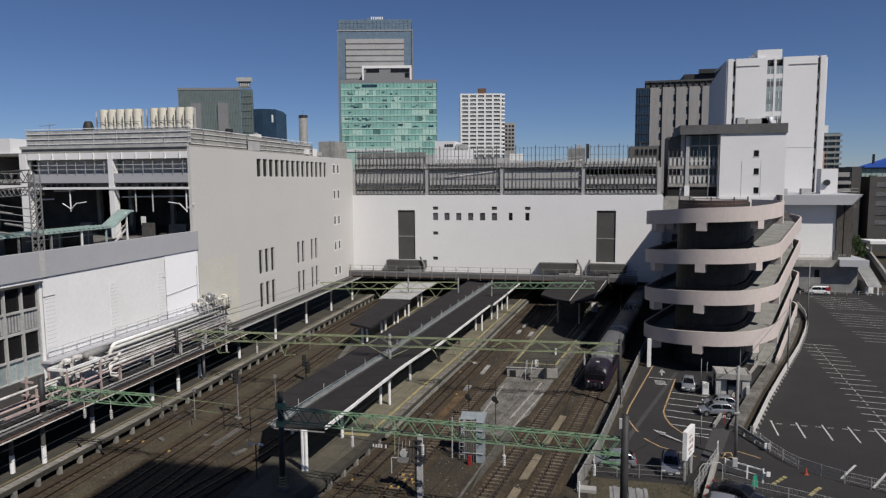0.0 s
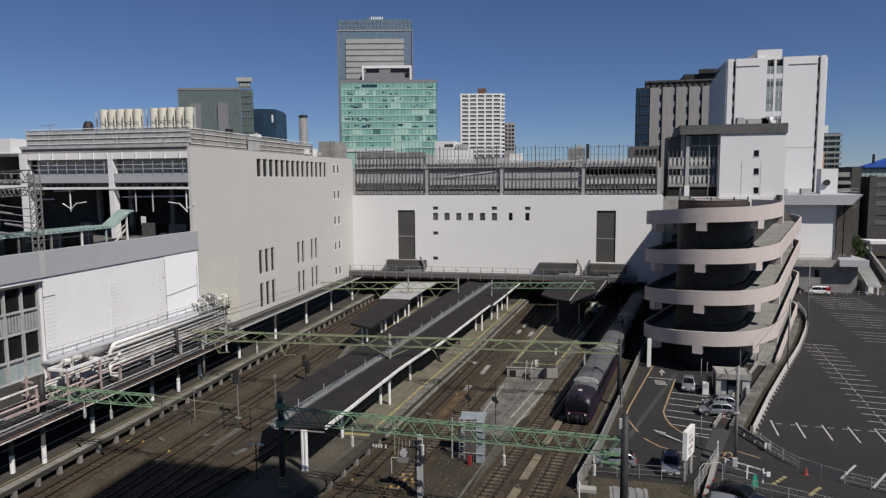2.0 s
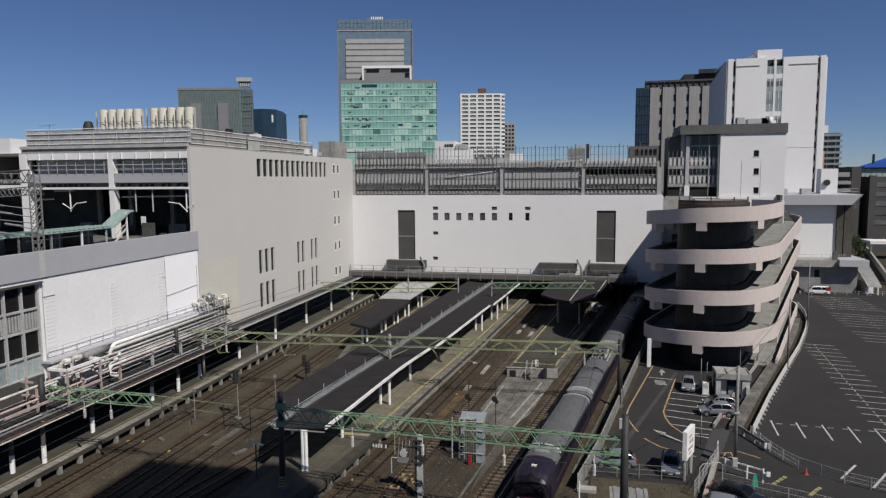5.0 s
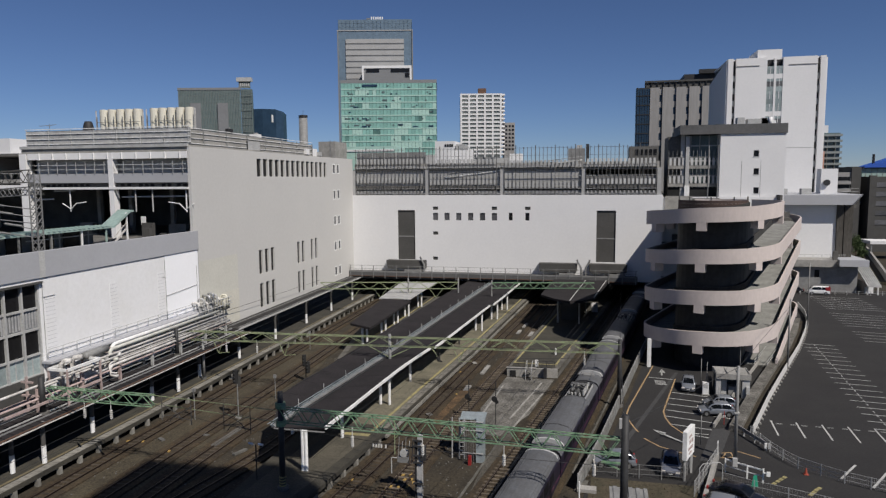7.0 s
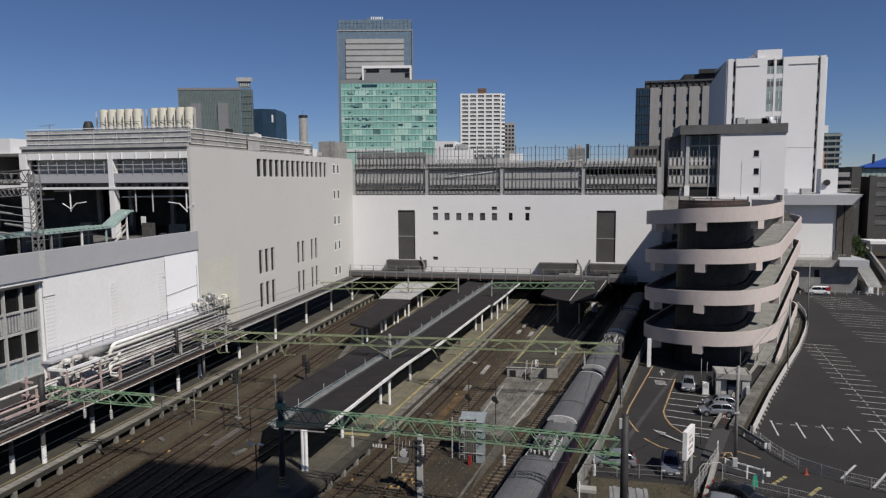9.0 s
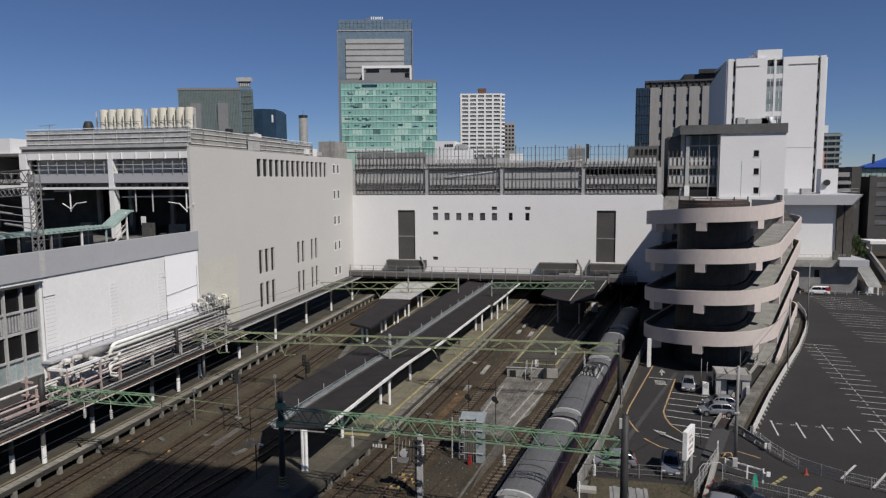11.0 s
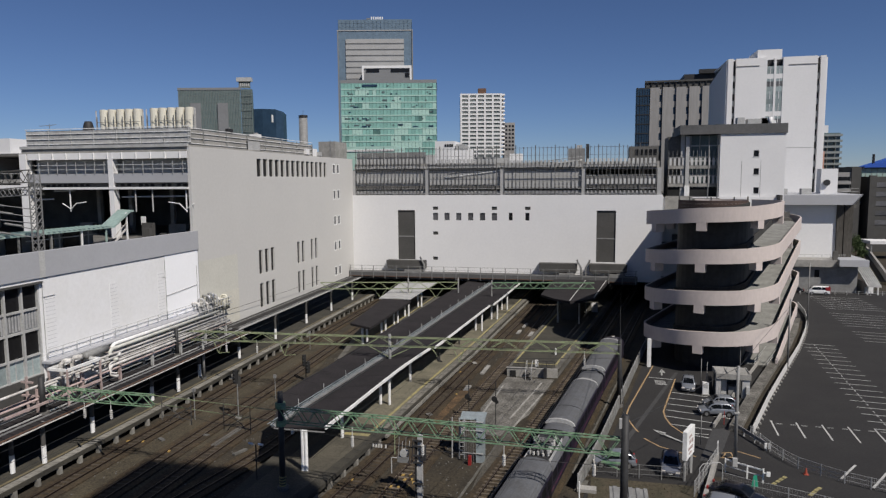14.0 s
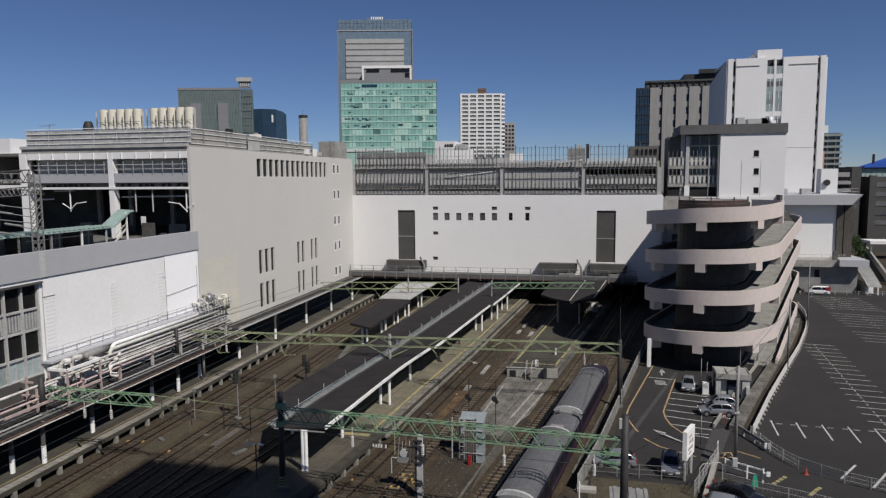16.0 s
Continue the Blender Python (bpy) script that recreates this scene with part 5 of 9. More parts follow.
def panes_on(parent, x0, x1, y, z0, z1, nx, nz, m, fx=0.8, fz=0.6, name="window", skip=()):
    """Rows of alike panes set just into a front wall."""
    dx, dz = (x1 - x0) / nx, (z1 - z0) / nz
    me = mesh_of(name, bm_box(-dx * fx / 2, dx * fx / 2, -0.08, 0.1, -dz * fz / 2, dz * fz / 2), m)
    for j in range(nz):
        for i in range(nx):
            if (i, j) not in skip:
                piece(name, me, parent, pose(x0 + dx * (i + 0.5), y, z0 + dz * (j + 0.5)))


# glass office tower, far behind
tw = thing("office_tower", (-170, 520, 0), "tall blue-grey glass office tower with pale stone bands", "building")
skewed(tw, -200, -140.5, 520, 560, 0, 146, G_BLUE, -2)
skewed(tw, -199.5, -141, 520.5, 559, 146, 154.5, G_BLUE, -2, "crown")
block(tw, -200.3, -140.2, 519.6, 520, 145.6, 146.3, STONE, "cornice")
for k in range(8):
    z = 136.0 - 4.55 * k
    block(tw, -193.6, -147.5, 519.3, 520, z, z + 3.3, STONE, "stone_band")
    block(tw, -193.6, -147.5, 519.6, 520, z - 1.25, z, STONE_G, "window_band")
for x in (-200.2, -141.2):
    block(tw, x, x + 0.8, 519.4, 520, 20, 146, STONE_G, "corner_mullion")
me = mesh_of("mullion", bm_box(-0.1, 0.1, -0.06, 0, 0, 1), G_BLUE)
for k in range(20):
    piece("mullion", me, tw, pose(-199 + 3.05 * k, 520, 146) @ Matrix.Diagonal((1, 1, 8.4, 1)))
for z in (148.8, 151.6):
    block(tw, -199.6, -140.9, 520.42, 520.6, z, z + 0.2, G_BLUE, "spandrel")
block(tw, -179, -141, 505, 520, 100, 116, STONE_G, "lower_head")
block(tw, -179.3, -141, 504.4, 505, 114.2, 116.2, WHITEW, "white_frame")
for x in (-179.3, -142.4):
    block(tw, x, x + 1.4, 504.4, 505, 104, 114.2, WHITEW, "white_frame")
for a, b in ((-176, -166), (-157, -143)):
    block(tw, a, b, 504.6, 505, 111.4, 113.6, WIN, "window")
block(tw, -146, -143, 504.6, 505, 107.6, 110.6, WIN, "window")
sg = thing("roof_sign", (-168, 521, 154.5), "small white roof sign of plain bars", "sign")
for k in range(6):
    part("bar", bm_box(-173.5 + 1.7 * k, -172.5 + 1.7 * k, 521, 521.4, 154.5, 156.6), WHITE, sg)
part("bar", bm_box(-177, -174.3, 521, 521.4, 154.6, 155.6), GREY, sg)

# teal glass building
tg = thing("teal_glass_building", (-132, 430, 0), "teal glass office block with pale spandrel bands", "building")
skewed(tg, -165, -99.2, 430.4, 470, 0, 92, G_TEALD, 0)
skewed(tg, -165.2, -99, 430.2, 470, 91.2, 93.3, STONE_G, 0, "roof_edge")
nfl = 12
for j in range(nfl):
    z = 91.2 - 4.25 * (j + 1)
    block(tg, -165, -99.2, 429.8, 430.4, z, z + 0.75, G_TEALW, "spandrel")
random.seed(7)
pane = {m.name: mesh_of("pane", bm_box(-1.12, 1.12, -0.2, 0.1, 0, 3.35), m) for m in (G_TEAL, G_TEALD, G_TEALW)}
for j in range(nfl):
    z = 91.2 - 4.25 * (j + 1) + 0.8
    run = 0
    for i in range(27):
        if run <= 0:
            kind = random.choices((G_TEAL.name, G_TEALD.name, G_TEALW.name), (9, 1.9, 3))[0]
            run = random.choice((1, 2, 2, 3, 4)) if kind != G_TEALD.name else random.choice((1, 1, 2))
        run -= 1
        piece("pane", pane[kind], tg, pose(-163.8 + 2.43 * i, 430.2, z))

block(tg, -150, -140, 429.6, 430, 89.0, 90.4, G_NAVY, "vent")
random.seed(9)
for k in range(60):
    x, j = random.uniform(-163, -102), random.choice((0, 1, 1, 2, 3, 3, 4, 5, 5, 6, 7, 8, 9, 10))
    z = 91.2 - 4.25 * (j + 1) + random.choice((1.2, 2.2))
    block(tg, x, x + random.choice((1.0, 1.2, 2.0, 3.4)), 429.75, 430, z, z + random.choice((0.7, 1.0)), random.choice((G_NAVY, G_SLATE, G_SLATE)), "open_sash")
# white apartment tower
at = thing("apartment_tower", (-92, 560, 0), "white apartment tower with ribbon windows and balconies", "building")
block(at, -108.8, -76, 560.6, 590, 0, 97.6, STONE_G)
for j in range(16):
    z = 97.6 - 3.25 * (j + 1)
    block(at, -109, -75.4, 559.8, 560.6, z + 1.95, z + 3.3, WHITEW, "white_band")
    me = mesh_of("window", bm_box(-2.85, 2.85, -0.15, 0.1, 0, 1.7), FRAME_T)
    for i in range(5):
        piece("window", me, at, pose(-105.6 + 6.6 * i, 560.5, z + 0.2))
    bm = bmesh.new()
    slab(bm, [(-75.4, 559.8), (-71.8, 563), (-71.8, 590), (-75.4, 590)], z + 1.9, z + 3.1)
    part("balcony", bm, WHITEW, at)
me = mesh_of("pier", bm_box(-0.7, 0.7, -0.6, 0.1, 45, 97.6), WHITEW)
for i in range(6):
    piece("pier", me, at, pose(-108.5 + 6.58 * i, 560.3, 0))
block(at, -94, -87.4, 565, 572, 97.6, 102.5, RUST, "plant_room")
bt = thing("brown_tower", (-75, 620, 0), "narrow brown apartment tower", "building")
block(bt, -80, -70.6, 620, 640, 0, 78, FLUTE)
for j in range(7):
    for i in range(3):
        block(bt, -79.2 + 3.0 * i, -77.4 + 3.0 * i, 619.8, 620, 74 - 3.5 * j, 75.8 - 3.5 * j, WIN, "window")

# slate building and navy building on the other side
sl = thing("slate_office", (-200, 330, 0), "slate green glass office block with stone piers", "building")
skewed(sl, -218.6, -185, 330.5, 360, 0, 76, G_SLATE, -9)
skewed(sl, -218.8, -184.8, 330.2, 360, 75.6, 76.8, STONE_G, -9, "roof_edge")
skewed(sl, -185, -178.7, 331, 352, 0, 76, G_SLATE, -5.5, "side_wing")
for x0, x1 in ((-211.9, -206.5), (-197.3, -191.9)):
    block(sl, x0, x1, 329.6, 330.5, 40, 68.6, STONE_G, "stone_pier")
me = mesh_of("mullion", bm_box(-0.12, 0.12, -0.25, 0, 40, 75.6), FRAME_T)
for k in range(47):
    piece("mullion", me, sl, pose(-218.4 + 0.85 * k, 330.5 + (0.5 if k > 38 else 0), 0))
me = mesh_of("spandrel", bm_box(-218.6, -178.9, -0.05, 0, 0, 0.25), FRAME_T)
for k in range(9):
    piece("spandrel", me, sl, pose(0, 330.5, 42 + 3.8 * k))
bm = bmesh.new()
for x in (-186.2, -183.4, -180.6):
    beam(bm, (x, 333, 76.5), (x, 333, 82 + (x + 184) * 0.0), 0.25)
for z in (78.6, 80.4, 82):
    beam(bm, (-186.4, 333, z), (-180.4, 333, z), 0.25)
part("roof_frame", bm, GREY, sl, "grey roof sign frame")
block(sl, -186.4, -180.4, 332.4, 333.4, 76.8, 80.2, FRAME_T, "sign_board")
block(sl, -187.4, -179.4, 331.6, 334.4, 80.2, 82.3, GREY_L, "sign_roof")
for k in range(5):
    block(sl, -185.8 + 1.1 * k, -185.1 + 1.1 * k, 332.2, 332.4, 77.6, 79.4, GREY_L, "sign_bar")
nv = thing("navy_office", (-195, 380, 0), "rounded navy glass office block", "building")
bm = bmesh.new()
pts = [(-204, 380), (-194, 378.4), (-186, 378.6), (-182, 380.5), (-180.9, 384), (-194, 410), (-214, 410)]
slab(bm, pts, 0, [70, 70.2, 69.8, 68.4, 67, 67, 70])
part("body", bm, G_NAVY, nv)
block(nv, -188.6, -187.6, 378.3, 378.7, 62, 66.5, WHITE, "sign_strip")
ch = thing("chimney", (-112, 250, 0), "round grey concrete chimney", "chimney")
bm = bmesh.new()
rod(bm, [(-112.2, 250, 0), (-112.2, 250, 51)], 1.65, 16)
part("shaft", bm, GREY, ch, smooth=True)
bm = bmesh.new()
rod(bm, [(-112.2, 250, 51), (-112.2, 250, 52)], 1.75, 16)
part("rim", bm, DARK, ch)
bm = bmesh.new()
rod(bm, [(-112.2, 250, 52), (-112.2, 250, 54)], 0.05, 6)
part("rod", bm, DARK, ch)
bb = thing("beige_building", (-121, 300, 0), "low beige building behind the station roof", "building")
block(bb, -127.2, -118.8, 300, 315, 0, 44.6, CONC)
block(bb, -121.5, -121.1, 299.9, 300, 38, 45.2, GREY, "joint")
lw = thing("low_white_building", (-118, 310, 0), "low white and green glass building", "building")
block(lw, -124, -96, 320, 340, 0, 43, G_TEALW)
block(lw, -124, -96, 319.7, 320, 40.5, 41.5, WHITEW, "band")
lw = thing("low_white_building", (-87, 400, 0), "low white building with small roof units", "building")
block(lw, -94, -82, 400, 420, 0, 49.4, WHITEW)
block(lw, -81.5, -76, 402, 412, 0, 47.5, GREY_L, "low_wing")
for k in range(4):
    block(lw, -88 + 1.4 * k, -87 + 1.4 * k, 399.8, 400, 46, 47.6, WIN, "window")

# the far towers face the viewpoint, narrowed, shifted and lowered to fit its view
tg.scale.x = 0.955
nv.location.x -= 2.6
for ob, drop in ((tw, -2.0), (sg, -2.0), (tg, -1.6), (at, -0.5), (bt, -0.3), (sl, -0.6), (nv, -0.4)):
    ob.rotation_euler = (0, 0, radians(12.6))
    ob.location.z += drop
# hotel slab on the other side
ht = thing("hotel_tower", (40, 165, 0), "white hotel tower with a glazed centre strip", "building")
HX = ((29.4, 30.5), (31.1, 37.6), (40.9, 47.9), (48.5, 49.6))
block(ht, 29.6, 49.5, 165.8, 183, 0, 52.6, DARK, "core")
for x0, x1 in HX:
    block(ht, x0, x1, 165, 166, 0, 53.0, WHITEW)
block(ht, 39.05, 39.5, 165, 165.9, 20, 52.8, WHITEW, "centre_mullion")
bm = bmesh.new()
slab(bm, [(29.1, 165.2), (29.4, 165.2), (29.4, 188), (29.1, 188)], 0, [52.8, 52.8, 50.2, 50.2])
part("side_wall", bm, WHITEW, ht)
block(ht, 49.6, 49.9, 165.2, 183, 0, 52.6, WHITEW, "side_wall")
block(ht, 29.4, 49.6, 166, 183, 52.6, 53.0, WHITEW, "roof")
block(ht, 35.7, 40.8, 166, 175, 53, 54.9, WHITEW, "plant_room")
for x0, x1, z in ((31.2, 36.0, 51.2), (42.0, 47.8, 51.2)):
    block(ht, x0, x1, 164.9, 165, z, z + 0.16, GREY, "joint")
block(ht, 40.9, 47.9, 164.97, 165, 33.0, 33.08, GREY_L, "joint")
for k in range(9):
    z = 49.4 - 2.75 * k
    for x0, x1 in ((37.62, 39.05), (39.5, 40.88)):
        block(ht, x0, x1, 165.1, 165.5, z, z + 1.1, PALEGL if k % 3 != 1 else WIN_S, "window")
        block(ht, x0, x1, 165.08, 165.5, z + 1.1, z + 1.7, PALEGL, "window")
        block(ht, x0, x1, 165.06, 165.5, z - 1.05, z, PALEGL if k % 3 else WHITEW, "spandrel")
        block(ht, (x0 + x1) / 2 - 0.05, (x0 + x1) / 2 + 0.05, 165.02, 165.1, z, z + 1.7, WHITEW, "mullion")
    for x0, x1 in ((30.5, 31.1), (47.9, 48.5)):
        block(ht, x0, x1, 165.4, 165.5, z - 1.4, z - 0.1, GREY_L, "spandrel")
dk = thing("dark_office", (24, 210, 0), "dark brown office block with fluted panels and slit windows", "building")
bm = bmesh.new()
slab(bm, [(12.1, 210.3), (36.2, 210.3), (36.2, 235), (13.7, 235)], 0, 53)
part("wall", bm, DARK, dk)
block(dk, 12.0, 16.0, 209.8, 210.3, 20, 52.6, G_NAVY, "glass_corner")
for k in range(7):
    block(dk, 12.0, 16.0, 209.7, 209.8, 34 + 2.75 * k, 34.25 + 2.75 * k, DARK, "transom")
for k in range(5):
    block(dk, 12.4 + 0.75 * k, 12.46 + 0.75 * k, 209.68, 209.78, 20, 52.6, DARK, "mullion")
for x0, x1 in ((16.1, 18.7), (19.6, 22.6), (23.4, 26.2), (27.0, 29.8), (30.6, 34.4)):
    block(dk, x0, x1, 209.6, 210.3, 20, 52.9, FLUTE, "fluted_panel")
for x in (18.75, 22.65, 26.25, 29.85):
    for k in range(5):
        block(dk, x, x + 0.7, 210.1, 210.2, 34 + 3.7 * k, 36 + 3.7 * k, G_NAVY, "window")
        block(dk, x, x + 0.7, 210.0, 210.15, 36 + 3.7 * k, 37.7 + 3.7 * k, FLUTE, "spandrel")
block(dk, 14.6, 36, 211, 211.3, 54.6, 55.1, PANEL, "roof_rail")
block(dk, 14.6, 36, 211.4, 211.5, 53.0, 54.6, PANEL, "roof_screen")
for k in range(13):
    block(dk, 14.8 + 1.7 * k, 15.0 + 1.7 * k, 211, 211.3, 53, 54.6, DARK, "roof_post")
block(dk, 26, 37, 214, 230, 53, 57.0, DARK, "plant_room")
block(dk, 30, 37, 213, 214, 57.0, 58.2, DARK, "plant_rail")
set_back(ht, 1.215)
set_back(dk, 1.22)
fa = thing("low_annex", (16, 200, 0), "low grey annex with small windows", "building")
block(fa, 10, 18, 200, 206, 0, 35.4, CONC_D)
for k in range(5):
    block(fa, 11.6 + 1.25 * k, 12.5 + 1.25 * k, 199.9, 200, 33.0, 34.6, WIN, "window")

# white hall with a deep roof edge beside the ramp
hl = thing("white_hall", (42, 141, 0), "white hall with a deep grey roof edge and dark columns", "building")
HY = 141.0
block(hl, 34.2, 45.0, HY, HY + 0.5, 0, 21.2, WHITEW)
block(hl, 45.0, 45.5, HY, 175, 0, 21.2, WHITEW, "side_wall")
bm = bmesh.new()
slab(bm, [(34.0, HY - 2.0), (48.9, HY - 2.0), (50.3, HY + 1.0), (53.2, 176), (34.0, 176)], 21.2, 23.05)
for v in bm.verts:
    if v.co.z < 22 and v.co.x > 40:
        v.co.x -= 1.5
part("roof", bm, BAND, hl, "deep grey roof edge")
block(hl, 34.2, 49, HY + 0.5, 176, 20.6, 21.18, CONC_D, "soffit")
for x0, x1, y0 in ((45.55, 46.6, HY - 0.4), (46.9, 48.3, HY - 0.2)):
    bm = bmesh.new()
    v = box(bm, x0, x1, y0, y0 + 1.4, 9.6, 21.2)
    for i in (4, 7):
        v[i].co.x -= 0.12
    part("column", bm, DIRTY_COL, hl, "dark weathered column")
block(hl, 34.0, 46.6, HY - 2.5, HY, 9.2, 10.7, CONC, "terrace")
for k in range(8):
    block(hl, 35 + 1.5 * k, 35.06 + 1.5 * k, HY - 2.4, HY - 2.34, 10.7, 11.8, GREY_L, "rail_post")
block(hl, 34.4, 46.6, HY - 2.42, HY - 2.34, 11.75, 11.82, GREY_L, "handrail")
for k, (x, y) in enumerate(((35.4, 143), (40, 144))):
    block(hl, x, x + 1.8, y, y + 1.5, 23.05, 24.2, GREY_L, "roof_unit")
bm = bmesh.new()
rod(bm, [(46.2, 150, 25.3), (46.2, 149.6, 25.3)], 0.62, 14)
part("fan", bm, DARK, hl)
block(hl, 45.2, 48.3, 150.1, 153, 23.05, 28.1, WHITEW, "fan_house")
for z in (23.6, 24.2):
    block(hl, 46.5, 49.3, HY + 0.9, HY + 0.95, z, z + 0.05, GREY_L, "roof_rail")
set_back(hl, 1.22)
pv = thing("corner_pavilion", (52, 168, 0), "low grey pavilion with a ribbed stair roof", "building")
bm = bmesh.new()
wall_y(bm, 168, 168.3, 44, 59.2, 0, 6.0, [(50.2, 51.3, 3.4, 5.2)])
part("wall", bm, GREY, pv)
part("window", bm_box(50.2, 51.3, 168.14, 168.2, 3.4, 5.2), WIN, pv)
block(pv, 44, 59.2, 168.3, 178, 0, 5.9, GREY, "body")
block(pv, 43.4, 54.6, 166.6, 178, 6.0, 7.6, CONC, "roof")
block(pv, 54.6, 60.6, 165.6, 178, 6.3, 7.8, BAND, "roof_edge")
block(pv, 53.6, 54.6, 167.0, 167.4, 7.6, 9.6, CONC_D, "roof_wall")
bm = bmesh.new()
slab(bm, [(60.2, 164.8), (62.9, 164.4), (62.9, 175.6), (60.2, 176)], [1.9, 1.9, 6.9, 6.9], [2.1, 2.1, 7.1, 7.1])
part("stair_roof", bm, GREY_L, pv, "ribbed grey stair roof")
for k in range(7):
    bm = bmesh.new()
    beam(bm, (60.3 + 0.42 * k, 164.9 - 0.06 * k, 2.2), (60.3 + 0.42 * k, 175.9 - 0.06 * k, 7.2), 0.16, 0.18)
    part("roof_rib", bm, GREY_L, pv)
for x in (60.4, 62.5):
    block(pv, x, x + 0.25, 165.4, 165.65, 0, 2.1, WHITE, "post")
block(pv, 60.3, 60.6, 167, 176, 0, 2.8, CONC, "stair_wall")
block(pv, 60.9, 62.6, 168, 168.2, 0, 1.5, WHITE, "door_panel")
ap = thing("balcony_block", (94, 300, 0), "green-grey apartment block with balcony bands", "building")
block(ap, 82, 96.6, 300, 318, 0, 44.0, G_SLATE)
for k in range(13):
    z = 42.6 - 2.3 * k
    block(ap, 82, 97, 298.8, 300, z, z + 0.9, BALC, "balcony")
    block(ap, 96.6, 97.2, 299, 318, z, z + 0.9, BALC, "balcony")
    for j in range(5):
        block(ap, 83 + 2.9 * j, 83.15 + 2.9 * j, 298.9, 300, z - 1.4, z, BALC, "partition")
block(ap, 88.6, 93, 303, 310, 44, 47.2, WHITEW, "plant_room")
block(ap, 84, 89.9, 296, 298, 28, 36.5, ORANGEP, "sign_panel")
for nm, x0, x1, y, z, m, lab in (("dark_block", 88.65, 91.6, 262, 29.9, PANEL, "dark grey office block"), ("grey_block", 94.1, 118, 262, 26.4, PANEL, "grey concrete block with ribbon windows"),
                                 ("low_block", 84.0, 94, 268, 17.2, PANEL, "low dark concrete block with a long window"), ("brown_block", 83.2, 88.55, 262.4, 28, FLUTE, "brown apartment block with balcony bands"),
                                 ("white_block", 99, 110, 420, 36, WHITEW, "distant plain white office block")):
    t = thing(nm, ((x0 + x1) / 2, y, 0), lab, "building", "distant blocks")
    block(t, x0, x1, y, y + 16, 0, z, m)
    if nm == "grey_block":
        for k in range(5):
            block(t, x0 + 2.6, x1, y - 0.15, y, 9.6 + 3.3 * k, 11.2 + 3.3 * k, WIN_S, "ribbon_window")
        block(t, x0, x0 + 2.2, y - 1.2, y, 0, z + 0.4, PANEL, "stair_core")
    elif nm == "low_block":
        block(t, x0 + 4.6, x0 + 8.6, y - 0.15, y, 11.6, 13.4, WIN, "window")
        block(t, x0 - 0.2, x1, y - 0.6, y, 16.4, 17.4, CONC, "parapet")
    elif nm == "brown_block":
        for k in range(7):
            block(t, x0, x1 - 0.3, y - 0.08, y, 8.6 + 2.75 * k, 9.9 + 2.75 * k, WIN, "window")
            block(t, x0, x1 - 0.1, y - 0.9, y, 7.3 + 2.75 * k, 8.3 + 2.75 * k, FLUTE, "balcony")
    elif nm != "dark_block":
        panes_on(t, x0 + 0.4, x1 - 0.4, y, z - 16, z - 1, max(2, int((x1 - x0) / 2.6)), 5, WIN, 0.62, 0.5)
pb = thing("green_panel_building", (96, 275, 0), "pale green panelled building under a bright blue roof", "building")
block(pb, 96.5, 120, 275, 290, 0, 29.7, G_SLATE)
block(pb, 96.2, 120, 274.6, 275, 22.3, 29.2, TEAL, "panel")
for k in range(6):
    block(pb, 97.4 + 1.9 * k, 97.5 + 1.9 * k, 274.5, 274.6, 22.3, 29.2, GREY, "seam")
bm = bmesh.new()
slab(bm, [(96.6, 273.5), (124, 273.5), (124, 291), (100, 291)], 29.7, [30.1, 38.2, 38.2, 30.1])
part("roof", bm, BLUES, pb, "bright blue sheet roof")
bm = bmesh.new()
rod(bm, [(100.3, 276, 30.5), (100.3, 276, 34.6)], 0.45, 10)
part("vent_pipe", bm, DARK, pb)
solid("distant_ridge", bm_box(-900, 1500, 1900, 2000, 0, 24), CITY, "hazy low skyline at the horizon", "skyline", kind="structure")

# ---- overhead line gantries ----
def gantry(label, a, b, w, h, m, bay=1.25, mesh_end=True):
    """A lattice girder from a to b (lower chord's centre line), with its lacing as pieces."""
    a, b = Vector(a), Vector(b)
    n = max(4, round((b - a).length / bay))
    d = (b - a) / n
    t = thing("line_gantry", a, label, "gantry", "overhead line gantries")
    side = Vector((d.y, -d.x, 0)).normalized() * w / 2
    for s in (-1, 1):
        for z in (0, h):
            bm = bmesh.new()
            o = side * s + Vector((0, 0, z))
            beam(bm, a + o, b + o, 0.08)
            part("chord", bm, m, t)
    lace = {}
    for k in range(n):
        p = a + d * k
        for s in (-1, 1):
            key = (s, k % 2)
            if key not in lace:
                bm = bmesh.new()
                z0, z1 = (0, h) if k % 2 else (h, 0)
                beam(bm, side * s + Vector((0, 0, z0)), side * s + d + Vector((0, 0, z1)), 0.055)
                lace[key] = mesh_of("lacing", bm, m)
            piece("lacing", lace[key], t, Matrix.Translation(p))
        if "top" + str(k % 2) not in lace:
            bm = bmesh.new()
            q = side if k % 2 else -side
            beam(bm, q + Vector((0, 0, h)), d - q + Vector((0, 0, h)), 0.05)
            lace["top" + str(k % 2)] = mesh_of("tie", bm, m)
        piece("tie", lace["top" + str(k % 2)], t, Matrix.Translation(p))
    return t


def mast(label, x, y, z0, z1, r, m):
    t = thing("line_mast", (x, y, z0), label, "mast", "overhead line masts")
    bm = bmesh.new()
    rod(bm, [(x, y, z0), (x, y, z1)], r, 12, r * 0.85)
    part("shaft", bm, m, t, smooth=True)
    bm = bmesh.new()
    rod(bm, [(x, y, z0), (x, y, z0 + 0.3)], r * 1.8, 10)
    part("footing", bm, CONC_D, t)
    return t


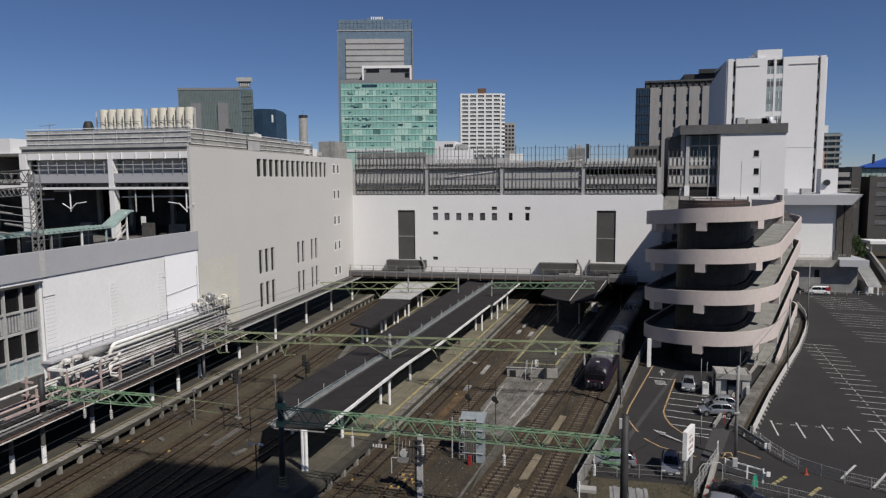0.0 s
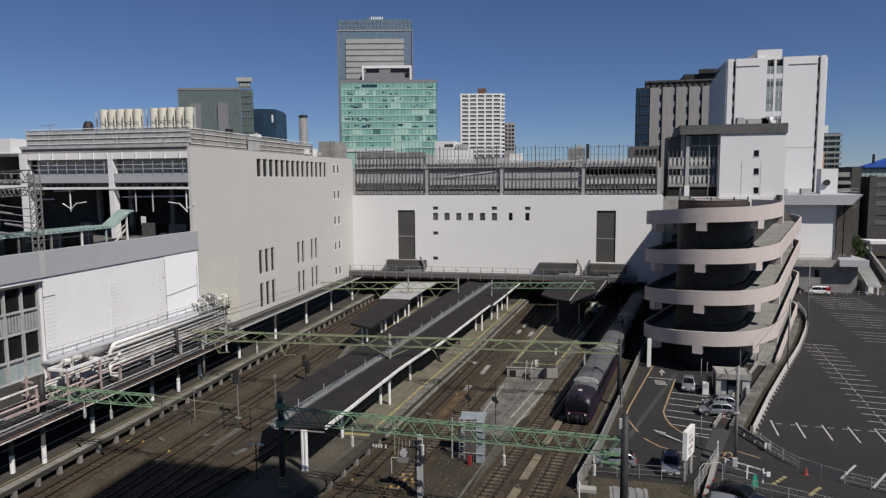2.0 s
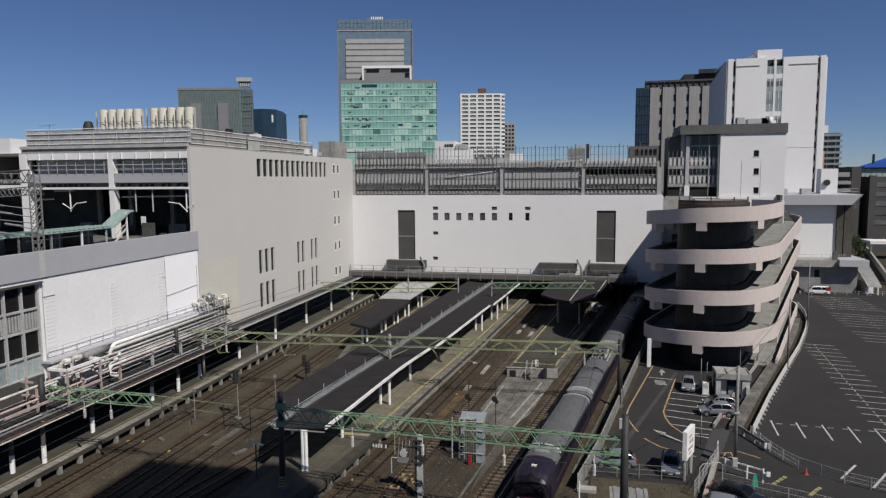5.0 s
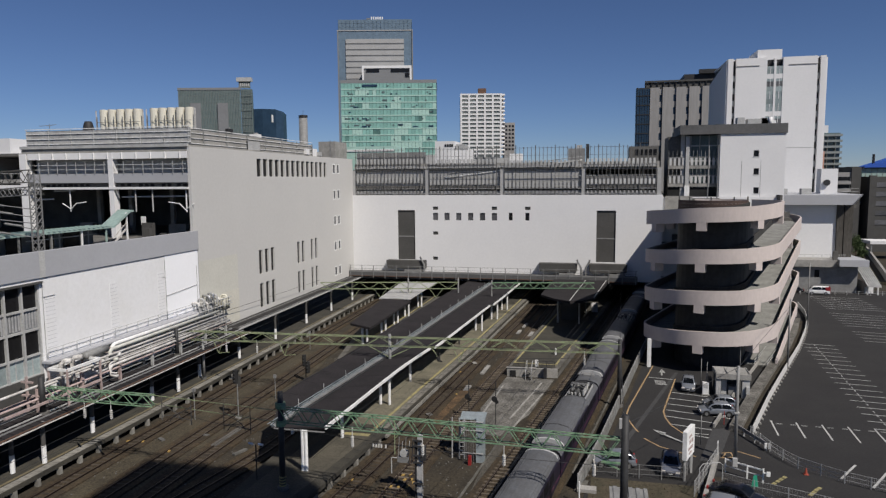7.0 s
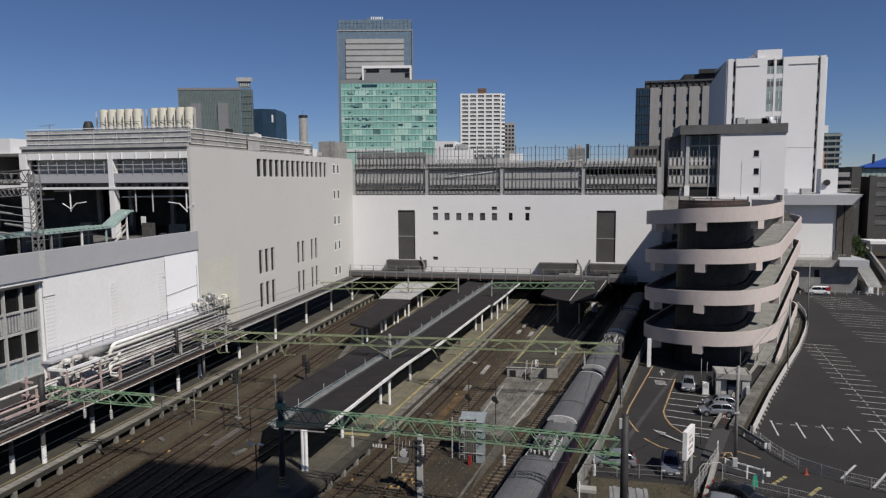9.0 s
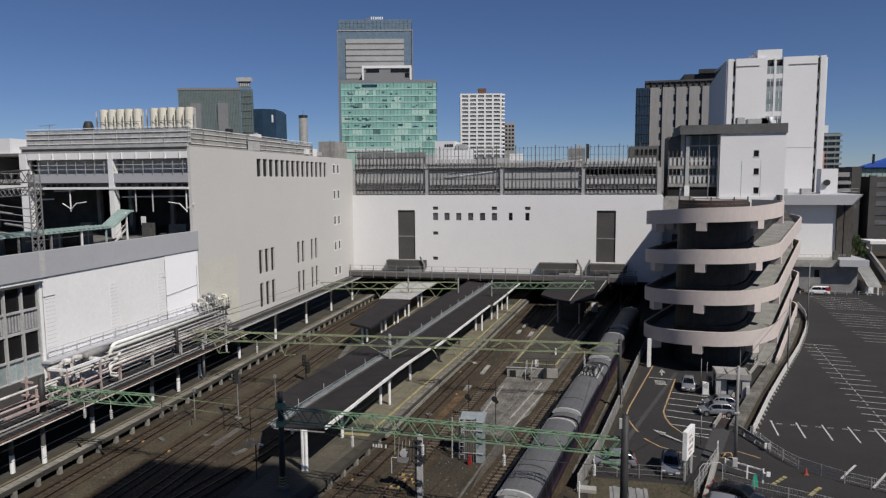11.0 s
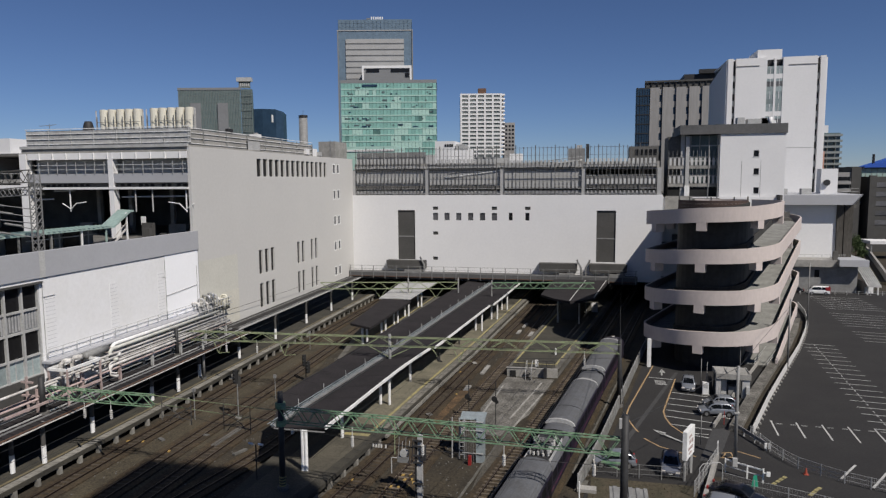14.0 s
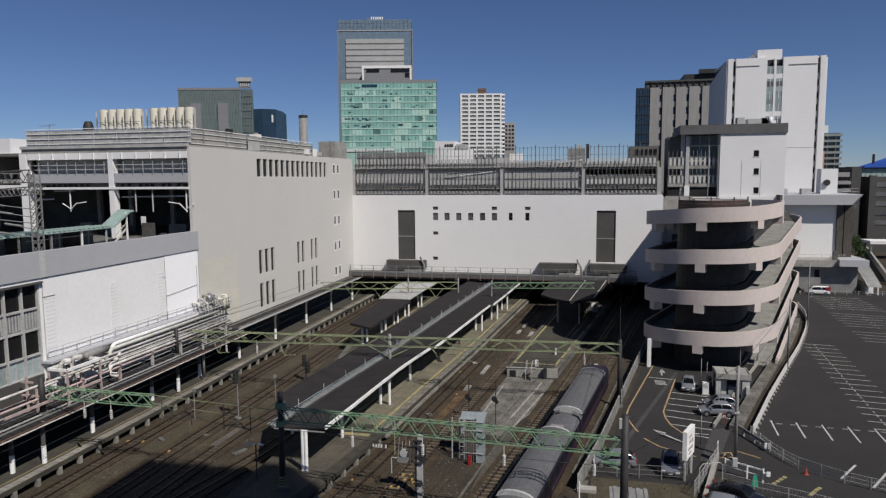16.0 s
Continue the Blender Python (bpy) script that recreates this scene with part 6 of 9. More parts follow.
def insulator(x, y, z, label="stack of white porcelain insulator discs"):
    bm = bmesh.new()
    for k in range(5):
        rod(bm, [(x, y, z - 0.17 * k), (x, y, z - 0.17 * k - 0.09)], 0.13, 10)
    rod(bm, [(x, y, z + 0.8), (x, y, z - 0.9)], 0.035, 6)
    return solid("insulator", bm, INSUL, label, "insulator", "line insulators")


gantry("green lattice gantry over the near tracks", (-24.6, 48.8, 6.9), (2.15, 47.2, 7.05), 0.55, 1.15, GREEN, 0.78)
mk = mast("dark steel gantry mast with striped base", -24.6, 48.8, 1.1, 9.4, 0.27, DARK)
for k in range(4):
    bm = bmesh.new()
    rod(bm, [(-24.6, 48.8, 1.42 + 0.24 * k), (-24.6, 48.8, 1.54 + 0.24 * k)], 0.285, 12)
    part("stripe", bm, YELLOW, mk)
for z in (6.7, 8.2):
    bm = bmesh.new()
    rod(bm, [(-24.6, 48.8, z - 0.15), (-24.6, 48.8, z + 0.3)], 0.42, 12)
    part("collar", bm, GREEN, mk, "green clamp collar")
mk = mast("dark steel gantry mast beside the car park", 2.5, 47.3, 0, 9.9, 0.3, DARK)
part("switch_box", bm_box(2.08, 2.26, 47.0, 47.25, 9.0, 9.7), GREY_L, mk)
for z in (6.35, 7.05):
    part("arm", bm_box(0.9, 2.2, 47.1, 47.22, z, z + 0.12), GREEN, mk)
for x0, z0, x1, z1 in ((0.2, 7.0, 2.2, 5.9), (0.9, 6.4, 2.2, 5.9), (0.9, 7.0, 1.6, 6.35), (1.6, 7.0, 0.9, 6.35)):
    bm = bmesh.new()
    beam(bm, (x0, 47.2, z0), (x1, 47.25, z1), 0.07)
    part("brace", bm, GREEN, mk)
for x, z in ((0.4, 6.2), (-6.1, 6.2), (-12.4, 6.3), (-18.2, 6.35)):
    insulator(x, 48.8 - (x + 24.6) * 0.06 - 0.27, z)
gantry("green lattice gantry over the side platform", (-48.9, 50.8, 6.65), (-38.6, 51.8, 6.2), 0.5, 1.0, GREEN, 0.95)
mast("short dark gantry mast above the canopy", -49.5, 50.7, 5.0, 8.6, 0.3, DARK)
mast("short dark gantry mast above the canopy", -49.65, 71.6, 5.1, 8.6, 0.24, DARK)
for x in (-45.2, -42.6):
    insulator(x, 50.8 + (x + 49.6) * 0.0935 - 0.27, 5.75)
for y, z in ((51.5, 7.35), (52.1, 6.35)):
    bm = bmesh.new()
    beam(bm, (-38.9, y, z), (-24.7, 49.0, z + 0.35), 0.05)
    solid("span_beam", bm, GREEN_O, "thin green span beam between two gantries", "beam", "span beams")
MGA, MGB = (-51.5, 75.0, 6.3), (3.3, 78.3, 6.35)
gantry("faded green gantry across all the tracks", MGA, MGB, 0.6, 1.1, GREEN_O, 1.9)
mast("grey gantry mast beside the white wall", 3.35, 78.3, 0, 8.0, 0.25, DARK)
mk = mast("gantry mast rising through the canopy roof", -23.9, 76.7, 1.1, 7.8, 0.22, GREY)
for x0, x1 in ((-23.9, -26.8), (-23.9, -21.0)):
    bm = bmesh.new()
    beam(bm, (x0, 76.6, 4.9), (x1, 76.7, 6.3), 0.09)
    part("strut", bm, GREEN_O, mk)
mast("gantry mast on the side platform", -48.4, 75.2, 1.1, 6.4, 0.17, GREY)
for x in (-45, -40.9, -0.65):
    insulator(x, 75.0 + (x + 51.5) * 0.0602 - 0.3, 5.75)
for x in (-46.8, -38.0, -16):
    bm = bmesh.new()
    y = 74.8 + (x + 51.5) * 0.0602
    rod(bm, [(x, y, 6.3), (x + 0.7, y, 4.7), (x + 2.2, y, 4.9)], 0.045, 6)
    rod(bm, [(x + 1.3, y, 6.3), (x + 0.7, y, 4.7)], 0.045, 6)
    solid("registration_arm", bm, GREEN_O, "bent green registration arm under the gantry", "bracket", "registration arms")
bm = bmesh.new()
rod(bm, [(-18.75, 76.7, 6.35), (-18.2, 76.7, 5.75), (-18.0, 76.7, 5.3)], 0.05, 6)
ha = solid("registration_arm", bm, GREEN_O, "green arm with a dark insulator hanging from the gantry", "bracket", "registration arms")
bm = bmesh.new()
rod(bm, [(-18.0, 76.7, 5.3), (-17.8, 76.7, 4.75)], 0.14, 8)
rod(bm, [(-17.9, 76.7, 4.8), (-17.35, 76.7, 4.7)], 0.1, 8)
part("insulator", bm, BLACK, ha, "dark insulator")
gantry("faded green gantry near the footway", (-50.8, 119.0, 5.7), (-24.8, 124.0, 5.7), 0.5, 1.25, GREEN_O, 1.9)
for x in (-44.6, -39.5, -34.5, -29):
    bm = bmesh.new()
    y = 119 + (x + 50.8) * 0.1923
    beam(bm, (x - 1.3, y, 5.7), (x, y, 4.0), 0.09)
    beam(bm, (x + 1.3, y, 5.7), (x, y, 4.0), 0.09)
    solid("hanger", bm, GREEN_O, "green hanger bracket under the far gantry", "bracket", "gantry hangers")
gantry("green lattice gantry near the footway", (-18.0, 121.6, 6.4), (0.6, 124.6, 6.4), 0.7, 1.0, GREEN, 1.1)
for x, y in ((-24.8, 124.0), (-18.0, 121.6), (-34.2, 122.2)):
    mast("slim grey gantry mast near the footway", x, y, 1.1, 7.8, 0.15, GREY)
# cantilever brackets on the span beams
for x, s in ((-37.6, 1), (-34.2, -1), (-30.6, 1), (-27.8, -1)):
    f = (x + 38.9) / 14.2
    y, z = 51.8 - 2.8 * f, 6.9 + 0.35 * f
    bm = bmesh.new()
    rod(bm, [(x, y, z + 0.45), (x, y, z - 1.9)], 0.04, 6)
    rod(bm, [(x, y, z - 1.5), (x + s * 1.7, y - 0.1, z - 1.2)], 0.035, 6)
    rod(bm, [(x, y, z - 0.3), (x + s * 1.7, y - 0.1, z - 1.2)], 0.03, 6)
    rod(bm, [(x + s * 1.7, y - 0.1, z - 1.2), (x + s * 2.1, y - 0.1, z - 1.75)], 0.03, 6)
    solid("cantilever_bracket", bm, PANEL, "dark steel cantilever bracket on the span beam", "bracket", "cantilever brackets")
for a, b in (((-38.9, 51.8, 6.4), (-24.7, 49.0, 5.6)), ((-38.9, 51.8, 7.4), (-24.7, 49.0, 8.9)), ((-45.6, 75.3, 6.0), (-24.2, 76.6, 5.4)), ((-18.6, 76.9, 5.6), (3.2, 78.2, 5.8)), ((-23.9, 49.0, 6.2), (2.4, 47.4, 6.0))):
    bm = bmesh.new()
    m = [(a[i] + b[i]) / 2 for i in range(3)]
    rod(bm, [a, (m[0], m[1], m[2] - 0.35), b], 0.02, 4)
    solid("cross_wire", bm, DARK, "thin dark cross-span wire sagging between masts", "wire", "overhead wires")
# contact and messenger wires
for nm, pts in (("a", [(-45.1, 24), (-45.1, 136)]), ("b", [(-40.9, 24), (-40.9, 136)]), ("c", [(-20.6, 46), (-17.4, 78), (-12.2, 134)]), ("d", [(-17, 46), (-13.9, 79), (-10.8, 134)]),
                ("e", [(-9.4, 46), (-4.2, 78), (4.2, 134)]), ("f", [line8(40), line8(134)])):
    bm = bmesh.new()
    rod(bm, [(*p, 5.35) for p in pts], 0.016, 4)
    rod(bm, [(*p, 6.25) for p in pts], 0.016, 4)
    solid("contact_wire", bm, DARK, "thin dark overhead contact wire", "wire", "overhead wires")
for pts in ([(2.4, 47.3, 9.6), (3.3, 77, 8.2), (5.0, 118, 7.5)], [(2.45, 47.3, 9.2), (13.5, 65.1, 9.0), (26.6, 98.3, 9.0)], [(-50.9, 52, 7.7), (-51.6, 74.6, 7.9), (-50.9, 119, 7.4)], [(-24.6, 48.8, 9.3), (-23.9, 76, 8.0), (-24.8, 124, 7.7)]):
    bm = bmesh.new()
    rod(bm, pts, 0.025, 4)
    solid("feeder_wire", bm, DARK, "dark feeder wire strung between masts", "wire", "overhead wires")


# ---- signals and lineside things ----
def signal(x, y, z1, label, plate=False, heads=1):
    t = thing("railway_signal", (x, y, 0), label, "signal", "lineside signals")
    bm = bmesh.new()
    rod(bm, [(x, y, 0), (x, y, z1)], 0.07, 8)
    part("post", bm, GREY if plate else DARK, t)
    for k in range(heads):
        hx, hz = x - 0.14 + 0.5 * k, z1 - 0.3 - 0.9 * k
        bm = bmesh.new()
        rod(bm, [(hx, y - 0.1, hz - 0.75), (hx, y - 0.1, hz + 0.75)], 0.27, 12)
        hd = part("head", bm, BLACK, t, "black signal head")
        for j in range(3):
            bm = bmesh.new()
            rod(bm, [(hx, y - 0.36, hz + 0.45 - 0.45 * j), (hx, y - 0.52, hz + 0.43 - 0.45 * j)], 0.12, 8)
            part("hood", bm, DARK, hd)
    if plate:
        part("ladder_cage", bm_box(x + 0.12, x + 0.4, y, y + 0.06, z1 - 1.4, z1 - 0.2), PANEL, t)
    part("base", bm_box(x - 0.25, x + 0.25, y - 0.25, y + 0.25, 0, 0.25), CONC, t)
    return t


signal(-38.3, 65.8, 5.15, "three-light signal on a slim grey post", True)
signal(-36.75, 80.5, 3.1, "black signal with two heads on a post", False, 2)


def shunt_signal(x, y, h, z):
    t = thing("shunt_signal", (x, y, 0), "small round black signal on a slim post", "signal", "shunting signals")
    bm = bmesh.new()
    rod(bm, [(x, y, 0), (x, y, h)], 0.05, 8)
    part("post", bm, DARK, t)
    for dx, dz, r in ((-0.12, 0, 0.3), (0.14, -0.3, 0.2)):
        bm = bmesh.new()
        rod(bm, [(x + dx, y - 0.12, z + dz), (x + dx, y - 0.3, z + dz)], r, 12)
        part("disc", bm, BLACK, t)
    part("base", bm_box(x - 0.2, x + 0.2, y - 0.2, y + 0.2, 0, 0.25), CONC_D, t)


shunt_signal(-13.1, 71.2, 4.4, 2.5)
shunt_signal(-9.8, 69.2, 4.9, 3.1)
for x, y, z in ((-42.9, 64.5, 3.6), (-37.4, 73, 3.0), (-43, 96, 3.0)):
    t = thing("lineside_post", (x, y, 0), "slim grey lineside post with a small box", "post", "lineside posts")
    bm = bmesh.new()
    rod(bm, [(x, y, 0), (x, y, z)], 0.05, 6)
    part("post", bm, GREY, t)
    part("box", bm_box(x - 0.15, x + 0.15, y - 0.12, y + 0.12, z - 0.4, z), GREY, t)
for k in range(6):
    bm = bmesh.new()
    y = 118 + 3.2 * k
    beam(bm, (-38.3 - 0.07 * (y - 118), y, 4.79), (-35.25 - 0.04 * (y - 118), y, 5.0), 0.05, 0.03)
    beam(bm, (-35.25 - 0.04 * (y - 118), y, 5.0), (-32.1, y, 4.83), 0.05, 0.03)
    part("sheet_joint", bm, GREY_L, bc)
t = thing("platform_lamp", (-27.5, 50.1, 0), "twin-headed lamp on a dark post", "lamp")
bm = bmesh.new()
rod(bm, [(-27.6, 50.0, 1.1), (-27.6, 50.0, 4.2)], 0.06, 8)
part("post", bm, DARK, t)
for dx in (-0.55, 0.55):
    bm = bmesh.new()
    rod(bm, [(-27.6 + dx * 0.8 - 0.22, 50, 4.28), (-27.6 + dx * 0.8 + 0.22, 50, 4.22)], 0.1, 8)
    part("lamp_head", bm, WHITE, t)
# tall steel post with boxes and the square frame beyond
t = thing("equipment_post", (-13.7, 52.0, 0), "weathered steel equipment post with cabinets", "post")
bm = bmesh.new()
slab(bm, [(-13.96, 51.8), (-13.5, 51.8), (-13.5, 52.15), (-13.96, 52.15)], 0, 3.1)
slab(bm, [(-13.9, 51.85), (-13.58, 51.85), (-13.58, 52.1), (-13.9, 52.1)], 3.1, 5.4)
part("post", bm, PIPEG, t, "flaking grey channel post")
part("channel", bm_box(-14.12, -13.98, 51.75, 52.05, 0, 4.9), DARK, t)
for z in (1.2, 3.0, 3.6, 4.4, 4.9):
    part("clamp", bm_box(-14.25, -13.45, 51.65, 51.8, z, z + 0.13), DARK, t)
part("box", bm_box(-13.62, -13.2, 51.7, 52.05, 3.3, 4.5), DARK, t)
bm = bmesh.new()
rod(bm, [(-15.2, 52.2, 3.55), (-15.2, 52.5, 3.55)], 0.34, 12)
part("reel", bm, GREY_L, t)
part("box", bm_box(-15.75, -14.8, 52.2, 52.5, 2.75, 3.2), GREY, t)
for k in range(5):
    bm = bmesh.new()
    beam(bm, (-15.75 + 0.3 * k, 52.3, 2.7), (-15.6 + 0.3 * k, 52.35, 4.9 - 0.3 * (k % 2)), 0.05)
    part("stay", bm, PIPEG if k % 2 else GREY, t)
bm = bmesh.new()
rod(bm, [(-16.0, 52.3, 3.4), (-16.0, 52.3, 6.4)], 0.05, 6)
rod(bm, [(-16.0, 52.3, 4.7), (-14.7, 52.3, 6.4)], 0.04, 6)
part("stay", bm, GREEN_O, t)
bm = bmesh.new()
rod(bm, [(-16.3, 52.3, 1.7), (-16.3, 52.3, 3.1), (-15.7, 52.3, 3.1)], 0.05, 6)
part("stay", bm, PIPEG, t)
for k in range(5):
    bm = bmesh.new()
    rod(bm, [(-18.0 + 0.24 * k + 0.15 * (k == 4), 52.6, 3.75), (-18.0 + 0.24 * k + 0.15 * (k == 4), 52.6, 4.05)], 0.085, 8)
    part("insulator", bm, INSUL, t)
bm = bmesh.new()
rod(bm, [(-18.4, 52.6, 4.05), (-16.0, 52.6, 4.05), (-13.9, 52.0, 4.2)], 0.03, 6)
part("cross_wire", bm, DARK, t)
t = thing("switch_cubicle", (-10.6, 60.3, 0), "grey steel cubicle with ladder and pipework", "cabinet")
bm = bmesh.new()
slab(bm, [(-10.7, 59.6), (-9.95, 59.7), (-9.95, 60.5), (-10.7, 60.4)], 0, [4.0, 4.0, 4.3, 4.3])
part("body", bm, BLUISH, t, "bluish grey steel casing")
for k in range(7):
    part("cage_bar", bm_box(-11.95 + 0.17 * k, -11.92 + 0.17 * k, 59.55, 59.58, 0.2, 4.0), GREY, t)
for z in (0.9, 2.0, 3.1, 3.95):
    part("cage_rail", bm_box(-12.0, -10.0, 59.52, 59.58, z, z + 0.06), GREY_L, t)
bm = bmesh.new()
slab(bm, [(-12.4, 60.4), (-10.0, 60.6), (-10.0, 61.9), (-12.4, 61.7)], [3.8, 3.8, 4.1, 4.1], [3.86, 3.86, 4.16, 4.16])
part("roof", bm, BLUISH, t)
for x in (-13.1, -12.4, -11.9):
    part("post", bm_box(x - 0.05, x + 0.05, 60.2, 60.3, 0, 4.0), GREY_L, t)
for k in range(9):
    part("rung", bm_box(-12.4, -11.9, 60.2, 60.26, 0.4 + 0.4 * k, 0.46 + 0.4 * k), GREY_L, t)
for k in range(5):
    bm = bmesh.new()
    rod(bm, [(-12.15, 60.1, 3.6 - 0.22 * k), (-12.15, 60.1, 3.48 - 0.22 * k)], 0.2, 8)
    part("insulator", bm, INSUL, t)
t.location.x += 0.4
for z in (0.25, 1.4, 2.5, 3.6):
    part("casing_rib", bm_box(-10.33, -9.93, 59.66, 59.7, z, z + 0.08), GREY_L, t)
solid("trackside_cabinet", bm_box(-10.93, -10.65, 58.9, 59.2, 0, 0.9), REDP, "tall red cabinet at the trackside", "cabinet")
# cable troughs, boards and scattered slabs on the ground
random.seed(21)
trough = mesh_of("trough_lid", bm_box(-0.1, 0.1, -0.97, 0.97, 0.0, 0.1), COPING)
pale_lid = mesh_of("trough_lid", bm_box(-0.09, 0.09, -0.98, 0.98, 0.0, 0.1), CONC)


def troughs(pts, label, lid=trough):
    t = thing("cable_trough", (*pts[0], 0), label, "cable trough", "cable troughs")
    for k, (p, d) in enumerate(along(pts, 2.0)):
        if k < 200:
            piece("trough_lid", lid, t, pose(p.x, p.y, random.uniform(0, 0.03), 0, 0, math.degrees(math.atan2(-d.x, d.y)) + random.uniform(-1.5, 1.5)))


troughs([(-8.0, 68.6), (-5.7, 81)], "row of pale concrete cable trough lids", pale_lid)
troughs([(-8.4, 72.6), (-6.0, 86)], "row of pale concrete cable trough lids", pale_lid)
troughs([(-11.8, 72.4), (-10.9, 83)], "row of pale concrete cable trough lids", pale_lid)
troughs([(-1.2, 60), (3.9, 90)], "row of narrow concrete trough lids beside the boundary wall")
troughs([(-10.9, 49), (-9.0, 64)], "row of concrete cable trough lids")
for x, y, l, w, tdeg in ((-14.2, 90, 4.3, 0.5, -4), (-12.1, 113.9, 2.7, 0.55, -5), (-11.6, 119.2, 3.4, 0.5, -5), (-9.9, 112.6, 3.4, 0.6, -5),
                         (-15.15, 81.3, 2.1, 0.65, -2), (-36.6, 60.5, 5.0, 0.55, -2), (-16.3, 93, 0.9, 0.6, 30), (-17.6, 71, 0.8, 0.6, 40), (-42.9, 58.5, 0.9, 0.4, 60), (-39.0, 60.4, 0.8, 0.4, 80), (-33.3, 57.2, 1.6, 0.4, -20)):
    bm = bmesh.new()
    box(bm, -w / 2, w / 2, -l / 2, l / 2, 0, 0.16)
    ob = solid("concrete_slab", bm, CONC_D if y < 80 else CONC, "loose pale concrete slab lying in the ballast", "slab", "loose slabs")
    ob.matrix_world = pose(x, y, 0.03, 0, 0, tdeg)
for y0, y1 in ((47.5, 55.0), (56.6, 62.4), (65.0, 73.6)):
    xa, xb = -6.2 + 0.165 * (y0 - 53.1), -6.2 + 0.165 * (y1 - 53.1)
    t = thing("plank_walk", (xa, y0, 0), "sun-bleached plank crossing laid between the tracks", "planks", "plank walks")
    for j in range(3):
        o = -0.23 + 0.23 * j
        bm = bmesh.new()
        beam(bm, (xa + o, y0 + 0.1 * j, 0.12), (xb + o, y1 - 0.12 * j, 0.12), 0.215, 0.14)
        part("plank", bm, PLANKW, t)
for x, y, l, w in ((-0.55, 56.6, 2.2, 0.8), (0.75, 66.5, 5.0, 0.4), (2.0, 74.5, 4.6, 0.4)):
    ob = solid("trough_cover", bm_box(-w / 2, w / 2, -l / 2, l / 2, 0, 0.12), COPING, "pale weathered trough cover beside the sheet wall", "cover", "trough covers")
    ob.matrix_world = pose(x, y, 0.03, 0, 0, -10)
atc = mesh_of("track_beacon", bm_box(-0.1, 0.1, -0.2, 0.2, 0, 0.09), OCHRE)
for x, y in ((-45.9, 57.3), (-44.3, 57.5), (-40.2, 55.9), (-16.6, 53.0), (-15.95, 53.1), (-15.2, 53.3), (-16.4, 54.2), (-15.8, 54.5), (-15.2, 54.7), (-16.2, 55.4), (-15.5, 55.6), (-14.9, 54.1), (-16.9, 52.2), (-20.4, 53.6), (-16.0, 78.6), (-17.4, 88)):
    tagged(new("track_beacon", atc), "small yellow beacon plate fixed between rails", "beacon", "track beacons").matrix_world = pose(x, y, 0.1, 0, 0, random.uniform(-20, 20))
# loose stones along the tracks
bm = bmesh.new()
for k in range(2600):
    x, y = random.uniform(-46, 1.5), random.uniform(46, 110)
    if -34.5 < x < -18.5 and not (-34.6 < x < -30 and y < 84) or x > -3 + 0.161 * (y - 56) + 3.4:
        continue
    s = random.uniform(0.04, 0.13)
    a = random.uniform(0, 3)
    v = [bm.verts.new((x + s * math.cos(a + i * 2.1), y + s * math.sin(a + i * 2.1), 0.0)) for i in range(3)]
    tp = bm.verts.new((x, y, s * 1.1))
    for i in range(3):
        bm.faces.new((v[i], v[(i + 1) % 3], tp))
solid("loose_stones", bm, CONC_D, "scattered pale stones on the soil", "stones", kind="stuff")

# ---- pipe racks along the viaduct ----
pl = thing("wall_ledge", (-51, 65, 9), "pale metal service ledge with handrail", "ledge")
part("plate", bm_box(-51.98, -50.9, 53.5, 82.5, 8.95, 9.15), BAND, pl)
for k in range(15):
    part("rail_post", bm_box(-51.7, -51.67, 54 + 1.9 * k, 54.05 + 1.9 * k, 9.2, 10.2), GREY_L, pl)
for z in (9.7, 10.18):
    part("handrail", bm_box(-51.7, -51.66, 54, 81, z, z + 0.04), GREY_L, pl)
PIPES = ((-50.95, 8.8, 0.24, WHITE, 62, 82), (-50.45, 8.5, 0.2, PIPEC, 61, 82.5), (-50.15, 8.05, 0.12, PIPEW, 58, 83), (-49.95, 7.7, 0.12, PIPEW, 46, 83.5), (-49.8, 7.3, 0.1, PIPEW, 60, 83.5), (-49.7, 7.0, 0.16, PIPEW, 60, 84),
         (-49.75, 6.55, 0.1, PINKS, 42, 84.5), (-50.3, 6.6, 0.12, PIPEG, 56, 84), (-50.6, 7.2, 0.13, PIPEW, 52, 83))
for x, z, r, m, y0, y1 in PIPES:
    bm = bmesh.new()
    pts = [(x, y0, z - 1.0), (x, y0, z - 0.25), (x, y0 + 0.12, z - 0.07), (x, y0 + 0.3, z), (x, y1, z)]
    if y0 > 55:
        pts.insert(0, (x + 0.9, y0, z - 1.0))
    rod(bm, pts if y0 > 43 else pts[3:], r, 10)
    solid("service_pipe", bm, m, "long insulated service pipe on racks" if m is PIPEW else "grey metal service duct on racks", "pipe", "service pipes", smooth=True)
for k, y in enumerate((44, 50.5, 56, 61.5, 67, 72.5, 78, 83)):
    t = thing("pipe_rack", (-50, y, 5), "steel rack carrying the service pipes", "rack", "pipe racks")
    m = PINKS if k < 4 else GREY_L
    for x, z in ((-50.9, 8.6), (-49.85, 7.5), (-49.7, 6.4)):
        part("post", bm_box(x - 0.09, x + 0.09, y - 0.09, y + 0.09, 4.9, z), m, t)
    for x0, x1, z in ((-51.5, -50.2, 8.15), (-51.5, -49.5, 6.9), (-51.5, -49.6, 6.3)):
        part("arm", bm_box(x0, x1, y - 0.08, y + 0.08, z - 0.16, z), m, t)
t = thing("pump_frame", (-50.2, 54.5, 5), "pink primed steel frame with pale pipe stubs", "frame")
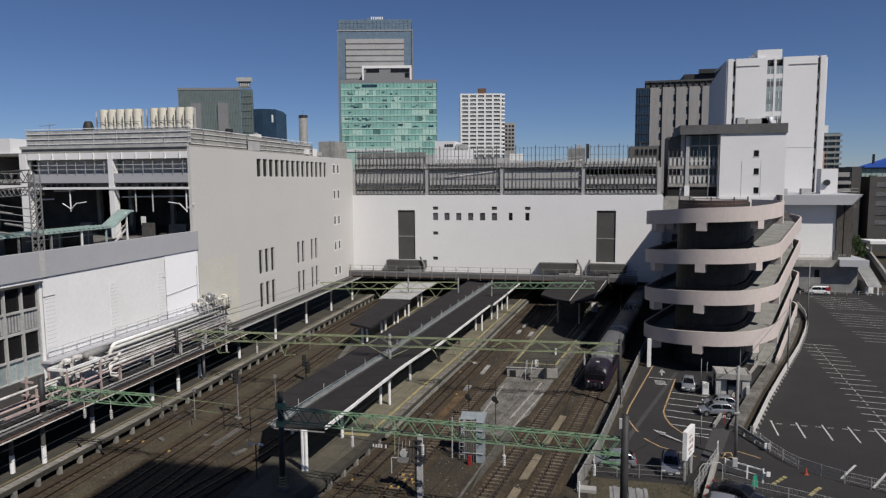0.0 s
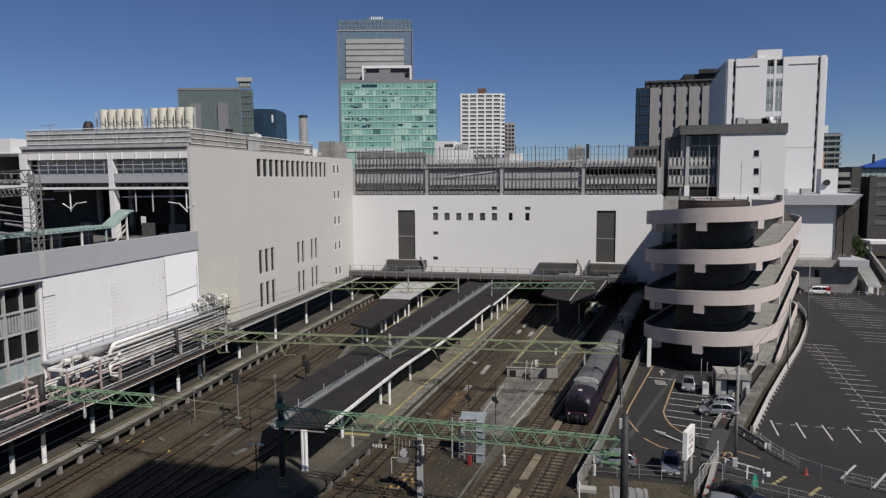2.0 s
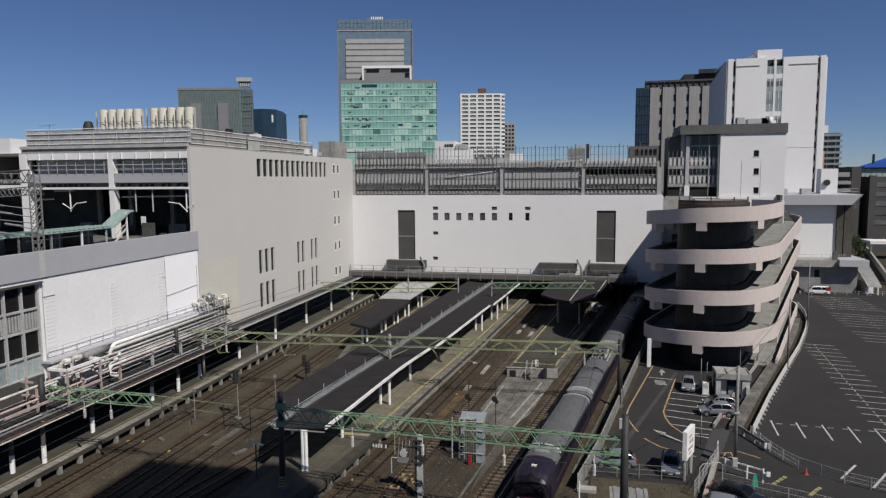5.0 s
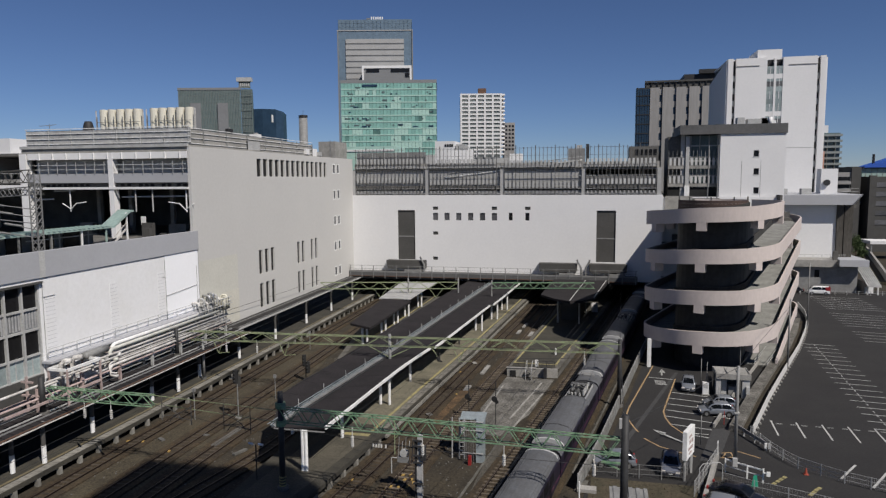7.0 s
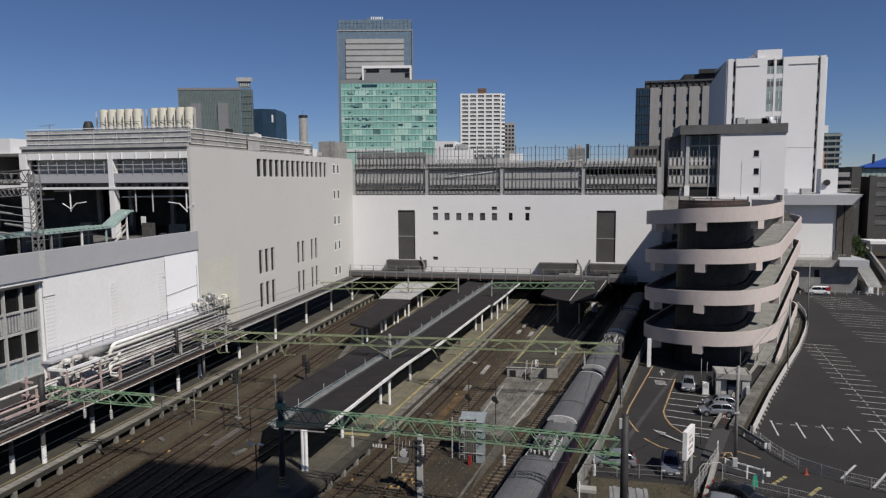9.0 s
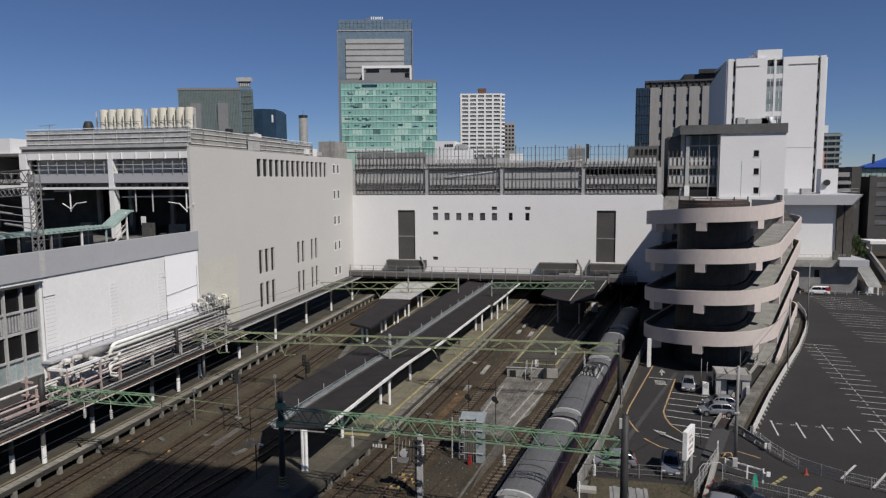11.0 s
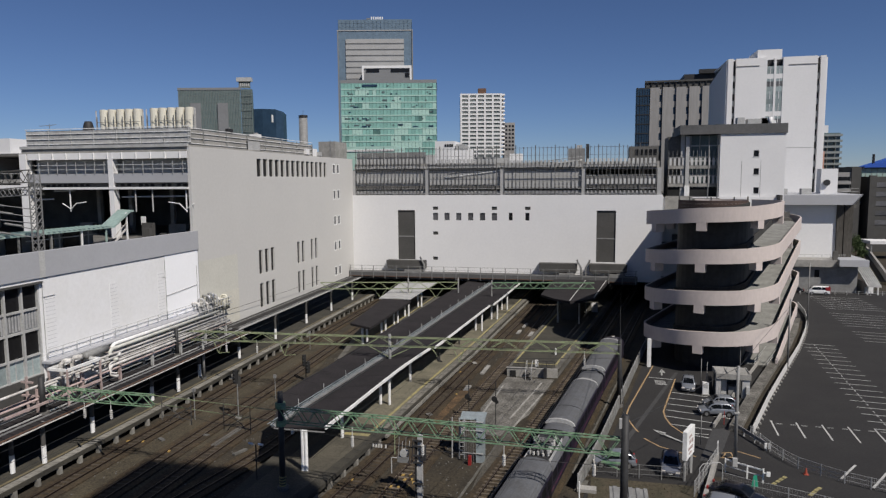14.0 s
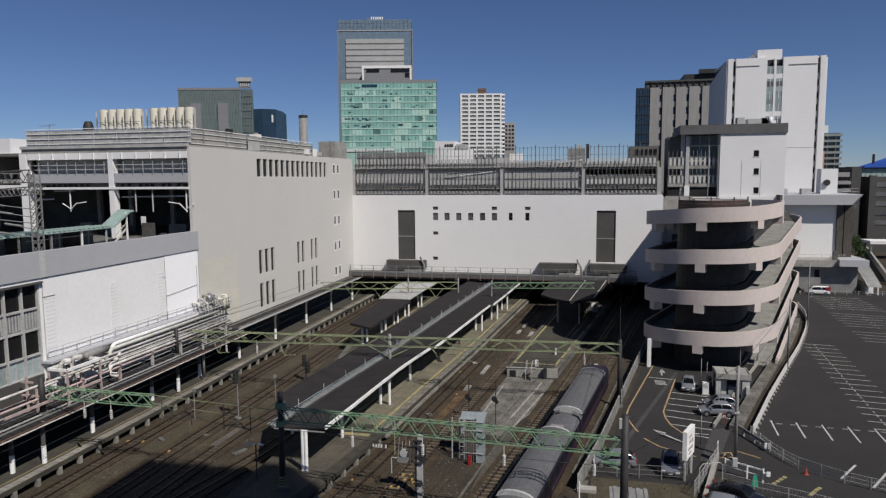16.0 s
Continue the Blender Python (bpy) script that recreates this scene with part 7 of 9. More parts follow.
for y in (53.2, 57.6):
    for x in (-51, -48.9):
        part("post", bm_box(x - 0.08, x + 0.08, y - 0.08, y + 0.08, 5, 8.6), PINKS, t)
    part("beam", bm_box(-51, -48.9, y - 0.1, y + 0.1, 8.4, 8.65), WHITE, t)
for x in (-51, -48.9):
    part("beam", bm_box(x - 0.1, x + 0.1, 53.2, 57.6, 8.4, 8.65), WHITE, t)
    part("beam", bm_box(x - 0.1, x + 0.1, 46, 57.6, 6.2, 6.4), PINKS, t)
bm = bmesh.new()
rod(bm, [(-50.4, 57.2, 8.8), (-50.4, 60.4, 8.8)], 0.4, 14)
part("vessel", bm, GREY, t, "grey horizontal vessel", smooth=True)
for y in (54.2, 55.6):
    bm = bmesh.new()
    rod(bm, [(-50.4, y, 5.2), (-50.4, y, 8.8), (-50.1, y + 0.1, 9.1), (-49.5, y + 0.3, 9.1)], 0.26, 10)
    part("riser", bm, PIPEW, t, smooth=True)
t = thing("pipe_bends", (-51, 83, 9), "cluster of silver and cream pipe bends against the wall", "pipe")
for k, (y, m, h) in enumerate(((78.6, PIPEW, 10.3), (79.5, PIPEG, 10.7), (80.3, PIPEW, 10.1), (81.1, CHROME, 10.9), (81.8, CHROME, 11.1), (82.6, PIPEG, 10.8), (83.5, PIPEW, 10.2), (84.4, CREAMT, 9.9), (85.2, CREAMT, 10.3), (86.0, CREAMT, 9.8))):
    bm = bmesh.new()
    rod(bm, [(-51.6, y, 8.4), (-51.6, y, h - 0.25), (-51.5, y, h - 0.06), (-51.3, y, h), (-50.95, y, h), (-50.78, y, h - 0.06), (-50.7, y, h - 0.25), (-50.7, y, 8.3)] if k % 3 else [(-51.9, y, h), (-51.2, y, h), (-50.95, y, h - 0.08), (-50.85, y, h - 0.3), (-50.85, y, 8.3)], 0.15, 10)
    part("bend", bm, m, t, smooth=True)
    if k % 2:
        bm = bmesh.new()
        rod(bm, [(-50.78, y, 9.3), (-50.78, y, 9.5)], 0.2, 10)
        part("flange", bm, GREY_L, t)
for z in (9.0, 9.9):
    part("support_bar", bm_box(-50.75, -50.6, 78.2, 86.4, z, z + 0.08), GREY_L, t)
# pipes and seams on the white wall
for y0, z0, y1, z1 in ((73.2, 16.8, 73.2, 14.6), (73.2, 14.6, 72.6, 14.6), (73.25, 14.6, 73.25, 9.3), (80.0, 15.2, 80.0, 10.4), (73.3, 12.2, 80.0, 12.6), (54.2, 15.4, 55.6, 15.4), (54.1, 16.8, 54.1, 9.2)):
    bm = bmesh.new()
    rod(bm, [(-51.93, y0, z0), (-51.93, y1, z1)], 0.035, 6)
    solid("wall_conduit", bm, PIPEG, "grey conduit clipped to the white wall", "conduit", "wall conduits")
rung = mesh_of("rung", bm_box(-0.03, 0, -0.6, 0.6, -0.018, 0.018), RUNG)
for y0 in (55.0, 64.0, 72.4):
    t = thing("wall_ladder", (-51.9, y0, 9), "faint pale steel rungs set into the wall", "ladder", "wall ladders")
    part("plate", bm_box(-51.995, -51.97, y0 - 0.62, y0 + 0.62, 9.2, 15.3), WHITE_D, t)
    for k in range(15):
        piece("rung", rung, t, pose(-51.96, y0, 9.5 + 0.4 * k))
part("bright_panel", bm_box(-52.01, -51.98, 73.4, 80.5, 9.2, 17.3), WHITE_C, lb, "clean white wall panel")
part("bright_seam", bm_box(-51.85, -51.84, 53.9, 54.6, 17.32, 19.83), GREY_L, lb)

# ---- roof of the long block ----
rf = thing("roof_fence", (-60, 80, 31.3), "grey mesh roof fence with pale rails", "fence")
part("mesh_panel", bm_box(-78.2, -52.3, 80.62, 80.66, 31.5, 33.6), MESHP, rf, "grey mesh panel")
bm = bmesh.new()
for a, b, za, zb in ((80.7, 100, 33.5, 33.45), (100, 121, 33.4, 33.2)):
    slab(bm, [(-52.7, a), (-52.65, a), (-52.65, b), (-52.7, b)], 31.05, [za, za, zb, zb])
part("mesh_panel", bm, CONC, rf, "grey mesh panel")
for z in (31.7, 32.4, 33.1, 33.75):
    part("rail", bm_box(-78.3, -52.3, 80.5, 80.58, z, z + 0.09), WHITE, rf)
    part("rail", bm_box(-52.62, -52.54, 80.5, 121, z - 0.2, z - 0.12), WHITE, rf)
for k in range(8):
    part("post", bm_box(-78.2 + 3.65 * k, -78.14 + 3.65 * k, 80.52, 80.6, 31.3, 33.75), GREY_L, rf)
for y, h in ((84, 2.5), (90, 2.5), (96, 2.6), (102, 2.5), (108, 2.4), (114, 2.4), (120.8, 2.3)):
    part("post", bm_box(-52.66, -52.5, y, y + 0.12, 31.0, 31.0 + h), GREY, rf)
part("cornice", bm_box(-78.5, -52.2, 79.55, 79.74, 31.05, 31.45), GREY_L, rf)
for x0, n in ((-68.9, 5), (-60.7, 5)):
    t = thing("tank_bank", (x0, 85, 31.3), "bank of cream upright cooling tanks", "tank", "rooftop tanks")
    for k in range(n):
        x = x0 + 1.38 * k
        bm = bmesh.new()
        rod(bm, [(x, 85, 31.3), (x, 85, 36.5), (x, 85, 36.75)], 0.62, 14)
        tk = part("tank", bm, CREAMT, t, smooth=False)
        bm = bmesh.new()
        rod(bm, [(x, 85, 33.9), (x, 85, 34.0)], 0.635, 14)
        part("hoop", bm, GREY_L, tk)
        part("frame_post", bm_box(x - 0.74, x - 0.64, 84.3, 84.36, 31.3, 35.7), GREY, t)
    for z in (32.6, 34.9):
        part("frame_rail", bm_box(x0 - 0.75, x0 + 1.38 * n - 0.6, 84.25, 84.3, z, z + 0.06), GREY, t)
    for x in (x0 - 0.9, x0 + 1.45 * n - 0.5):
        part("pipe", bm_box(x - 0.06, x + 0.06, 84.4, 84.5, 31.3, 36.6), PIPEW, t)
for x, y, w, d, h, m in ((-72.3, 90, 0.9, 1, 5.2, DARK), (-70, 92, 2, 2, 3.4, GREY), (-55, 96, 2.5, 4, 1.6, GREY_L), (-56, 104, 3, 4, 2.2, WHITEW), (-55, 112, 2.0, 5, 2.0, GREY_L), (-55.5, 121, 2.2, 4, 1.6, WHITEW), (-60, 100, 3, 4, 3.2, GREY_L)):
    solid("roof_unit", bm_box(x, x + w, y, y + d, 31.0, 31.0 + h), m, "box-shaped air handling unit on the roof", "roof unit", "roof units")
for x, y, w, h, m in ((-56.4, 88, 2.2, 2.5, GREY_L), (-54.8, 93.6, 0.5, 3.4, DARK), (-57.5, 90.5, 1.6, 2.9, PIPEG), (-54.6, 100.6, 1.4, 3.0, WHITEW), (-56.2, 107, 1.2, 2.4, GREY_L), (-54.4, 109.4, 1.0, 1.6, WHITEW), (-54.8, 117.4, 2.6, 1.3, WHITEW), (-55.2, 124.6, 2.4, 1.0, GREY_L)):
    t = thing("roof_plant", (x, y, 31), "grey roof plant on a low frame", "roof plant", "long block plant")
    part("casing", bm_box(x, x + w, y, y + 1.4, 31.3, 31.0 + h), m, t)
    part("base_frame", bm_box(x + 0.1, x + w - 0.1, y + 0.1, y + 1.3, 31.0, 31.3), DARK, t)
    bm = bmesh.new()
    rod(bm, [(x + w * 0.5, y + 0.7, 31.0 + h), (x + w * 0.5, y + 0.7, 31.25 + h)], min(w, 1.2) * 0.36, 10)
    part("fan_cowl", bm, GREY, t)
for x, y in ((-74.2, 88), (-71.3, 89), (-69.2, 88)):
    bm = bmesh.new()
    rod(bm, [(x, y, 31.0), (x, y, 34.4), (x, y, 35.1), (x, y, 35.5)], 0.95, 12, 0.5)
    solid("roof_fan", bm, DARK, "dark round extractor fan on the roof", "fan", "roof fans", smooth=True)
bm = bmesh.new()
rod(bm, [(-75.6, 82, 31.3), (-75.6, 82, 34.8)], 0.03, 6)
beam(bm, (-77.2, 82, 34.4), (-74.4, 82, 34.6), 0.05)
for k in range(5):
    beam(bm, (-77 + 0.5 * k, 81.7, 34.45), (-77 + 0.5 * k, 82.3, 34.45), 0.03)
solid("roof_aerial", bm, GREY, "thin grey television aerial on the roof", "aerial")

# ---- open hall: railing, pipes and the upper platform ----
dr = thing("deck_railing", (-65, 79.6, 27.6), "pale tubular railing along the open deck", "railing")
for k in range(17):
    x = -77 + 1.5 * k
    if not -65 < x < -63:
        part("post", bm_box(x, x + 0.055, 79.5, 79.56, 27.6, 29.2), GREY_L, dr)
for z in (28.15, 28.75):
    part("rail", bm_box(-77.2, -64.7, 79.5, 79.55, z, z + 0.045), WHITE, dr)
    part("rail", bm_box(-63.5, -52.5, 79.5, 79.55, z, z + 0.045), WHITE, dr)
me = mesh_of("bracket", bm_box(-0.025, 0.025, -0.25, -0.1, 29.5, 30.45), WHITEW)
for k in range(11):
    piece("bracket", me, st, pose(-75.4 + 2.2 * k, 79.74, 0))
for x, s in ((-71.0, 1), (-58.0, 0), (-60.6, 0), (-52.9, -1)):
    bm = bmesh.new()
    rod(bm, [(x, 79.9, 25.4), (x, 79.9, 22.4)], 0.09, 8)
    if s:
        rod(bm, [(x, 79.8, 22.6), (x + s * 1.0, 79.8, 23.5), (x + s * 2.6, 79.8, 23.7)], 0.07, 8)
        rod(bm, [(x, 79.8, 22.8), (x - s * 1.2, 79.8, 23.5)], 0.07, 8)
    solid("hanging_arm", bm, WHITE if s else GREY_L, "white overhead line arm hanging from the deck", "bracket", "hanging arms")
for x0, x1, z in ((-74, -70.6, 25.2), (-77, -74.2, 24.0), (-63, -52.6, 24.4)):
    bm = bmesh.new()
    rod(bm, [(x0, 80.4, z), (x1, 80.4, z + 0.1)], 0.12, 6)
    solid("hall_pipe", bm, GREY_L, "pale pipe under the deck beams", "pipe", "hall pipes")
up = thing("upper_platform_roof", (-60, 66, 18.6), "pale green sheet roof over the upper platform stair", "canopy")
bm = bmesh.new()
slab(bm, [(-60.6, 40), (-57.5, 40), (-57.5, 71.6), (-60.6, 73.2)], 20.85, 21.1)
part("flat_roof", bm, TEAL, up)
bm = bmesh.new()
slab(bm, [(-60.6, 73.2), (-57.5, 71.6), (-57.5, 74.7), (-60.6, 76.3)], [20.85, 20.85, 22.6, 22.6], [21.1, 21.1, 22.85, 22.85])
part("rising_roof", bm, TEAL, up, "pale green sloping stair roof")
bm = bmesh.new()
slab(bm, [(-60.6, 76.3), (-57.5, 74.7), (-57.5, 75.3), (-60.6, 76.9)], 22.6, 22.85)
part("flat_roof", bm, TEAL, up)
me = mesh_of("roof_rib", bm_box(-60.6, -57.4, -0.12, 0.12, 21.1, 21.18), TEAL)
for k in range(40):
    piece("roof_rib", me, up, pose(0, 41 + 0.75 * k, 0))
for y in (46, 52.5, 57.5, 61.8, 66.3, 70.3, 74.1):
    part("post", bm_box(-57.85, -57.68, y, y + 0.17, 18.6, 20.85 if y < 71 else 22.6), WHITE if y in (66.3, 74.1) else TEAL if y > 70 else GREY, up)
for y in (63.2, 64.6, 68.0, 69.1):
    part("frame_post", bm_box(-59.3, -59.2, y, y + 0.1, 18.6, 20.85), GREY_L, up)
part("frame_rail", bm_box(-59.3, -59.2, 60, 70.5, 20.1, 20.2), GREY_L, up)
for y0, y1 in ((47, 50), (54, 57), (59, 61), (62.4, 65.5), (67, 69.5)):
    part("dark_door", bm_box(-60.9, -60.8, y0, y1, 18.6, 20.8), WIN, up)
part("back_screen", bm_box(-61.2, -61.0, 40, 72, 18.6, 21), GREY, up)
bm = bmesh.new()
beam(bm, (-57.8, 71.6, 18.8), (-57.8, 74.0, 20.5), 0.1, 0.22)
beam(bm, (-57.8, 71.6, 19.5), (-57.8, 74.0, 21.2), 0.07, 0.09)
part("stair_rail", bm, PIPEW, up)
for x, y, w, h in ((-56.5, 75.6, 0.9, 1.9), (-58.5, 78, 1.6, 2.4), (-55.5, 77.5, 1.2, 1.0), (-54.5, 76.2, 0.6, 1.2)):
    solid("upper_cabinet", bm_box(x, x + w, y, y + 0.6, 18.6, 18.6 + h), PANEL, "dark grey cabinet on the upper level", "cabinet", "upper cabinets")
solid("notice_board", bm_box(-59.6, -58.9, 79.4, 79.5, 20.6, 21.8), WHITE, "small blank white notice on the upper level", "board")
# lattice mast on the viaduct
lm = thing("lattice_mast", (-54, 56.2, 18.6), "grey-green lattice mast on the viaduct", "mast")
for dx in (-0.35, 0.35):
    for dy in (-0.35, 0.35):
        part("leg", bm_box(-54 + dx - 0.05, -54 + dx + 0.05, 56.2 + dy - 0.05, 56.2 + dy + 0.05, 18.6, 27.4), GREY, lm)
for k in range(12):
    z = 18.8 + 0.7 * k
    for s in (-1, 1):
        bm = bmesh.new()
        beam(bm, (-54 - 0.35, 56.2 + 0.35 * s, z), (-54 + 0.35, 56.2 + 0.35 * s, z + 0.7), 0.05)
        beam(bm, (-54 + 0.35 * s, 56.2 - 0.35, z), (-54 + 0.35 * s, 56.2 + 0.35, z + 0.7), 0.05)
        part("lacing", bm, GREY, lm)
        bm = bmesh.new()
        beam(bm, (-54 + 0.35, 56.2 + 0.35 * s, z), (-54 - 0.35, 56.2 + 0.35 * s, z + 0.7), 0.05)
        part("lacing", bm, GREY, lm)
gantry("grey lattice gantry over the upper tracks", (-62, 54.4, 26.1), (-54, 56.0, 26.5), 0.8, 1.2, PANEL, 0.7)
gantry("grey lattice beam beside the upper tracks", (-62, 58.4, 24.9), (-54, 57.0, 25.3), 0.5, 0.8, GREY, 0.7)
for x0, z in ((-58, 23.6), (-57, 22.4), (-60, 23.0), (-59, 24.4), (-58.5, 21.6)):
    bm = bmesh.new()
    rod(bm, [(x0, 55.4, z), (-54.2, 56.1, z - 0.6)], 0.05, 6)
    rod(bm, [(x0, 55.4, z), (x0 + 1.6, 55.8, z - 0.25)], 0.11, 8)
    solid("insulator_strut", bm, GREY, "grey insulator arm on the lattice mast", "bracket", "insulator struts")
# far left roofs beyond the open hall
t = thing("distant_white_building", (-110, 130, 0), "white building with dark windows beyond the tracks", "building")
part("wall", bm_box(-150, -126.6, 128, 150, 0, 33.0), GREY_L, t)
part("upper_block", bm_box(-150, -129.3, 128.5, 150, 33.0, 36.4), WHITEW, t)
for k in range(3):
    part("window", bm_box(-133 + 2.0 * k, -131.8 + 2.0 * k, 127.9, 128, 29.5, 30.6), WIN, t)

# ---- car parks ----
def mark(a, b, w, m=MARK, z=0.03, name="parking_line", label="worn white parking bay line", group="parking lines"):
    bm = bmesh.new()
    d = (Vector(b) - Vector(a)).normalized()
    s = Vector((-d.y, d.x)) * w / 2
    a, b = Vector(a), Vector(b)
    slab(bm, [a - s, b - s, b + s, a + s][::1], z - 0.008, z)
    return solid(name, bm, m, label, "road marking", group, "structure")


for k in range(17):
    y = 114.6 - 2.385 * k
    x = 32.9 - 0.093 * 2.385 * k
    mark((x, y), (x + 4.55, y - 0.7), 0.125)
for k in range(30):
    y = 114.0 - 1.32 * k
    mark((34.6 - 0.1 * (114.4 - y), y), (34.55 - 0.1 * (114.4 - y), y - 0.6), 0.11)
for k in range(11):
    if k != 6:
        y = 141.9 - 2.36 * k
        x = 45.4 - 0.0925 * 2.36 * k
        mark((x, y), (x + 9.2, y - 1.6), 0.11)
        mark((x + 5.0, y - 0.85), (x + 4.9, y - 1.6), 0.12)
for k in range(4):
    y = 116.1 - 2.36 * k
    mark((46.5 - 0.22 * k, y), (54, y - 1.3), 0.115)
for k in range(7):
    y = 161.2 - 2.36 * k
    mark((47.1 - 0.1 * k, y), (57, y - 1.2), 0.13)
    mark((51.6 - 0.1 * k, y - 0.6), (51.5 - 0.1 * k, y - 1.5), 0.11)
for k in range(7):
    x = 19.38 + 2.49 * k
    mark((x, 76.88 - 0.145 * k), (x - 0.32, 72.4 - 0.14 * k), 0.16)
    mark((x + 0.3, 76.0 - 0.11 * k), (x + 0.9, 75.98 - 0.11 * k), 0.12)
    mark((x + 1.68, 75.95 - 0.11 * k), (x + 2.25, 75.93 - 0.11 * k), 0.12)
for a, b in (((21.7, 62.7), (24.05, 66.15)), ((23.8, 61.4), (26.1, 64.8)), ((26.0, 60.1), (28.3, 63.5))):
    mark(a, b, 0.2)
for a, b in (((10.0, 84.9), (14.0, 84.0)), ((9.4, 82.6), (14, 81.5)), ((9.0, 80.4), (14, 79.4)), ((8.6, 78.2), (15.6, 76.6)), ((8.3, 76.1), (13.1, 74.9)), ((8.6, 73.6), (13.1, 72.6)), ((10.2, 70.8), (12.2, 70.3)), ((9.9, 71.2), (12.1, 71.3)), ((7.7, 91.0), (10.7, 90.5))):
    mark(a, b, 0.15)


def curve_mark(pts, w, m, label):
    bm = bmesh.new()
    ribbon(bm, pts, -w / 2, w / 2, 0.02, 0.031)
    return solid("lane_line", bm, m, label, "road marking", "lane lines", "structure")


curve_mark([(8.7, 96.8), (6.5, 87), (4.5, 78.2), (4.15, 76), (4.2, 74.2), (4.7, 71.8), (5.05, 70.6)], 0.16, MARK_Y, "worn orange lane line curving round the entry")
curve_mark([(5.55, 68.9), (5.9, 68.3), (6.9, 67.0), (8.7, 65.9), (10.0, 65.2)], 0.16, MARK_Y, "worn orange lane line curving round the entry")
curve_mark([(11.0, 90.7), (9.7, 84.5), (8.6, 79.3), (8.25, 77.5), (8.25, 75.6), (8.6, 73.3), (9.7, 70.8)], 0.16, MARK_Y, "worn orange lane line beside the bays")
curve_mark([(9.7, 95.0), (9.45, 92.2)], 0.2, MARK, "white lane arrow on the asphalt")
curve_mark([(7.1, 71.0), (9.6, 68.2)], 0.22, MARK, "white lane arrow on the asphalt")
for pts in ([(9.25, 93.6), (10.05, 93.6), (9.75, 95.4)], [(6.6, 71.6), (7.9, 70.9), (7.4, 70.2)]):
    sheet("arrow_head", pts, 0.031, MARK, "white arrow head painted on the asphalt", "road marking", thick=0.01)
for k in range(4):
    mark((8.3, 89.6 - 0.5 * k), (9.6 + 0.1 * (k % 2), 89.5 - 0.5 * k), 0.2, name="road_lettering", label="unreadable white lettering bar on the asphalt", group="road lettering")
sheet("asphalt_patch", [(3.0, 66.4), (3.5, 66.4), (11.75, 93.9), (11.3, 93.9)], 0.026, ASPHALT_OLD, "paler strip of patched asphalt", "asphalt", thick=0.005)
sheet("driveway_ramp", [(10.2, 64.2), (11.9, 64.4), (14.8, 73.8), (12.7, 72.8)], 0.06, ASPHALT_OLD, "dark ramp strip between kerbs", "asphalt", thick=0.05)
for a, b in (((11.9, 66.3), (13.4, 66.9)), ((12.1, 65.3), (13.5, 65.8)), ((11.9, 66.3), (12.1, 65.3)), ((13.4, 66.9), (13.5, 65.8)), ((13.9, 67.5), (15.9, 66.0)), ((12.4, 65.4), (12.9, 66.6))):
    mark(a, b, 0.14, MARK_Y, name="hatch_line", label="worn orange hatching at the gate", group="hatch lines")
for x, y in ((15.75, 60.5), (16.15, 61.0), (16.55, 61.5), (16.95, 62.0), (18.2, 58.9), (18.55, 59.4), (18.9, 59.9), (19.25, 60.3)):
    ob = solid("speed_bump", bm_box(-0.22, 0.22, -0.14, 0.14, 0, 0.06), YELLOW, "short yellow speed bump block on the drive", "speed bump", "speed bumps")
    ob.matrix_world = pose(x, y, 0.02, 0, 0, 50)


# boundary walls and fences
def panel_fence(name, pts, h, m, label, step=2.0, post=None, thick=0.06, zgap=0.05, group="", ribs=0, foot=False):
    t = thing(name, (*pts[0], 0), label, "fence", group or "car park fences")
    pm = mesh_of("post", bm_box(-0.05, 0.05, -0.05, 0.05, 0, h + 0.06), post or m)
    prev = None
    for p, d in along(pts, step):
        piece("post", pm, t, pose(p.x, p.y, 0.02, 0, 0, math.degrees(math.atan2(-d.x, d.y))))
        if prev is not None:
            bm = bmesh.new()
            beam(bm, (*prev, zgap + h / 2), (p.x, p.y, zgap + h / 2), thick, h - zgap)
            for j in range(ribs):
                q = Vector(prev).lerp(p, (j + 0.5) / ribs)
                s = Vector((d.y, -d.x)) * 0.06
                beam(bm, (q.x + s.x, q.y + s.y, zgap), (q.x + s.x, q.y + s.y, h - 0.02 - 0.05 * (j % 3 == 1)), 0.09, 0.06)
            part("panel", bm, m, t)
            if foot:
                q = Vector(prev).lerp(p, 0.5)
                s = Vector((d.y, -d.x)) * 0.17
                part("foot_block", bm_box(q.x + s.x - 0.13, q.x + s.x + 0.08, q.y + s.y - 0.3, q.y + s.y + 0.3, 0.02, 0.16), CONC, t)
        prev = (p.x, p.y)
    return t


def rail_fence(name, pts, h, label, m=GREY_L, step=2.0, bars=3, wires=True):
    t = thing(name, (*pts[0], 0), label, "fence", "car park fences")
    pm = mesh_of("post", bm_box(-0.035, 0.035, -0.035, 0.035, 0, h), m)
    prev = None
    for p, d in along(pts, step):
        piece("post", pm, t, pose(p.x, p.y, 0.02, 0, 0, math.degrees(math.atan2(-d.x, d.y))))
        if prev is not None:
            for k in range(bars):
                z = h * (1 - k / bars) - 0.02
                bm = bmesh.new()
                beam(bm, (*prev, z), (p.x, p.y, z), 0.026)
                part("rail", bm, m, t)
            if wires:
                bm = bmesh.new()
                n = 14
                for k in range(n):
                    q = Vector(prev).lerp(p, (k + 0.5) / n)
                    beam(bm, (q.x, q.y, 0.1), (q.x, q.y, h - 0.03), 0.007)
                part("mesh_infill", bm, m, t)
        prev = (p.x, p.y)
    return t


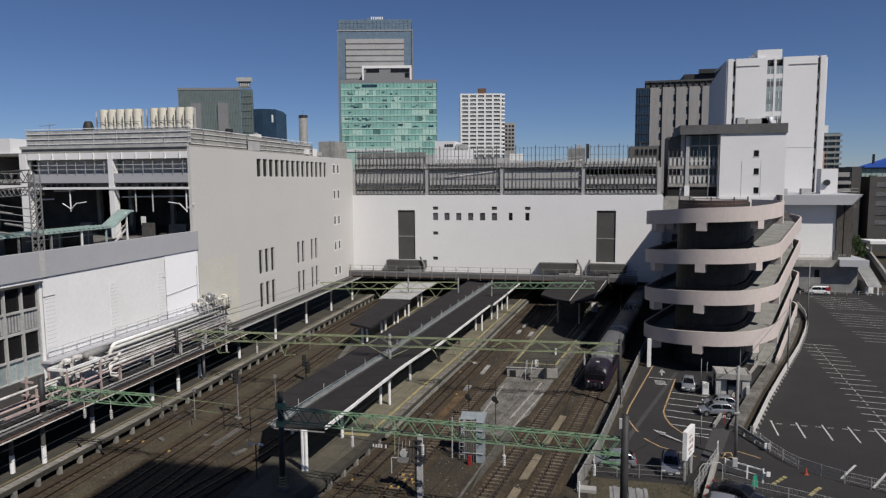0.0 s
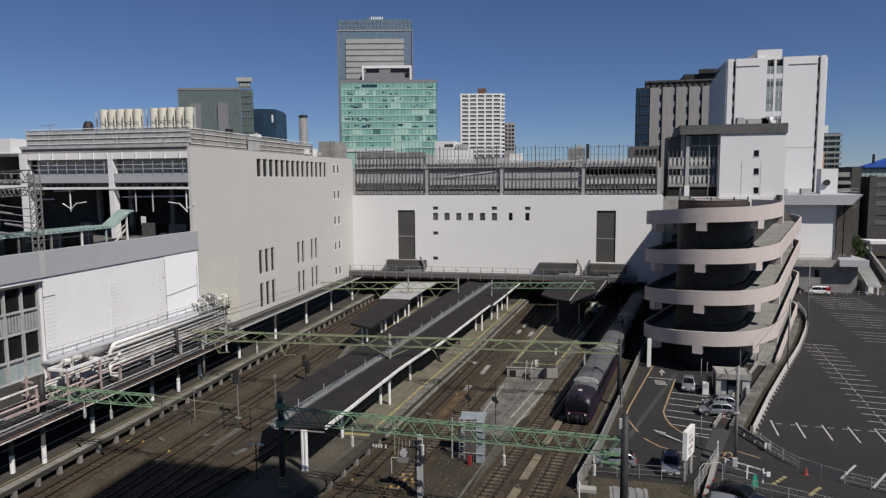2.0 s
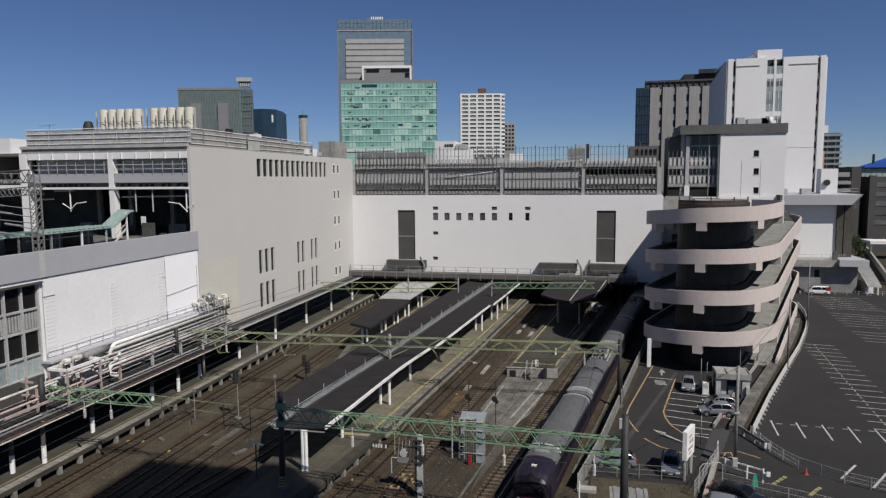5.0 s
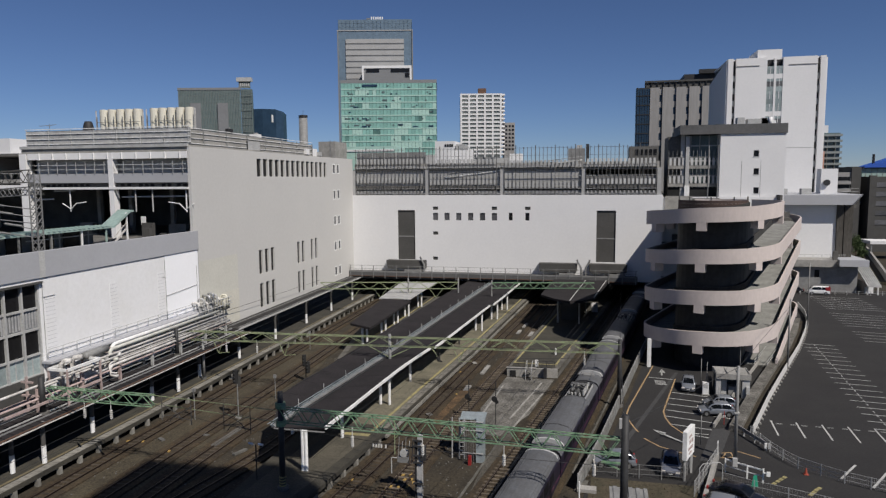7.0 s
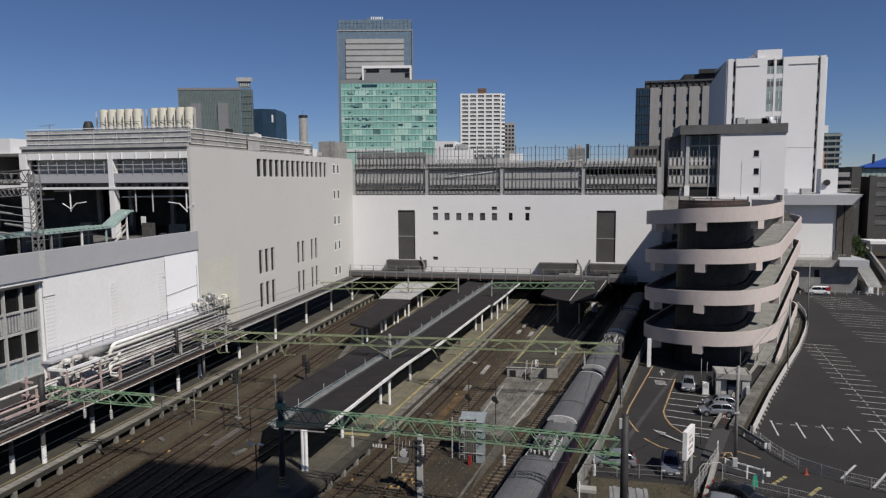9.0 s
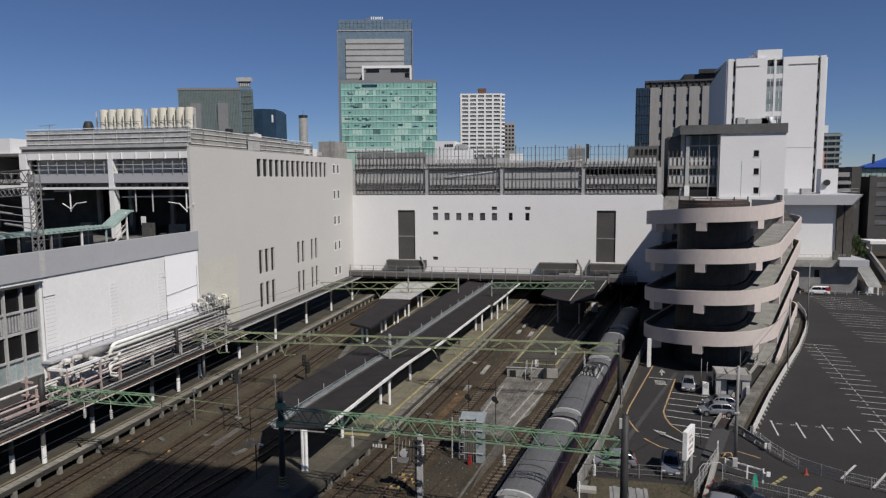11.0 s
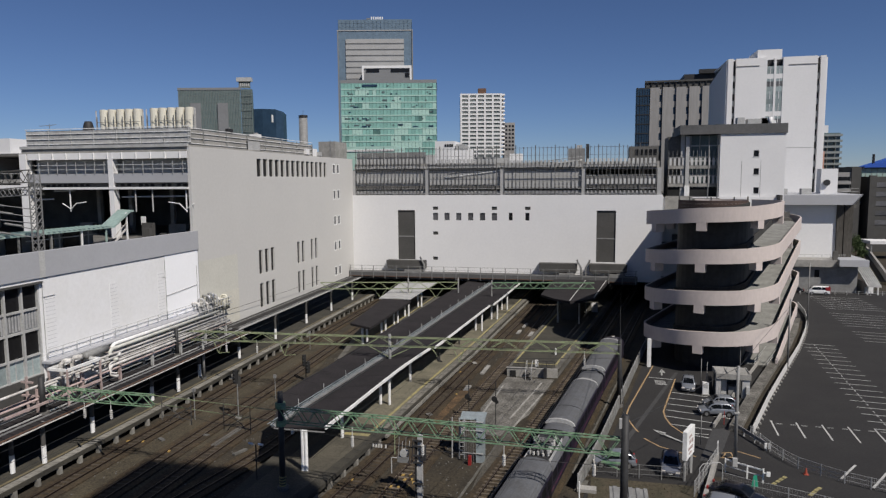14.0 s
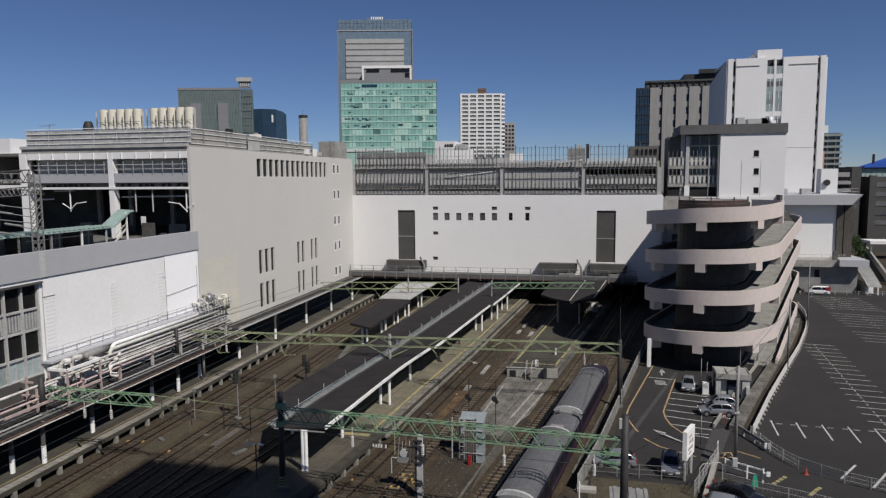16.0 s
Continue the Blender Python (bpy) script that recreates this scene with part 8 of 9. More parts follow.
panel_fence("boundary_wall", [(-0.85, 55.8), (1.0, 64.5), (7.1, 99.5), (9.2, 111)], 1.45, SHEETW, "pale grey ribbed sheet wall along the tracks", 2.0, GREY_L, 0.08, ribs=8)
rail_fence("mesh_fence", [(0.6, 59.1), (8.2, 59.4)], 1.3, "grey wire mesh fence at the car park end", GREY, 1.9)
rail_fence("mesh_fence", [(8.2, 59.4), (9.5, 63.8)], 1.4, "grey wire mesh fence beside the sign", GREY, 1.5)
rail_fence("mesh_fence", [(16.2, 71.6), (17.15, 67.75), (18.4, 64.5), (21.62, 61.87), (24.9, 60.3), (32, 57.0), (44, 52)], 1.1, "pale wire mesh fence round the large car park", GREY_L, 1.95)
rail_fence("guard_rail", [(11.4, 59.8), (13.5, 58.7), (15.8, 57.9), (20, 56.2), (24, 54.9)], 1.0, "thin pale tubular guard rail along the drive", GREY_L, 2.6, 2, True)
BW = [(16.5, 72.0), (21.0, 84.3), (26.0, 97.0), (31.4, 110.5), (35.7, 122.6), (38.6, 132), (40.2, 139), (41.4, 148)]
panel_fence("white_barrier", BW, 0.95, GREYW, "white panelled barrier between the car parks", 1.6, GREY_L, 0.1, foot=True)
t = thing("concrete_kerb_wall", (15, 73, 0), "low stained concrete kerb wall beside the ramp road", "wall")
for a, b, h, m, nm in ((-2.3, -1.1, 0.65, APRON, "kerb"), (-1.1, -0.35, 0.2, SOIL, "gravel_bed"), (-3.9, -3.7, 0.5, CONC, "outer_kerb")):
    bm = bmesh.new()
    ribbon(bm, BW[:6], a, b, 0, h)
    part(nm, bm, m, t)
bm = bmesh.new()
for o in (-2.3, -3.9):
    q = shifted(BW[2:7], o)
    for z in (0.75, 1.15):
        rod(bm, [(*p, z) for p in q], 0.04, 5)
    for p, d in along(q, 2.2):
        rod(bm, [(p.x, p.y, 0.02), (p.x, p.y, 1.15)], 0.04, 5)
solid("ramp_guard_rail", bm, GREY_L, "grey tubular rail along the ramp road", "railing")
t = thing("drive_guard", (15, 73, 0), "dark crash rail with pale end blocks beside the drive", "railing")
bm = bmesh.new()
beam(bm, (14.9, 73.2, 0.65), (16.9, 68.2, 0.65), 0.1, 0.35)
part("rail", bm, GREY, t)
for f in (0, 0.33, 0.66, 1.0):
    x, y = 14.9 + 2.0 * f, 73.2 - 5.0 * f
    part("post", bm_box(x - 0.06, x + 0.06, y - 0.06, y + 0.06, 0.02, 0.8), GREY_L, t)
for x in (16.65, 17.0):
    part("end_block", bm_box(x, x + 0.2, 67.8, 68.0, 0.3, 0.8), WHITE, t)
t = thing("entry_barrier", (13, 61.2, 0), "white entry barrier with boxes at the drive", "barrier")
for x, y, h in ((12.07, 62.2, 1.3), (13.67, 61.05, 1.25), (14.84, 60.5, 1.3)):
    part("post", bm_box(x - 0.06, x + 0.06, y - 0.06, y + 0.06, 0.02, h), WHITE, t)
bm = bmesh.new()
beam(bm, (12.07, 62.2, 1.2), (14.9, 60.48, 1.15), 0.07, 0.13)
part("bar", bm, WHITE, t)
part("control_box", bm_box(12.55, 12.95, 61.5, 61.8, 0.85, 1.6), GREY_L, t)
bm = bmesh.new()
beam(bm, (12.07, 62.2, 0.62), (14.9, 60.48, 0.6), 0.05, 0.08)
part("lower_bar", bm, WHITE, t)
part("end_plate", bm_box(15.05, 15.35, 60.2, 60.3, 0.75, 1.15), WHITE, t)
part("end_plate_arm", bm_box(14.84, 15.1, 60.3, 60.42, 0.95, 1.02), WHITE, t)
bm = bmesh.new()
beam(bm, (11.75, 64.3, 0.95), (11.9, 65.0, 0.95), 0.06, 1.8)
solid("white_hoarding", bm, WHITE, "pale grey sheet hoarding beside the drive", "fence")
rail_fence("mesh_fence", [(11.85, 64.6), (8.6, 56.4)], 1.45, "pale wire mesh fence on the kerb at the drive", GREY_L, 1.45)
bm = bmesh.new()
beam(bm, (9.3, 55.5, 0.35), (11.9, 65.2, 0.35), 0.35, 0.7)
solid("side_kerb", bm, CONC, "concrete kerb wall at the drive", "kerb")
bm = bmesh.new()
rod(bm, [(9.1, 57.2, 0.0), (9.1, 57.2, 2.3), (9.4, 57.4, 2.6), (10.8, 58.0, 2.6), (11.1, 58.2, 2.3), (11.1, 58.2, 1.6)], 0.035, 6)
solid("height_frame", bm, GREY_L, "bent grey tube frame at the drive", "frame")


# poles, sign, booth
def pole(x, y, h, r, label, arm=False):
    t = thing("utility_pole", (x, y, 0), label, "pole", "utility poles")
    bm = bmesh.new()
    rod(bm, [(x, y, 0), (x, y, h)], r, 10, r * 0.75)
    part("shaft", bm, GREY, t, smooth=True)
    if arm:
        part("step_band", bm_box(x - r * 1.3, x + r * 1.3, y - r * 1.3, y + r * 1.3, h * 0.5, h * 0.5 + 0.15), GREY_L, t)
    return t


pole(13.45, 65.1, 9.1, 0.17, "tall grey utility pole at the gate", True)
pole(26.6, 98.4, 9.9, 0.14, "slim grey pole beside the barrier")
pole(37.6, 128.4, 11.4, 0.13, "slim grey lamp pole in the car park")
for x, y, h in ((13.6, 86.8, 4.0), (14.3, 86.9, 3.6), (14.1, 77.6, 3.2), (10.9, 68.4, 3.0), (19.6, 94, 4.2)):
    pole(x, y, h, 0.05, "thin dark steel post in the car park")
sgn = thing("parking_sign", (8.4, 60.2, 0), "white double-sided car park sign box on posts", "sign")
bm = bmesh.new()
slab(bm, [(8.0, 59.5), (8.35, 59.4), (9.3, 61.7), (8.95, 61.8)], 1.9, 4.45)
part("sign_box", bm, WHITE, sgn)
bm = bmesh.new()
for z0, z1, f0, f1 in ((3.7, 3.9, 0.25, 0.6), (3.15, 3.5, 0.3, 0.5), (3.1, 3.45, 0.6, 0.8), (2.6, 2.85, 0.2, 0.75), (2.2, 2.4, 0.3, 0.6)):
    p, q = Vector((8.36, 59.4)).lerp(Vector((9.31, 61.7)), f0), Vector((8.36, 59.4)).lerp(Vector((9.31, 61.7)), f1)
    beam(bm, (p.x, p.y, (z0 + z1) / 2), (q.x, q.y, (z0 + z1) / 2), 0.02, z1 - z0)
part("lettering_bars", bm, PINKS, sgn, "unreadable faded red lettering")
for x, y in ((8.25, 59.7), (9.05, 61.45)):
    part("post", bm_box(x - 0.09, x + 0.09, y - 0.09, y + 0.09, 0.02, 2.0), GREY_L, sgn)
bt = thing("gate_portal", (17, 85.5, 0), "grey steel portal shelter with dark opening", "shelter")
for x0, x1 in ((14.95, 15.5), (17.9, 18.75)):
    part("pillar", bm_box(x0, x1, 84.2, 84.9, 0.02, 2.5), GREY_L, bt)
    part("pillar", bm_box(x0 + 0.1, x1 - 0.1, 86.3, 86.8, 0.02, 2.6), CONC_D, bt)
part("fascia", bm_box(14.9, 18.85, 84.05, 84.3, 2.3, 2.95), CONC, bt, "grey fascia panel")
bm = bmesh.new()
slab(bm, [(14.9, 84.3), (18.85, 84.3), (18.85, 87.0), (14.9, 87.0)], 2.6, [2.9, 2.9, 3.05, 3.05])
part("roof", bm, CONC, bt)
for k in range(4):
    part("roof_rib", bm_box(14.95 + 1.25 * k, 15.05 + 1.25 * k, 84.1, 87.0, 3.03, 3.08), CONC, bt)
part("back_panel", bm_box(15.45, 18.0, 86.2, 86.4, 0.02, 2.6), DARK, bt)
part("equipment", bm_box(15.7, 16.3, 85, 86.0, 0.02, 1.9), GREY_L, bt)
part("equipment", bm_box(16.5, 17.4, 84.9, 86.0, 0.02, 1.2), GREY, bt)
part("wall_unit", bm_box(18.3, 18.7, 83.9, 84.2, 0.6, 1.5), GREY_L, bt)
tm = thing("ticket_machine", (13.9, 84.6, 0), "pale ticket machine on the car park", "machine")
part("case", bm_box(13.5, 14.2, 84.6, 85.0, 0.02, 1.6), WHITE, tm)
part("plinth", bm_box(13.4, 14.3, 84.5, 85.1, 0.0, 0.14), CONC, tm)
part("panel", bm_box(13.6, 14.1, 84.58, 84.6, 0.9, 1.4), GREY_L, tm)
solid("dark_cabinet", bm_box(14.35, 14.7, 85.4, 86.6, 0.02, 1.9), DARK, "dark cabinet beside the portal", "cabinet")
for x, y, m, nm, lab in ((14.0, 59.6, GREENS, "safety_sign", "green folding safety sign on the drive"), (19.0, 63.1, ORANGE, "traffic_cone", "orange traffic cone by the fence")):
    t = thing(nm, (x, y, 0.02), lab, "sign" if nm == "safety_sign" else "cone", "cones and signs")
    bm = bmesh.new()
    if nm == "safety_sign":
        slab(bm, [(x - 0.28, y - 0.02), (x + 0.28, y - 0.02), (x + 0.28, y + 0.02), (x - 0.28, y + 0.02)], 0.02, 1.05)
        for v in bm.verts:
            if v.co.z > 0.5:
                v.co.x = x + (v.co.x - x) * 0.45
    else:
        rod(bm, [(x, y, 0.06), (x, y, 0.6)], 0.15, 10, 0.04)
        part("base", bm_box(x - 0.2, x + 0.2, y - 0.2, y + 0.2, 0.02, 0.06), ORANGE, t)
    part("body", bm, m, t)
t = thing("signal_stand", (13.6, 75.8, 0), "red and white bar stand in the bay", "stand")
part("post", bm_box(14.15, 14.22, 74.6, 74.67, 0.02, 1.5), REDP, t)
part("bar", bm_box(14.05, 14.32, 74.6, 74.67, 0.9, 1.05), WHITE, t)
# corrugated shed roof at the near fence
sh = thing("trackside_shed", (3, 48, 0), "small shed with a pale corrugated roof", "shed")
part("wall", bm_box(1.8, 4.2, 47.5, 50.7, 0, 2.5), GREY, sh)
for k in range(10):
    x = 1.6 + 0.28 * k
    bm = bmesh.new()
    slab(bm, [(x, 47.0), (x + 0.28, 47.0), (x + 0.28, 51.0), (x, 51.0)], [2.55, 2.55, 2.75, 2.75], [2.68 + 0.07 * (k % 2), 2.68 + 0.07 * (k % 2), 2.88 + 0.07 * (k % 2), 2.88 + 0.07 * (k % 2)])
    part("roof_sheet", bm, GREY, sh)
bm = bmesh.new()
rod(bm, [(-0.7, 53.5, 0), (-0.7, 53.5, 1.9)], 0.07, 6)
solid("marker_post", bm, WHITE, "short white marker post in the ballast", "post")
solid("low_slab", bm_box(-0.9, 0.7, 55.4, 56.2, 0.05, 0.35), CONC, "pale concrete block at the wall end", "slab")

# dry tufts along the fence and the track edges
random.seed(33)
bm = bmesh.new()
for k in range(900):
    if k < 500:
        x, y = random.uniform(-0.6, 9.0), random.uniform(47.5, 58.4)
    else:
        y = random.uniform(50, 100)
        x = random.choice((-1.25 + 0.161 * (y - 56), -6.05 + 0.161 * (y - 56), -38.6, -43.0, -47.3)) + random.gauss(0, 0.5)
    a, h = random.uniform(0, 3.1), random.uniform(0.05, 0.15)
    for j in range(3):
        b = a + j * 1.05
        w = 0.05
        bm.faces.new([bm.verts.new(p) for p in ((x - w * math.cos(b), y - w * math.sin(b), 0.03), (x + w * math.cos(b), y + w * math.sin(b), 0.03), (x + 0.16 * math.cos(b + 1), y + 0.16 * math.sin(b + 1), h))])
solid("weed_tufts", bm, GRASS, "dry brown weed tufts beside fences and tracks", "weeds", kind="stuff")

# ---- vehicles ----
wheel_me = {}
bm = bmesh.new()
rod(bm, [(-0.1, 0, 0), (0.1, 0, 0)], 0.31, 16)
wheel_me["tyre"] = mesh_of("tyre", bm, TYRE)
bm = bmesh.new()
rod(bm, [(-0.108, 0, 0), (0.108, 0, 0)], 0.19, 12)
wheel_me["rim"] = mesh_of("rim", bm, CHROME)


def fine_profile(rows):
    """Adds eased stations between the given ones."""
    out = []
    for a, b in zip(rows, rows[1:]):
        for k in range(3):
            u = k / 3
            e = u * u * (3 - 2 * u)
            out.append((a[0] + (b[0] - a[0]) * u, a[1] + (b[1] - a[1]) * e, a[2] + (b[2] - a[2]) * e))
    return out + [rows[-1]]


def vehicle(name, label, paint, L, W, prof, m, rear=None):
    """A road vehicle pointing to -y; prof: stations (share of length, bonnet or belt height, roof height, roof half width)."""
    t = thing(name, (0, 0, 0), label, "car", "parked cars")
    bm = bmesh.new()
    hw = W / 2
    rows = []
    for f, belt, inset in fine_profile(prof["body"]):
        y = -L / 2 + f * L
        w = hw - inset
        sec = ((0.96, 0.26), (1.0, 0.42), (1.0, belt * 0.7), (0.97, belt * 0.9), (0.88, belt), (0.4, belt * 1.02))
        rows.append([bm.verts.new(p) for p in [(-w * f, y, z) for f, z in sec] + [(w * f, y, z) for f, z in sec[::-1]]])
    for p, q in zip(rows, rows[1:]):
        for k in range(12):
            bm.faces.new((p[k], p[(k + 1) % 12], q[(k + 1) % 12], q[k]))
    bm.faces.new(rows[0])
    bm.faces.new(rows[-1][::-1])
    body = part("body", bm, paint, t, smooth=True)
    (fa, fb, fc, fd), belt, top = prof["cabin"], prof["belt"], prof["top"]
    ya, yb, yc, yd = (-L / 2 + f * L for f in (fa, fb, fc, fd))
    wb, wt = hw * 0.93, hw * 0.75
    way = [(ya + (yb - ya) * u, belt + (top - belt) * (1 - (1 - u) ** 1.5)) for u in (0, 0.3, 0.6, 0.85, 1)]
    way += [(yb + (yc - yb) * u, top + 0.035) for u in (0.35, 0.65)]
    way += [(yc + (yd - yc) * u, belt + (top - belt) * (1 - u ** 1.7)) for u in (0, 0.25, 0.5, 0.75, 1)]

    def crest(y):
        for (a, p), (b, q) in zip(way, way[1:]):
            if y <= b:
                break
        return p + (q - p) * (y - a) / (b - a)

    def half(zt):
        h = zt - belt
        w = wb + (wt - wb) * h / (top - belt)
        return [(wb, belt - 0.03), (wb + (w - wb) * 0.5 + 0.012, belt + h * 0.5), (w + 0.01, belt + h * 0.86), (w * 0.86, belt + h * 0.97), (w * 0.45, zt + 0.012), (0.0, zt + 0.02)]

    bm = bmesh.new()
    loft(bm, [(y, [(-x, z) for x, z in half(zt)] + half(zt)[-2::-1]) for y, zt in way])
    part("cabin", bm, paint, t, smooth=True)

    def along_edge(line, z):
        for (x0, z0), (x1, z1) in zip(line, line[1:]):
            if z <= z1:
                return x0 + (x1 - x0) * (z - z0) / max(z1 - z0, 1e-4)
        return line[-1][0]

    def glaze(nm, rows):
        bm = bmesh.new()
        grid = [[bm.verts.new(p) for p in r] for r in rows]
        for p, q in zip(grid, grid[1:]):
            for i in range(len(p) - 1):
                bm.faces.new((p[i], p[i + 1], q[i + 1], q[i]))
        bmesh.ops.solidify(bm, geom=bm.faces[:], thickness=0.012)
        part(nm, bm, CGLASS, t, smooth=False)

    for s in (-1, 1):
        ym = (yb + yc) / 2
        for y0, y1 in ((ya + (yb - ya) * 0.5, ym - 0.04), (ym + 0.05, yc + (yd - yc) * 0.45)):
            rows = []
            for i in range(5):
                y = y0 + (y1 - y0) * i / 4
                line = half(crest(y))[:3]
                zs = (belt + 0.05, belt + (crest(y) - belt) * 0.5, belt + (crest(y) - belt) * 0.82)
                rows.append([(s * (along_edge(line, z) + 0.014), y, z) for z in zs])
            glaze("side_window", rows)
    for nm, y0, y1 in (("windscreen", ya + (yb - ya) * 0.08, yb - 0.05), ("rear_window", yc + (yd - yc) * 0.15, yd - (yd - yc) * 0.12)):
        rows = []
        for i in range(5):
            y = y0 + (y1 - y0) * i / 4
            line = half(crest(y))[2:]
            w = line[1][0]
            rows.append([(f * w, y, line[1][1] + (line[3][1] - line[1][1]) * (1 - abs(f)) + 0.016) for f in (-0.97, -0.5, 0, 0.5, 0.97)])
        glaze(nm, rows)
    for s in (-1, 1):
        for f in (0.18, 0.8):
            # black disc round each wheel stands in for the arch's shaded recess
            bm = bmesh.new()
            rod(bm, [(s * (hw - 0.16), -L / 2 + f * L, 0.33), (s * (hw + 0.004), -L / 2 + f * L, 0.33)], 0.37, 16)
            part("wheel_arch", bm, BLACK, t)
        part("door_handle", bm_box(s * hw - 0.02, s * hw + 0.02, -0.15, 0.05, belt - 0.14, belt - 0.1), paint, t)
        part("mirror", bm_box(s * hw - 0.1, s * hw + 0.1, ya + 0.35, ya + 0.5, belt - 0.02, belt + 0.14), paint, t)
        part("headlight", bm_box(s * hw * 0.72 - 0.17, s * hw * 0.72 + 0.17, -L / 2 - 0.012, -L / 2 + 0.12, 0.56, 0.72), LAMPG, t)
        part("tail_light", bm_box(s * hw * 0.8 - 0.1, s * hw * 0.8 + 0.1, L / 2 - 0.1, L / 2 + 0.012, 0.65, 0.95), REDP, t)
        for f in (0.18, 0.8):
            w = piece("wheel", wheel_me["tyre"], t, pose(s * (hw - 0.085), -L / 2 + f * L, 0.31))
            piece("rim", wheel_me["rim"], w, pose(0, 0, 0))
    part("grille", bm_box(-0.4, 0.4, -L / 2 - 0.01, -L / 2 + 0.05, 0.4, 0.58), DARK, t)
    for s in (-1, 1):
        part("plate", bm_box(-0.17, 0.17, s * L / 2 - 0.02, s * L / 2 + 0.02, 0.42, 0.5), WHITE, t)
    if rear:
        part("rear_panel", bm_box(-hw * 0.96, hw * 0.96, L * 0.3, L * 0.5 + 0.01, 0.4, top * 0.98), rear, t)
    t.matrix_world = m
    return t


HATCH = dict(body=((0.0, 0.66, 0.14), (0.04, 0.76, 0.04), (0.25, 0.92, 0.0), (0.6, 0.97, 0.0), (0.95, 0.98, 0.03), (1.0, 0.85, 0.12)), cabin=(0.2, 0.42, 0.8, 0.97), belt=0.93, top=1.47)
SEDAN = dict(body=((0.0, 0.6, 0.16), (0.04, 0.72, 0.05), (0.28, 0.88, 0.0), (0.7, 0.92, 0.0), (0.95, 0.9, 0.04), (1.0, 0.75, 0.14)), cabin=(0.27, 0.45, 0.7, 0.88), belt=0.88, top=1.42)
VAN = dict(body=((0.0, 0.75, 0.1), (0.04, 0.9, 0.03), (0.12, 1.1, 0.0), (0.6, 1.12, 0.0), (0.97, 1.12, 0.02), (1.0, 1.0, 0.06)), cabin=(0.08, 0.26, 0.94, 0.985), belt=1.08, top=1.85)
vehicle("hatchback", "silver hatchback parked across the bays", CARS, 3.8, 1.7, HATCH, pose(13.9, 77.7, 0.02, 0, 0, -86))
vehicle("hatchback", "pale silver hatchback behind another in the bays", CARS, 3.6, 1.68, HATCH, pose(14.7, 80.1, 0.02, 0, 0, -86))
vehicle("hatchback", "silver hatchback parked nose to the lane", CARS, 3.9, 1.65, HATCH, pose(12.15, 86.9, 0.02, 0, 0, -8))
vehicle("hatchback", "silver hatchback half hidden behind the gantry mast", CARS, 3.9, 1.66, HATCH, pose(2.3, 61.6, 0.02, 0, 0, -84))
vehicle("hatchback", "blue-grey hatchback parked behind the mesh fence", CARB, 3.9, 1.68, HATCH, pose(7.3, 61.6, 0.02, 0, 0, -6))
vehicle("sedan", "glossy black sedan leaving by the drive", CARK, 4.7, 1.8, SEDAN, pose(12.1, 56.5, 0.02, 0, 0, 62))
vehicle("hatchback", "pale silver hatchback at the drive", CARS, 4.0, 1.7, HATCH, pose(10.9, 54.0, 0.02, 0, 0, 75))
vehicle("van", "white van with a dark red rear at the far kerb", CARW, 4.5, 1.75, VAN, pose(50.2, 164.6, 0.02, 0, 0, -97), CARR)
vehicle("sedan", "dark sedan beside the white van", CARK, 4.3, 1.7, SEDAN, pose(45.4, 166.2, 0.02, 0, 0, -97))

# far right: street, kerb railing, trees and bright roofs
rail_fence("kerb_railing", [(46, 163.0), (53, 163.9), (70, 165.8)], 1.0, "grey kerb railing before the pavilion", GREY_L, 2.5, 2, False)


def tree(x, y, h, r, label):
    t = thing("tree", (x, y, 0), label, "tree", "street trees")
    bm = bmesh.new()
    rod(bm, [(x, y, 0), (x + 0.1, y, h * 0.35), (x, y + 0.1, h * 0.6)], 0.22, 8, 0.1)
    for k in range(5):
        a = k * 1.26
        rod(bm, [(x, y, h * (0.35 + 0.05 * k)), (x + r * 0.6 * math.cos(a), y + r * 0.6 * math.sin(a), h * (0.6 + 0.06 * k))], 0.08, 5, 0.03)
    part("trunk", bm, BARK, t)
    bm = bmesh.new()
    for k in range(900):
        u = Vector((random.gauss(0, 1), random.gauss(0, 1), random.gauss(0, 1))).normalized() * random.uniform(0.45, 1.0)
        lump = 0.8 + 0.35 * math.sin(3 * u.x + 2 * u.y) * math.cos(4 * u.z)
        c = Vector((x, y, h * 0.7)) + Vector((u.x * r, u.y * r, u.z * h * 0.33)) * lump
        s = random.uniform(0.12, 0.3)
        n = Vector((random.gauss(0, 1), random.gauss(0, 1), random.gauss(0, 1))).normalized()
        p = n.orthogonal().normalized() * s
        q = n.cross(p)
        bm.faces.new([bm.verts.new(c + v) for v in (p, q * 0.6, -p, -q * 0.6)])
    part("crown", bm, LEAF, t)


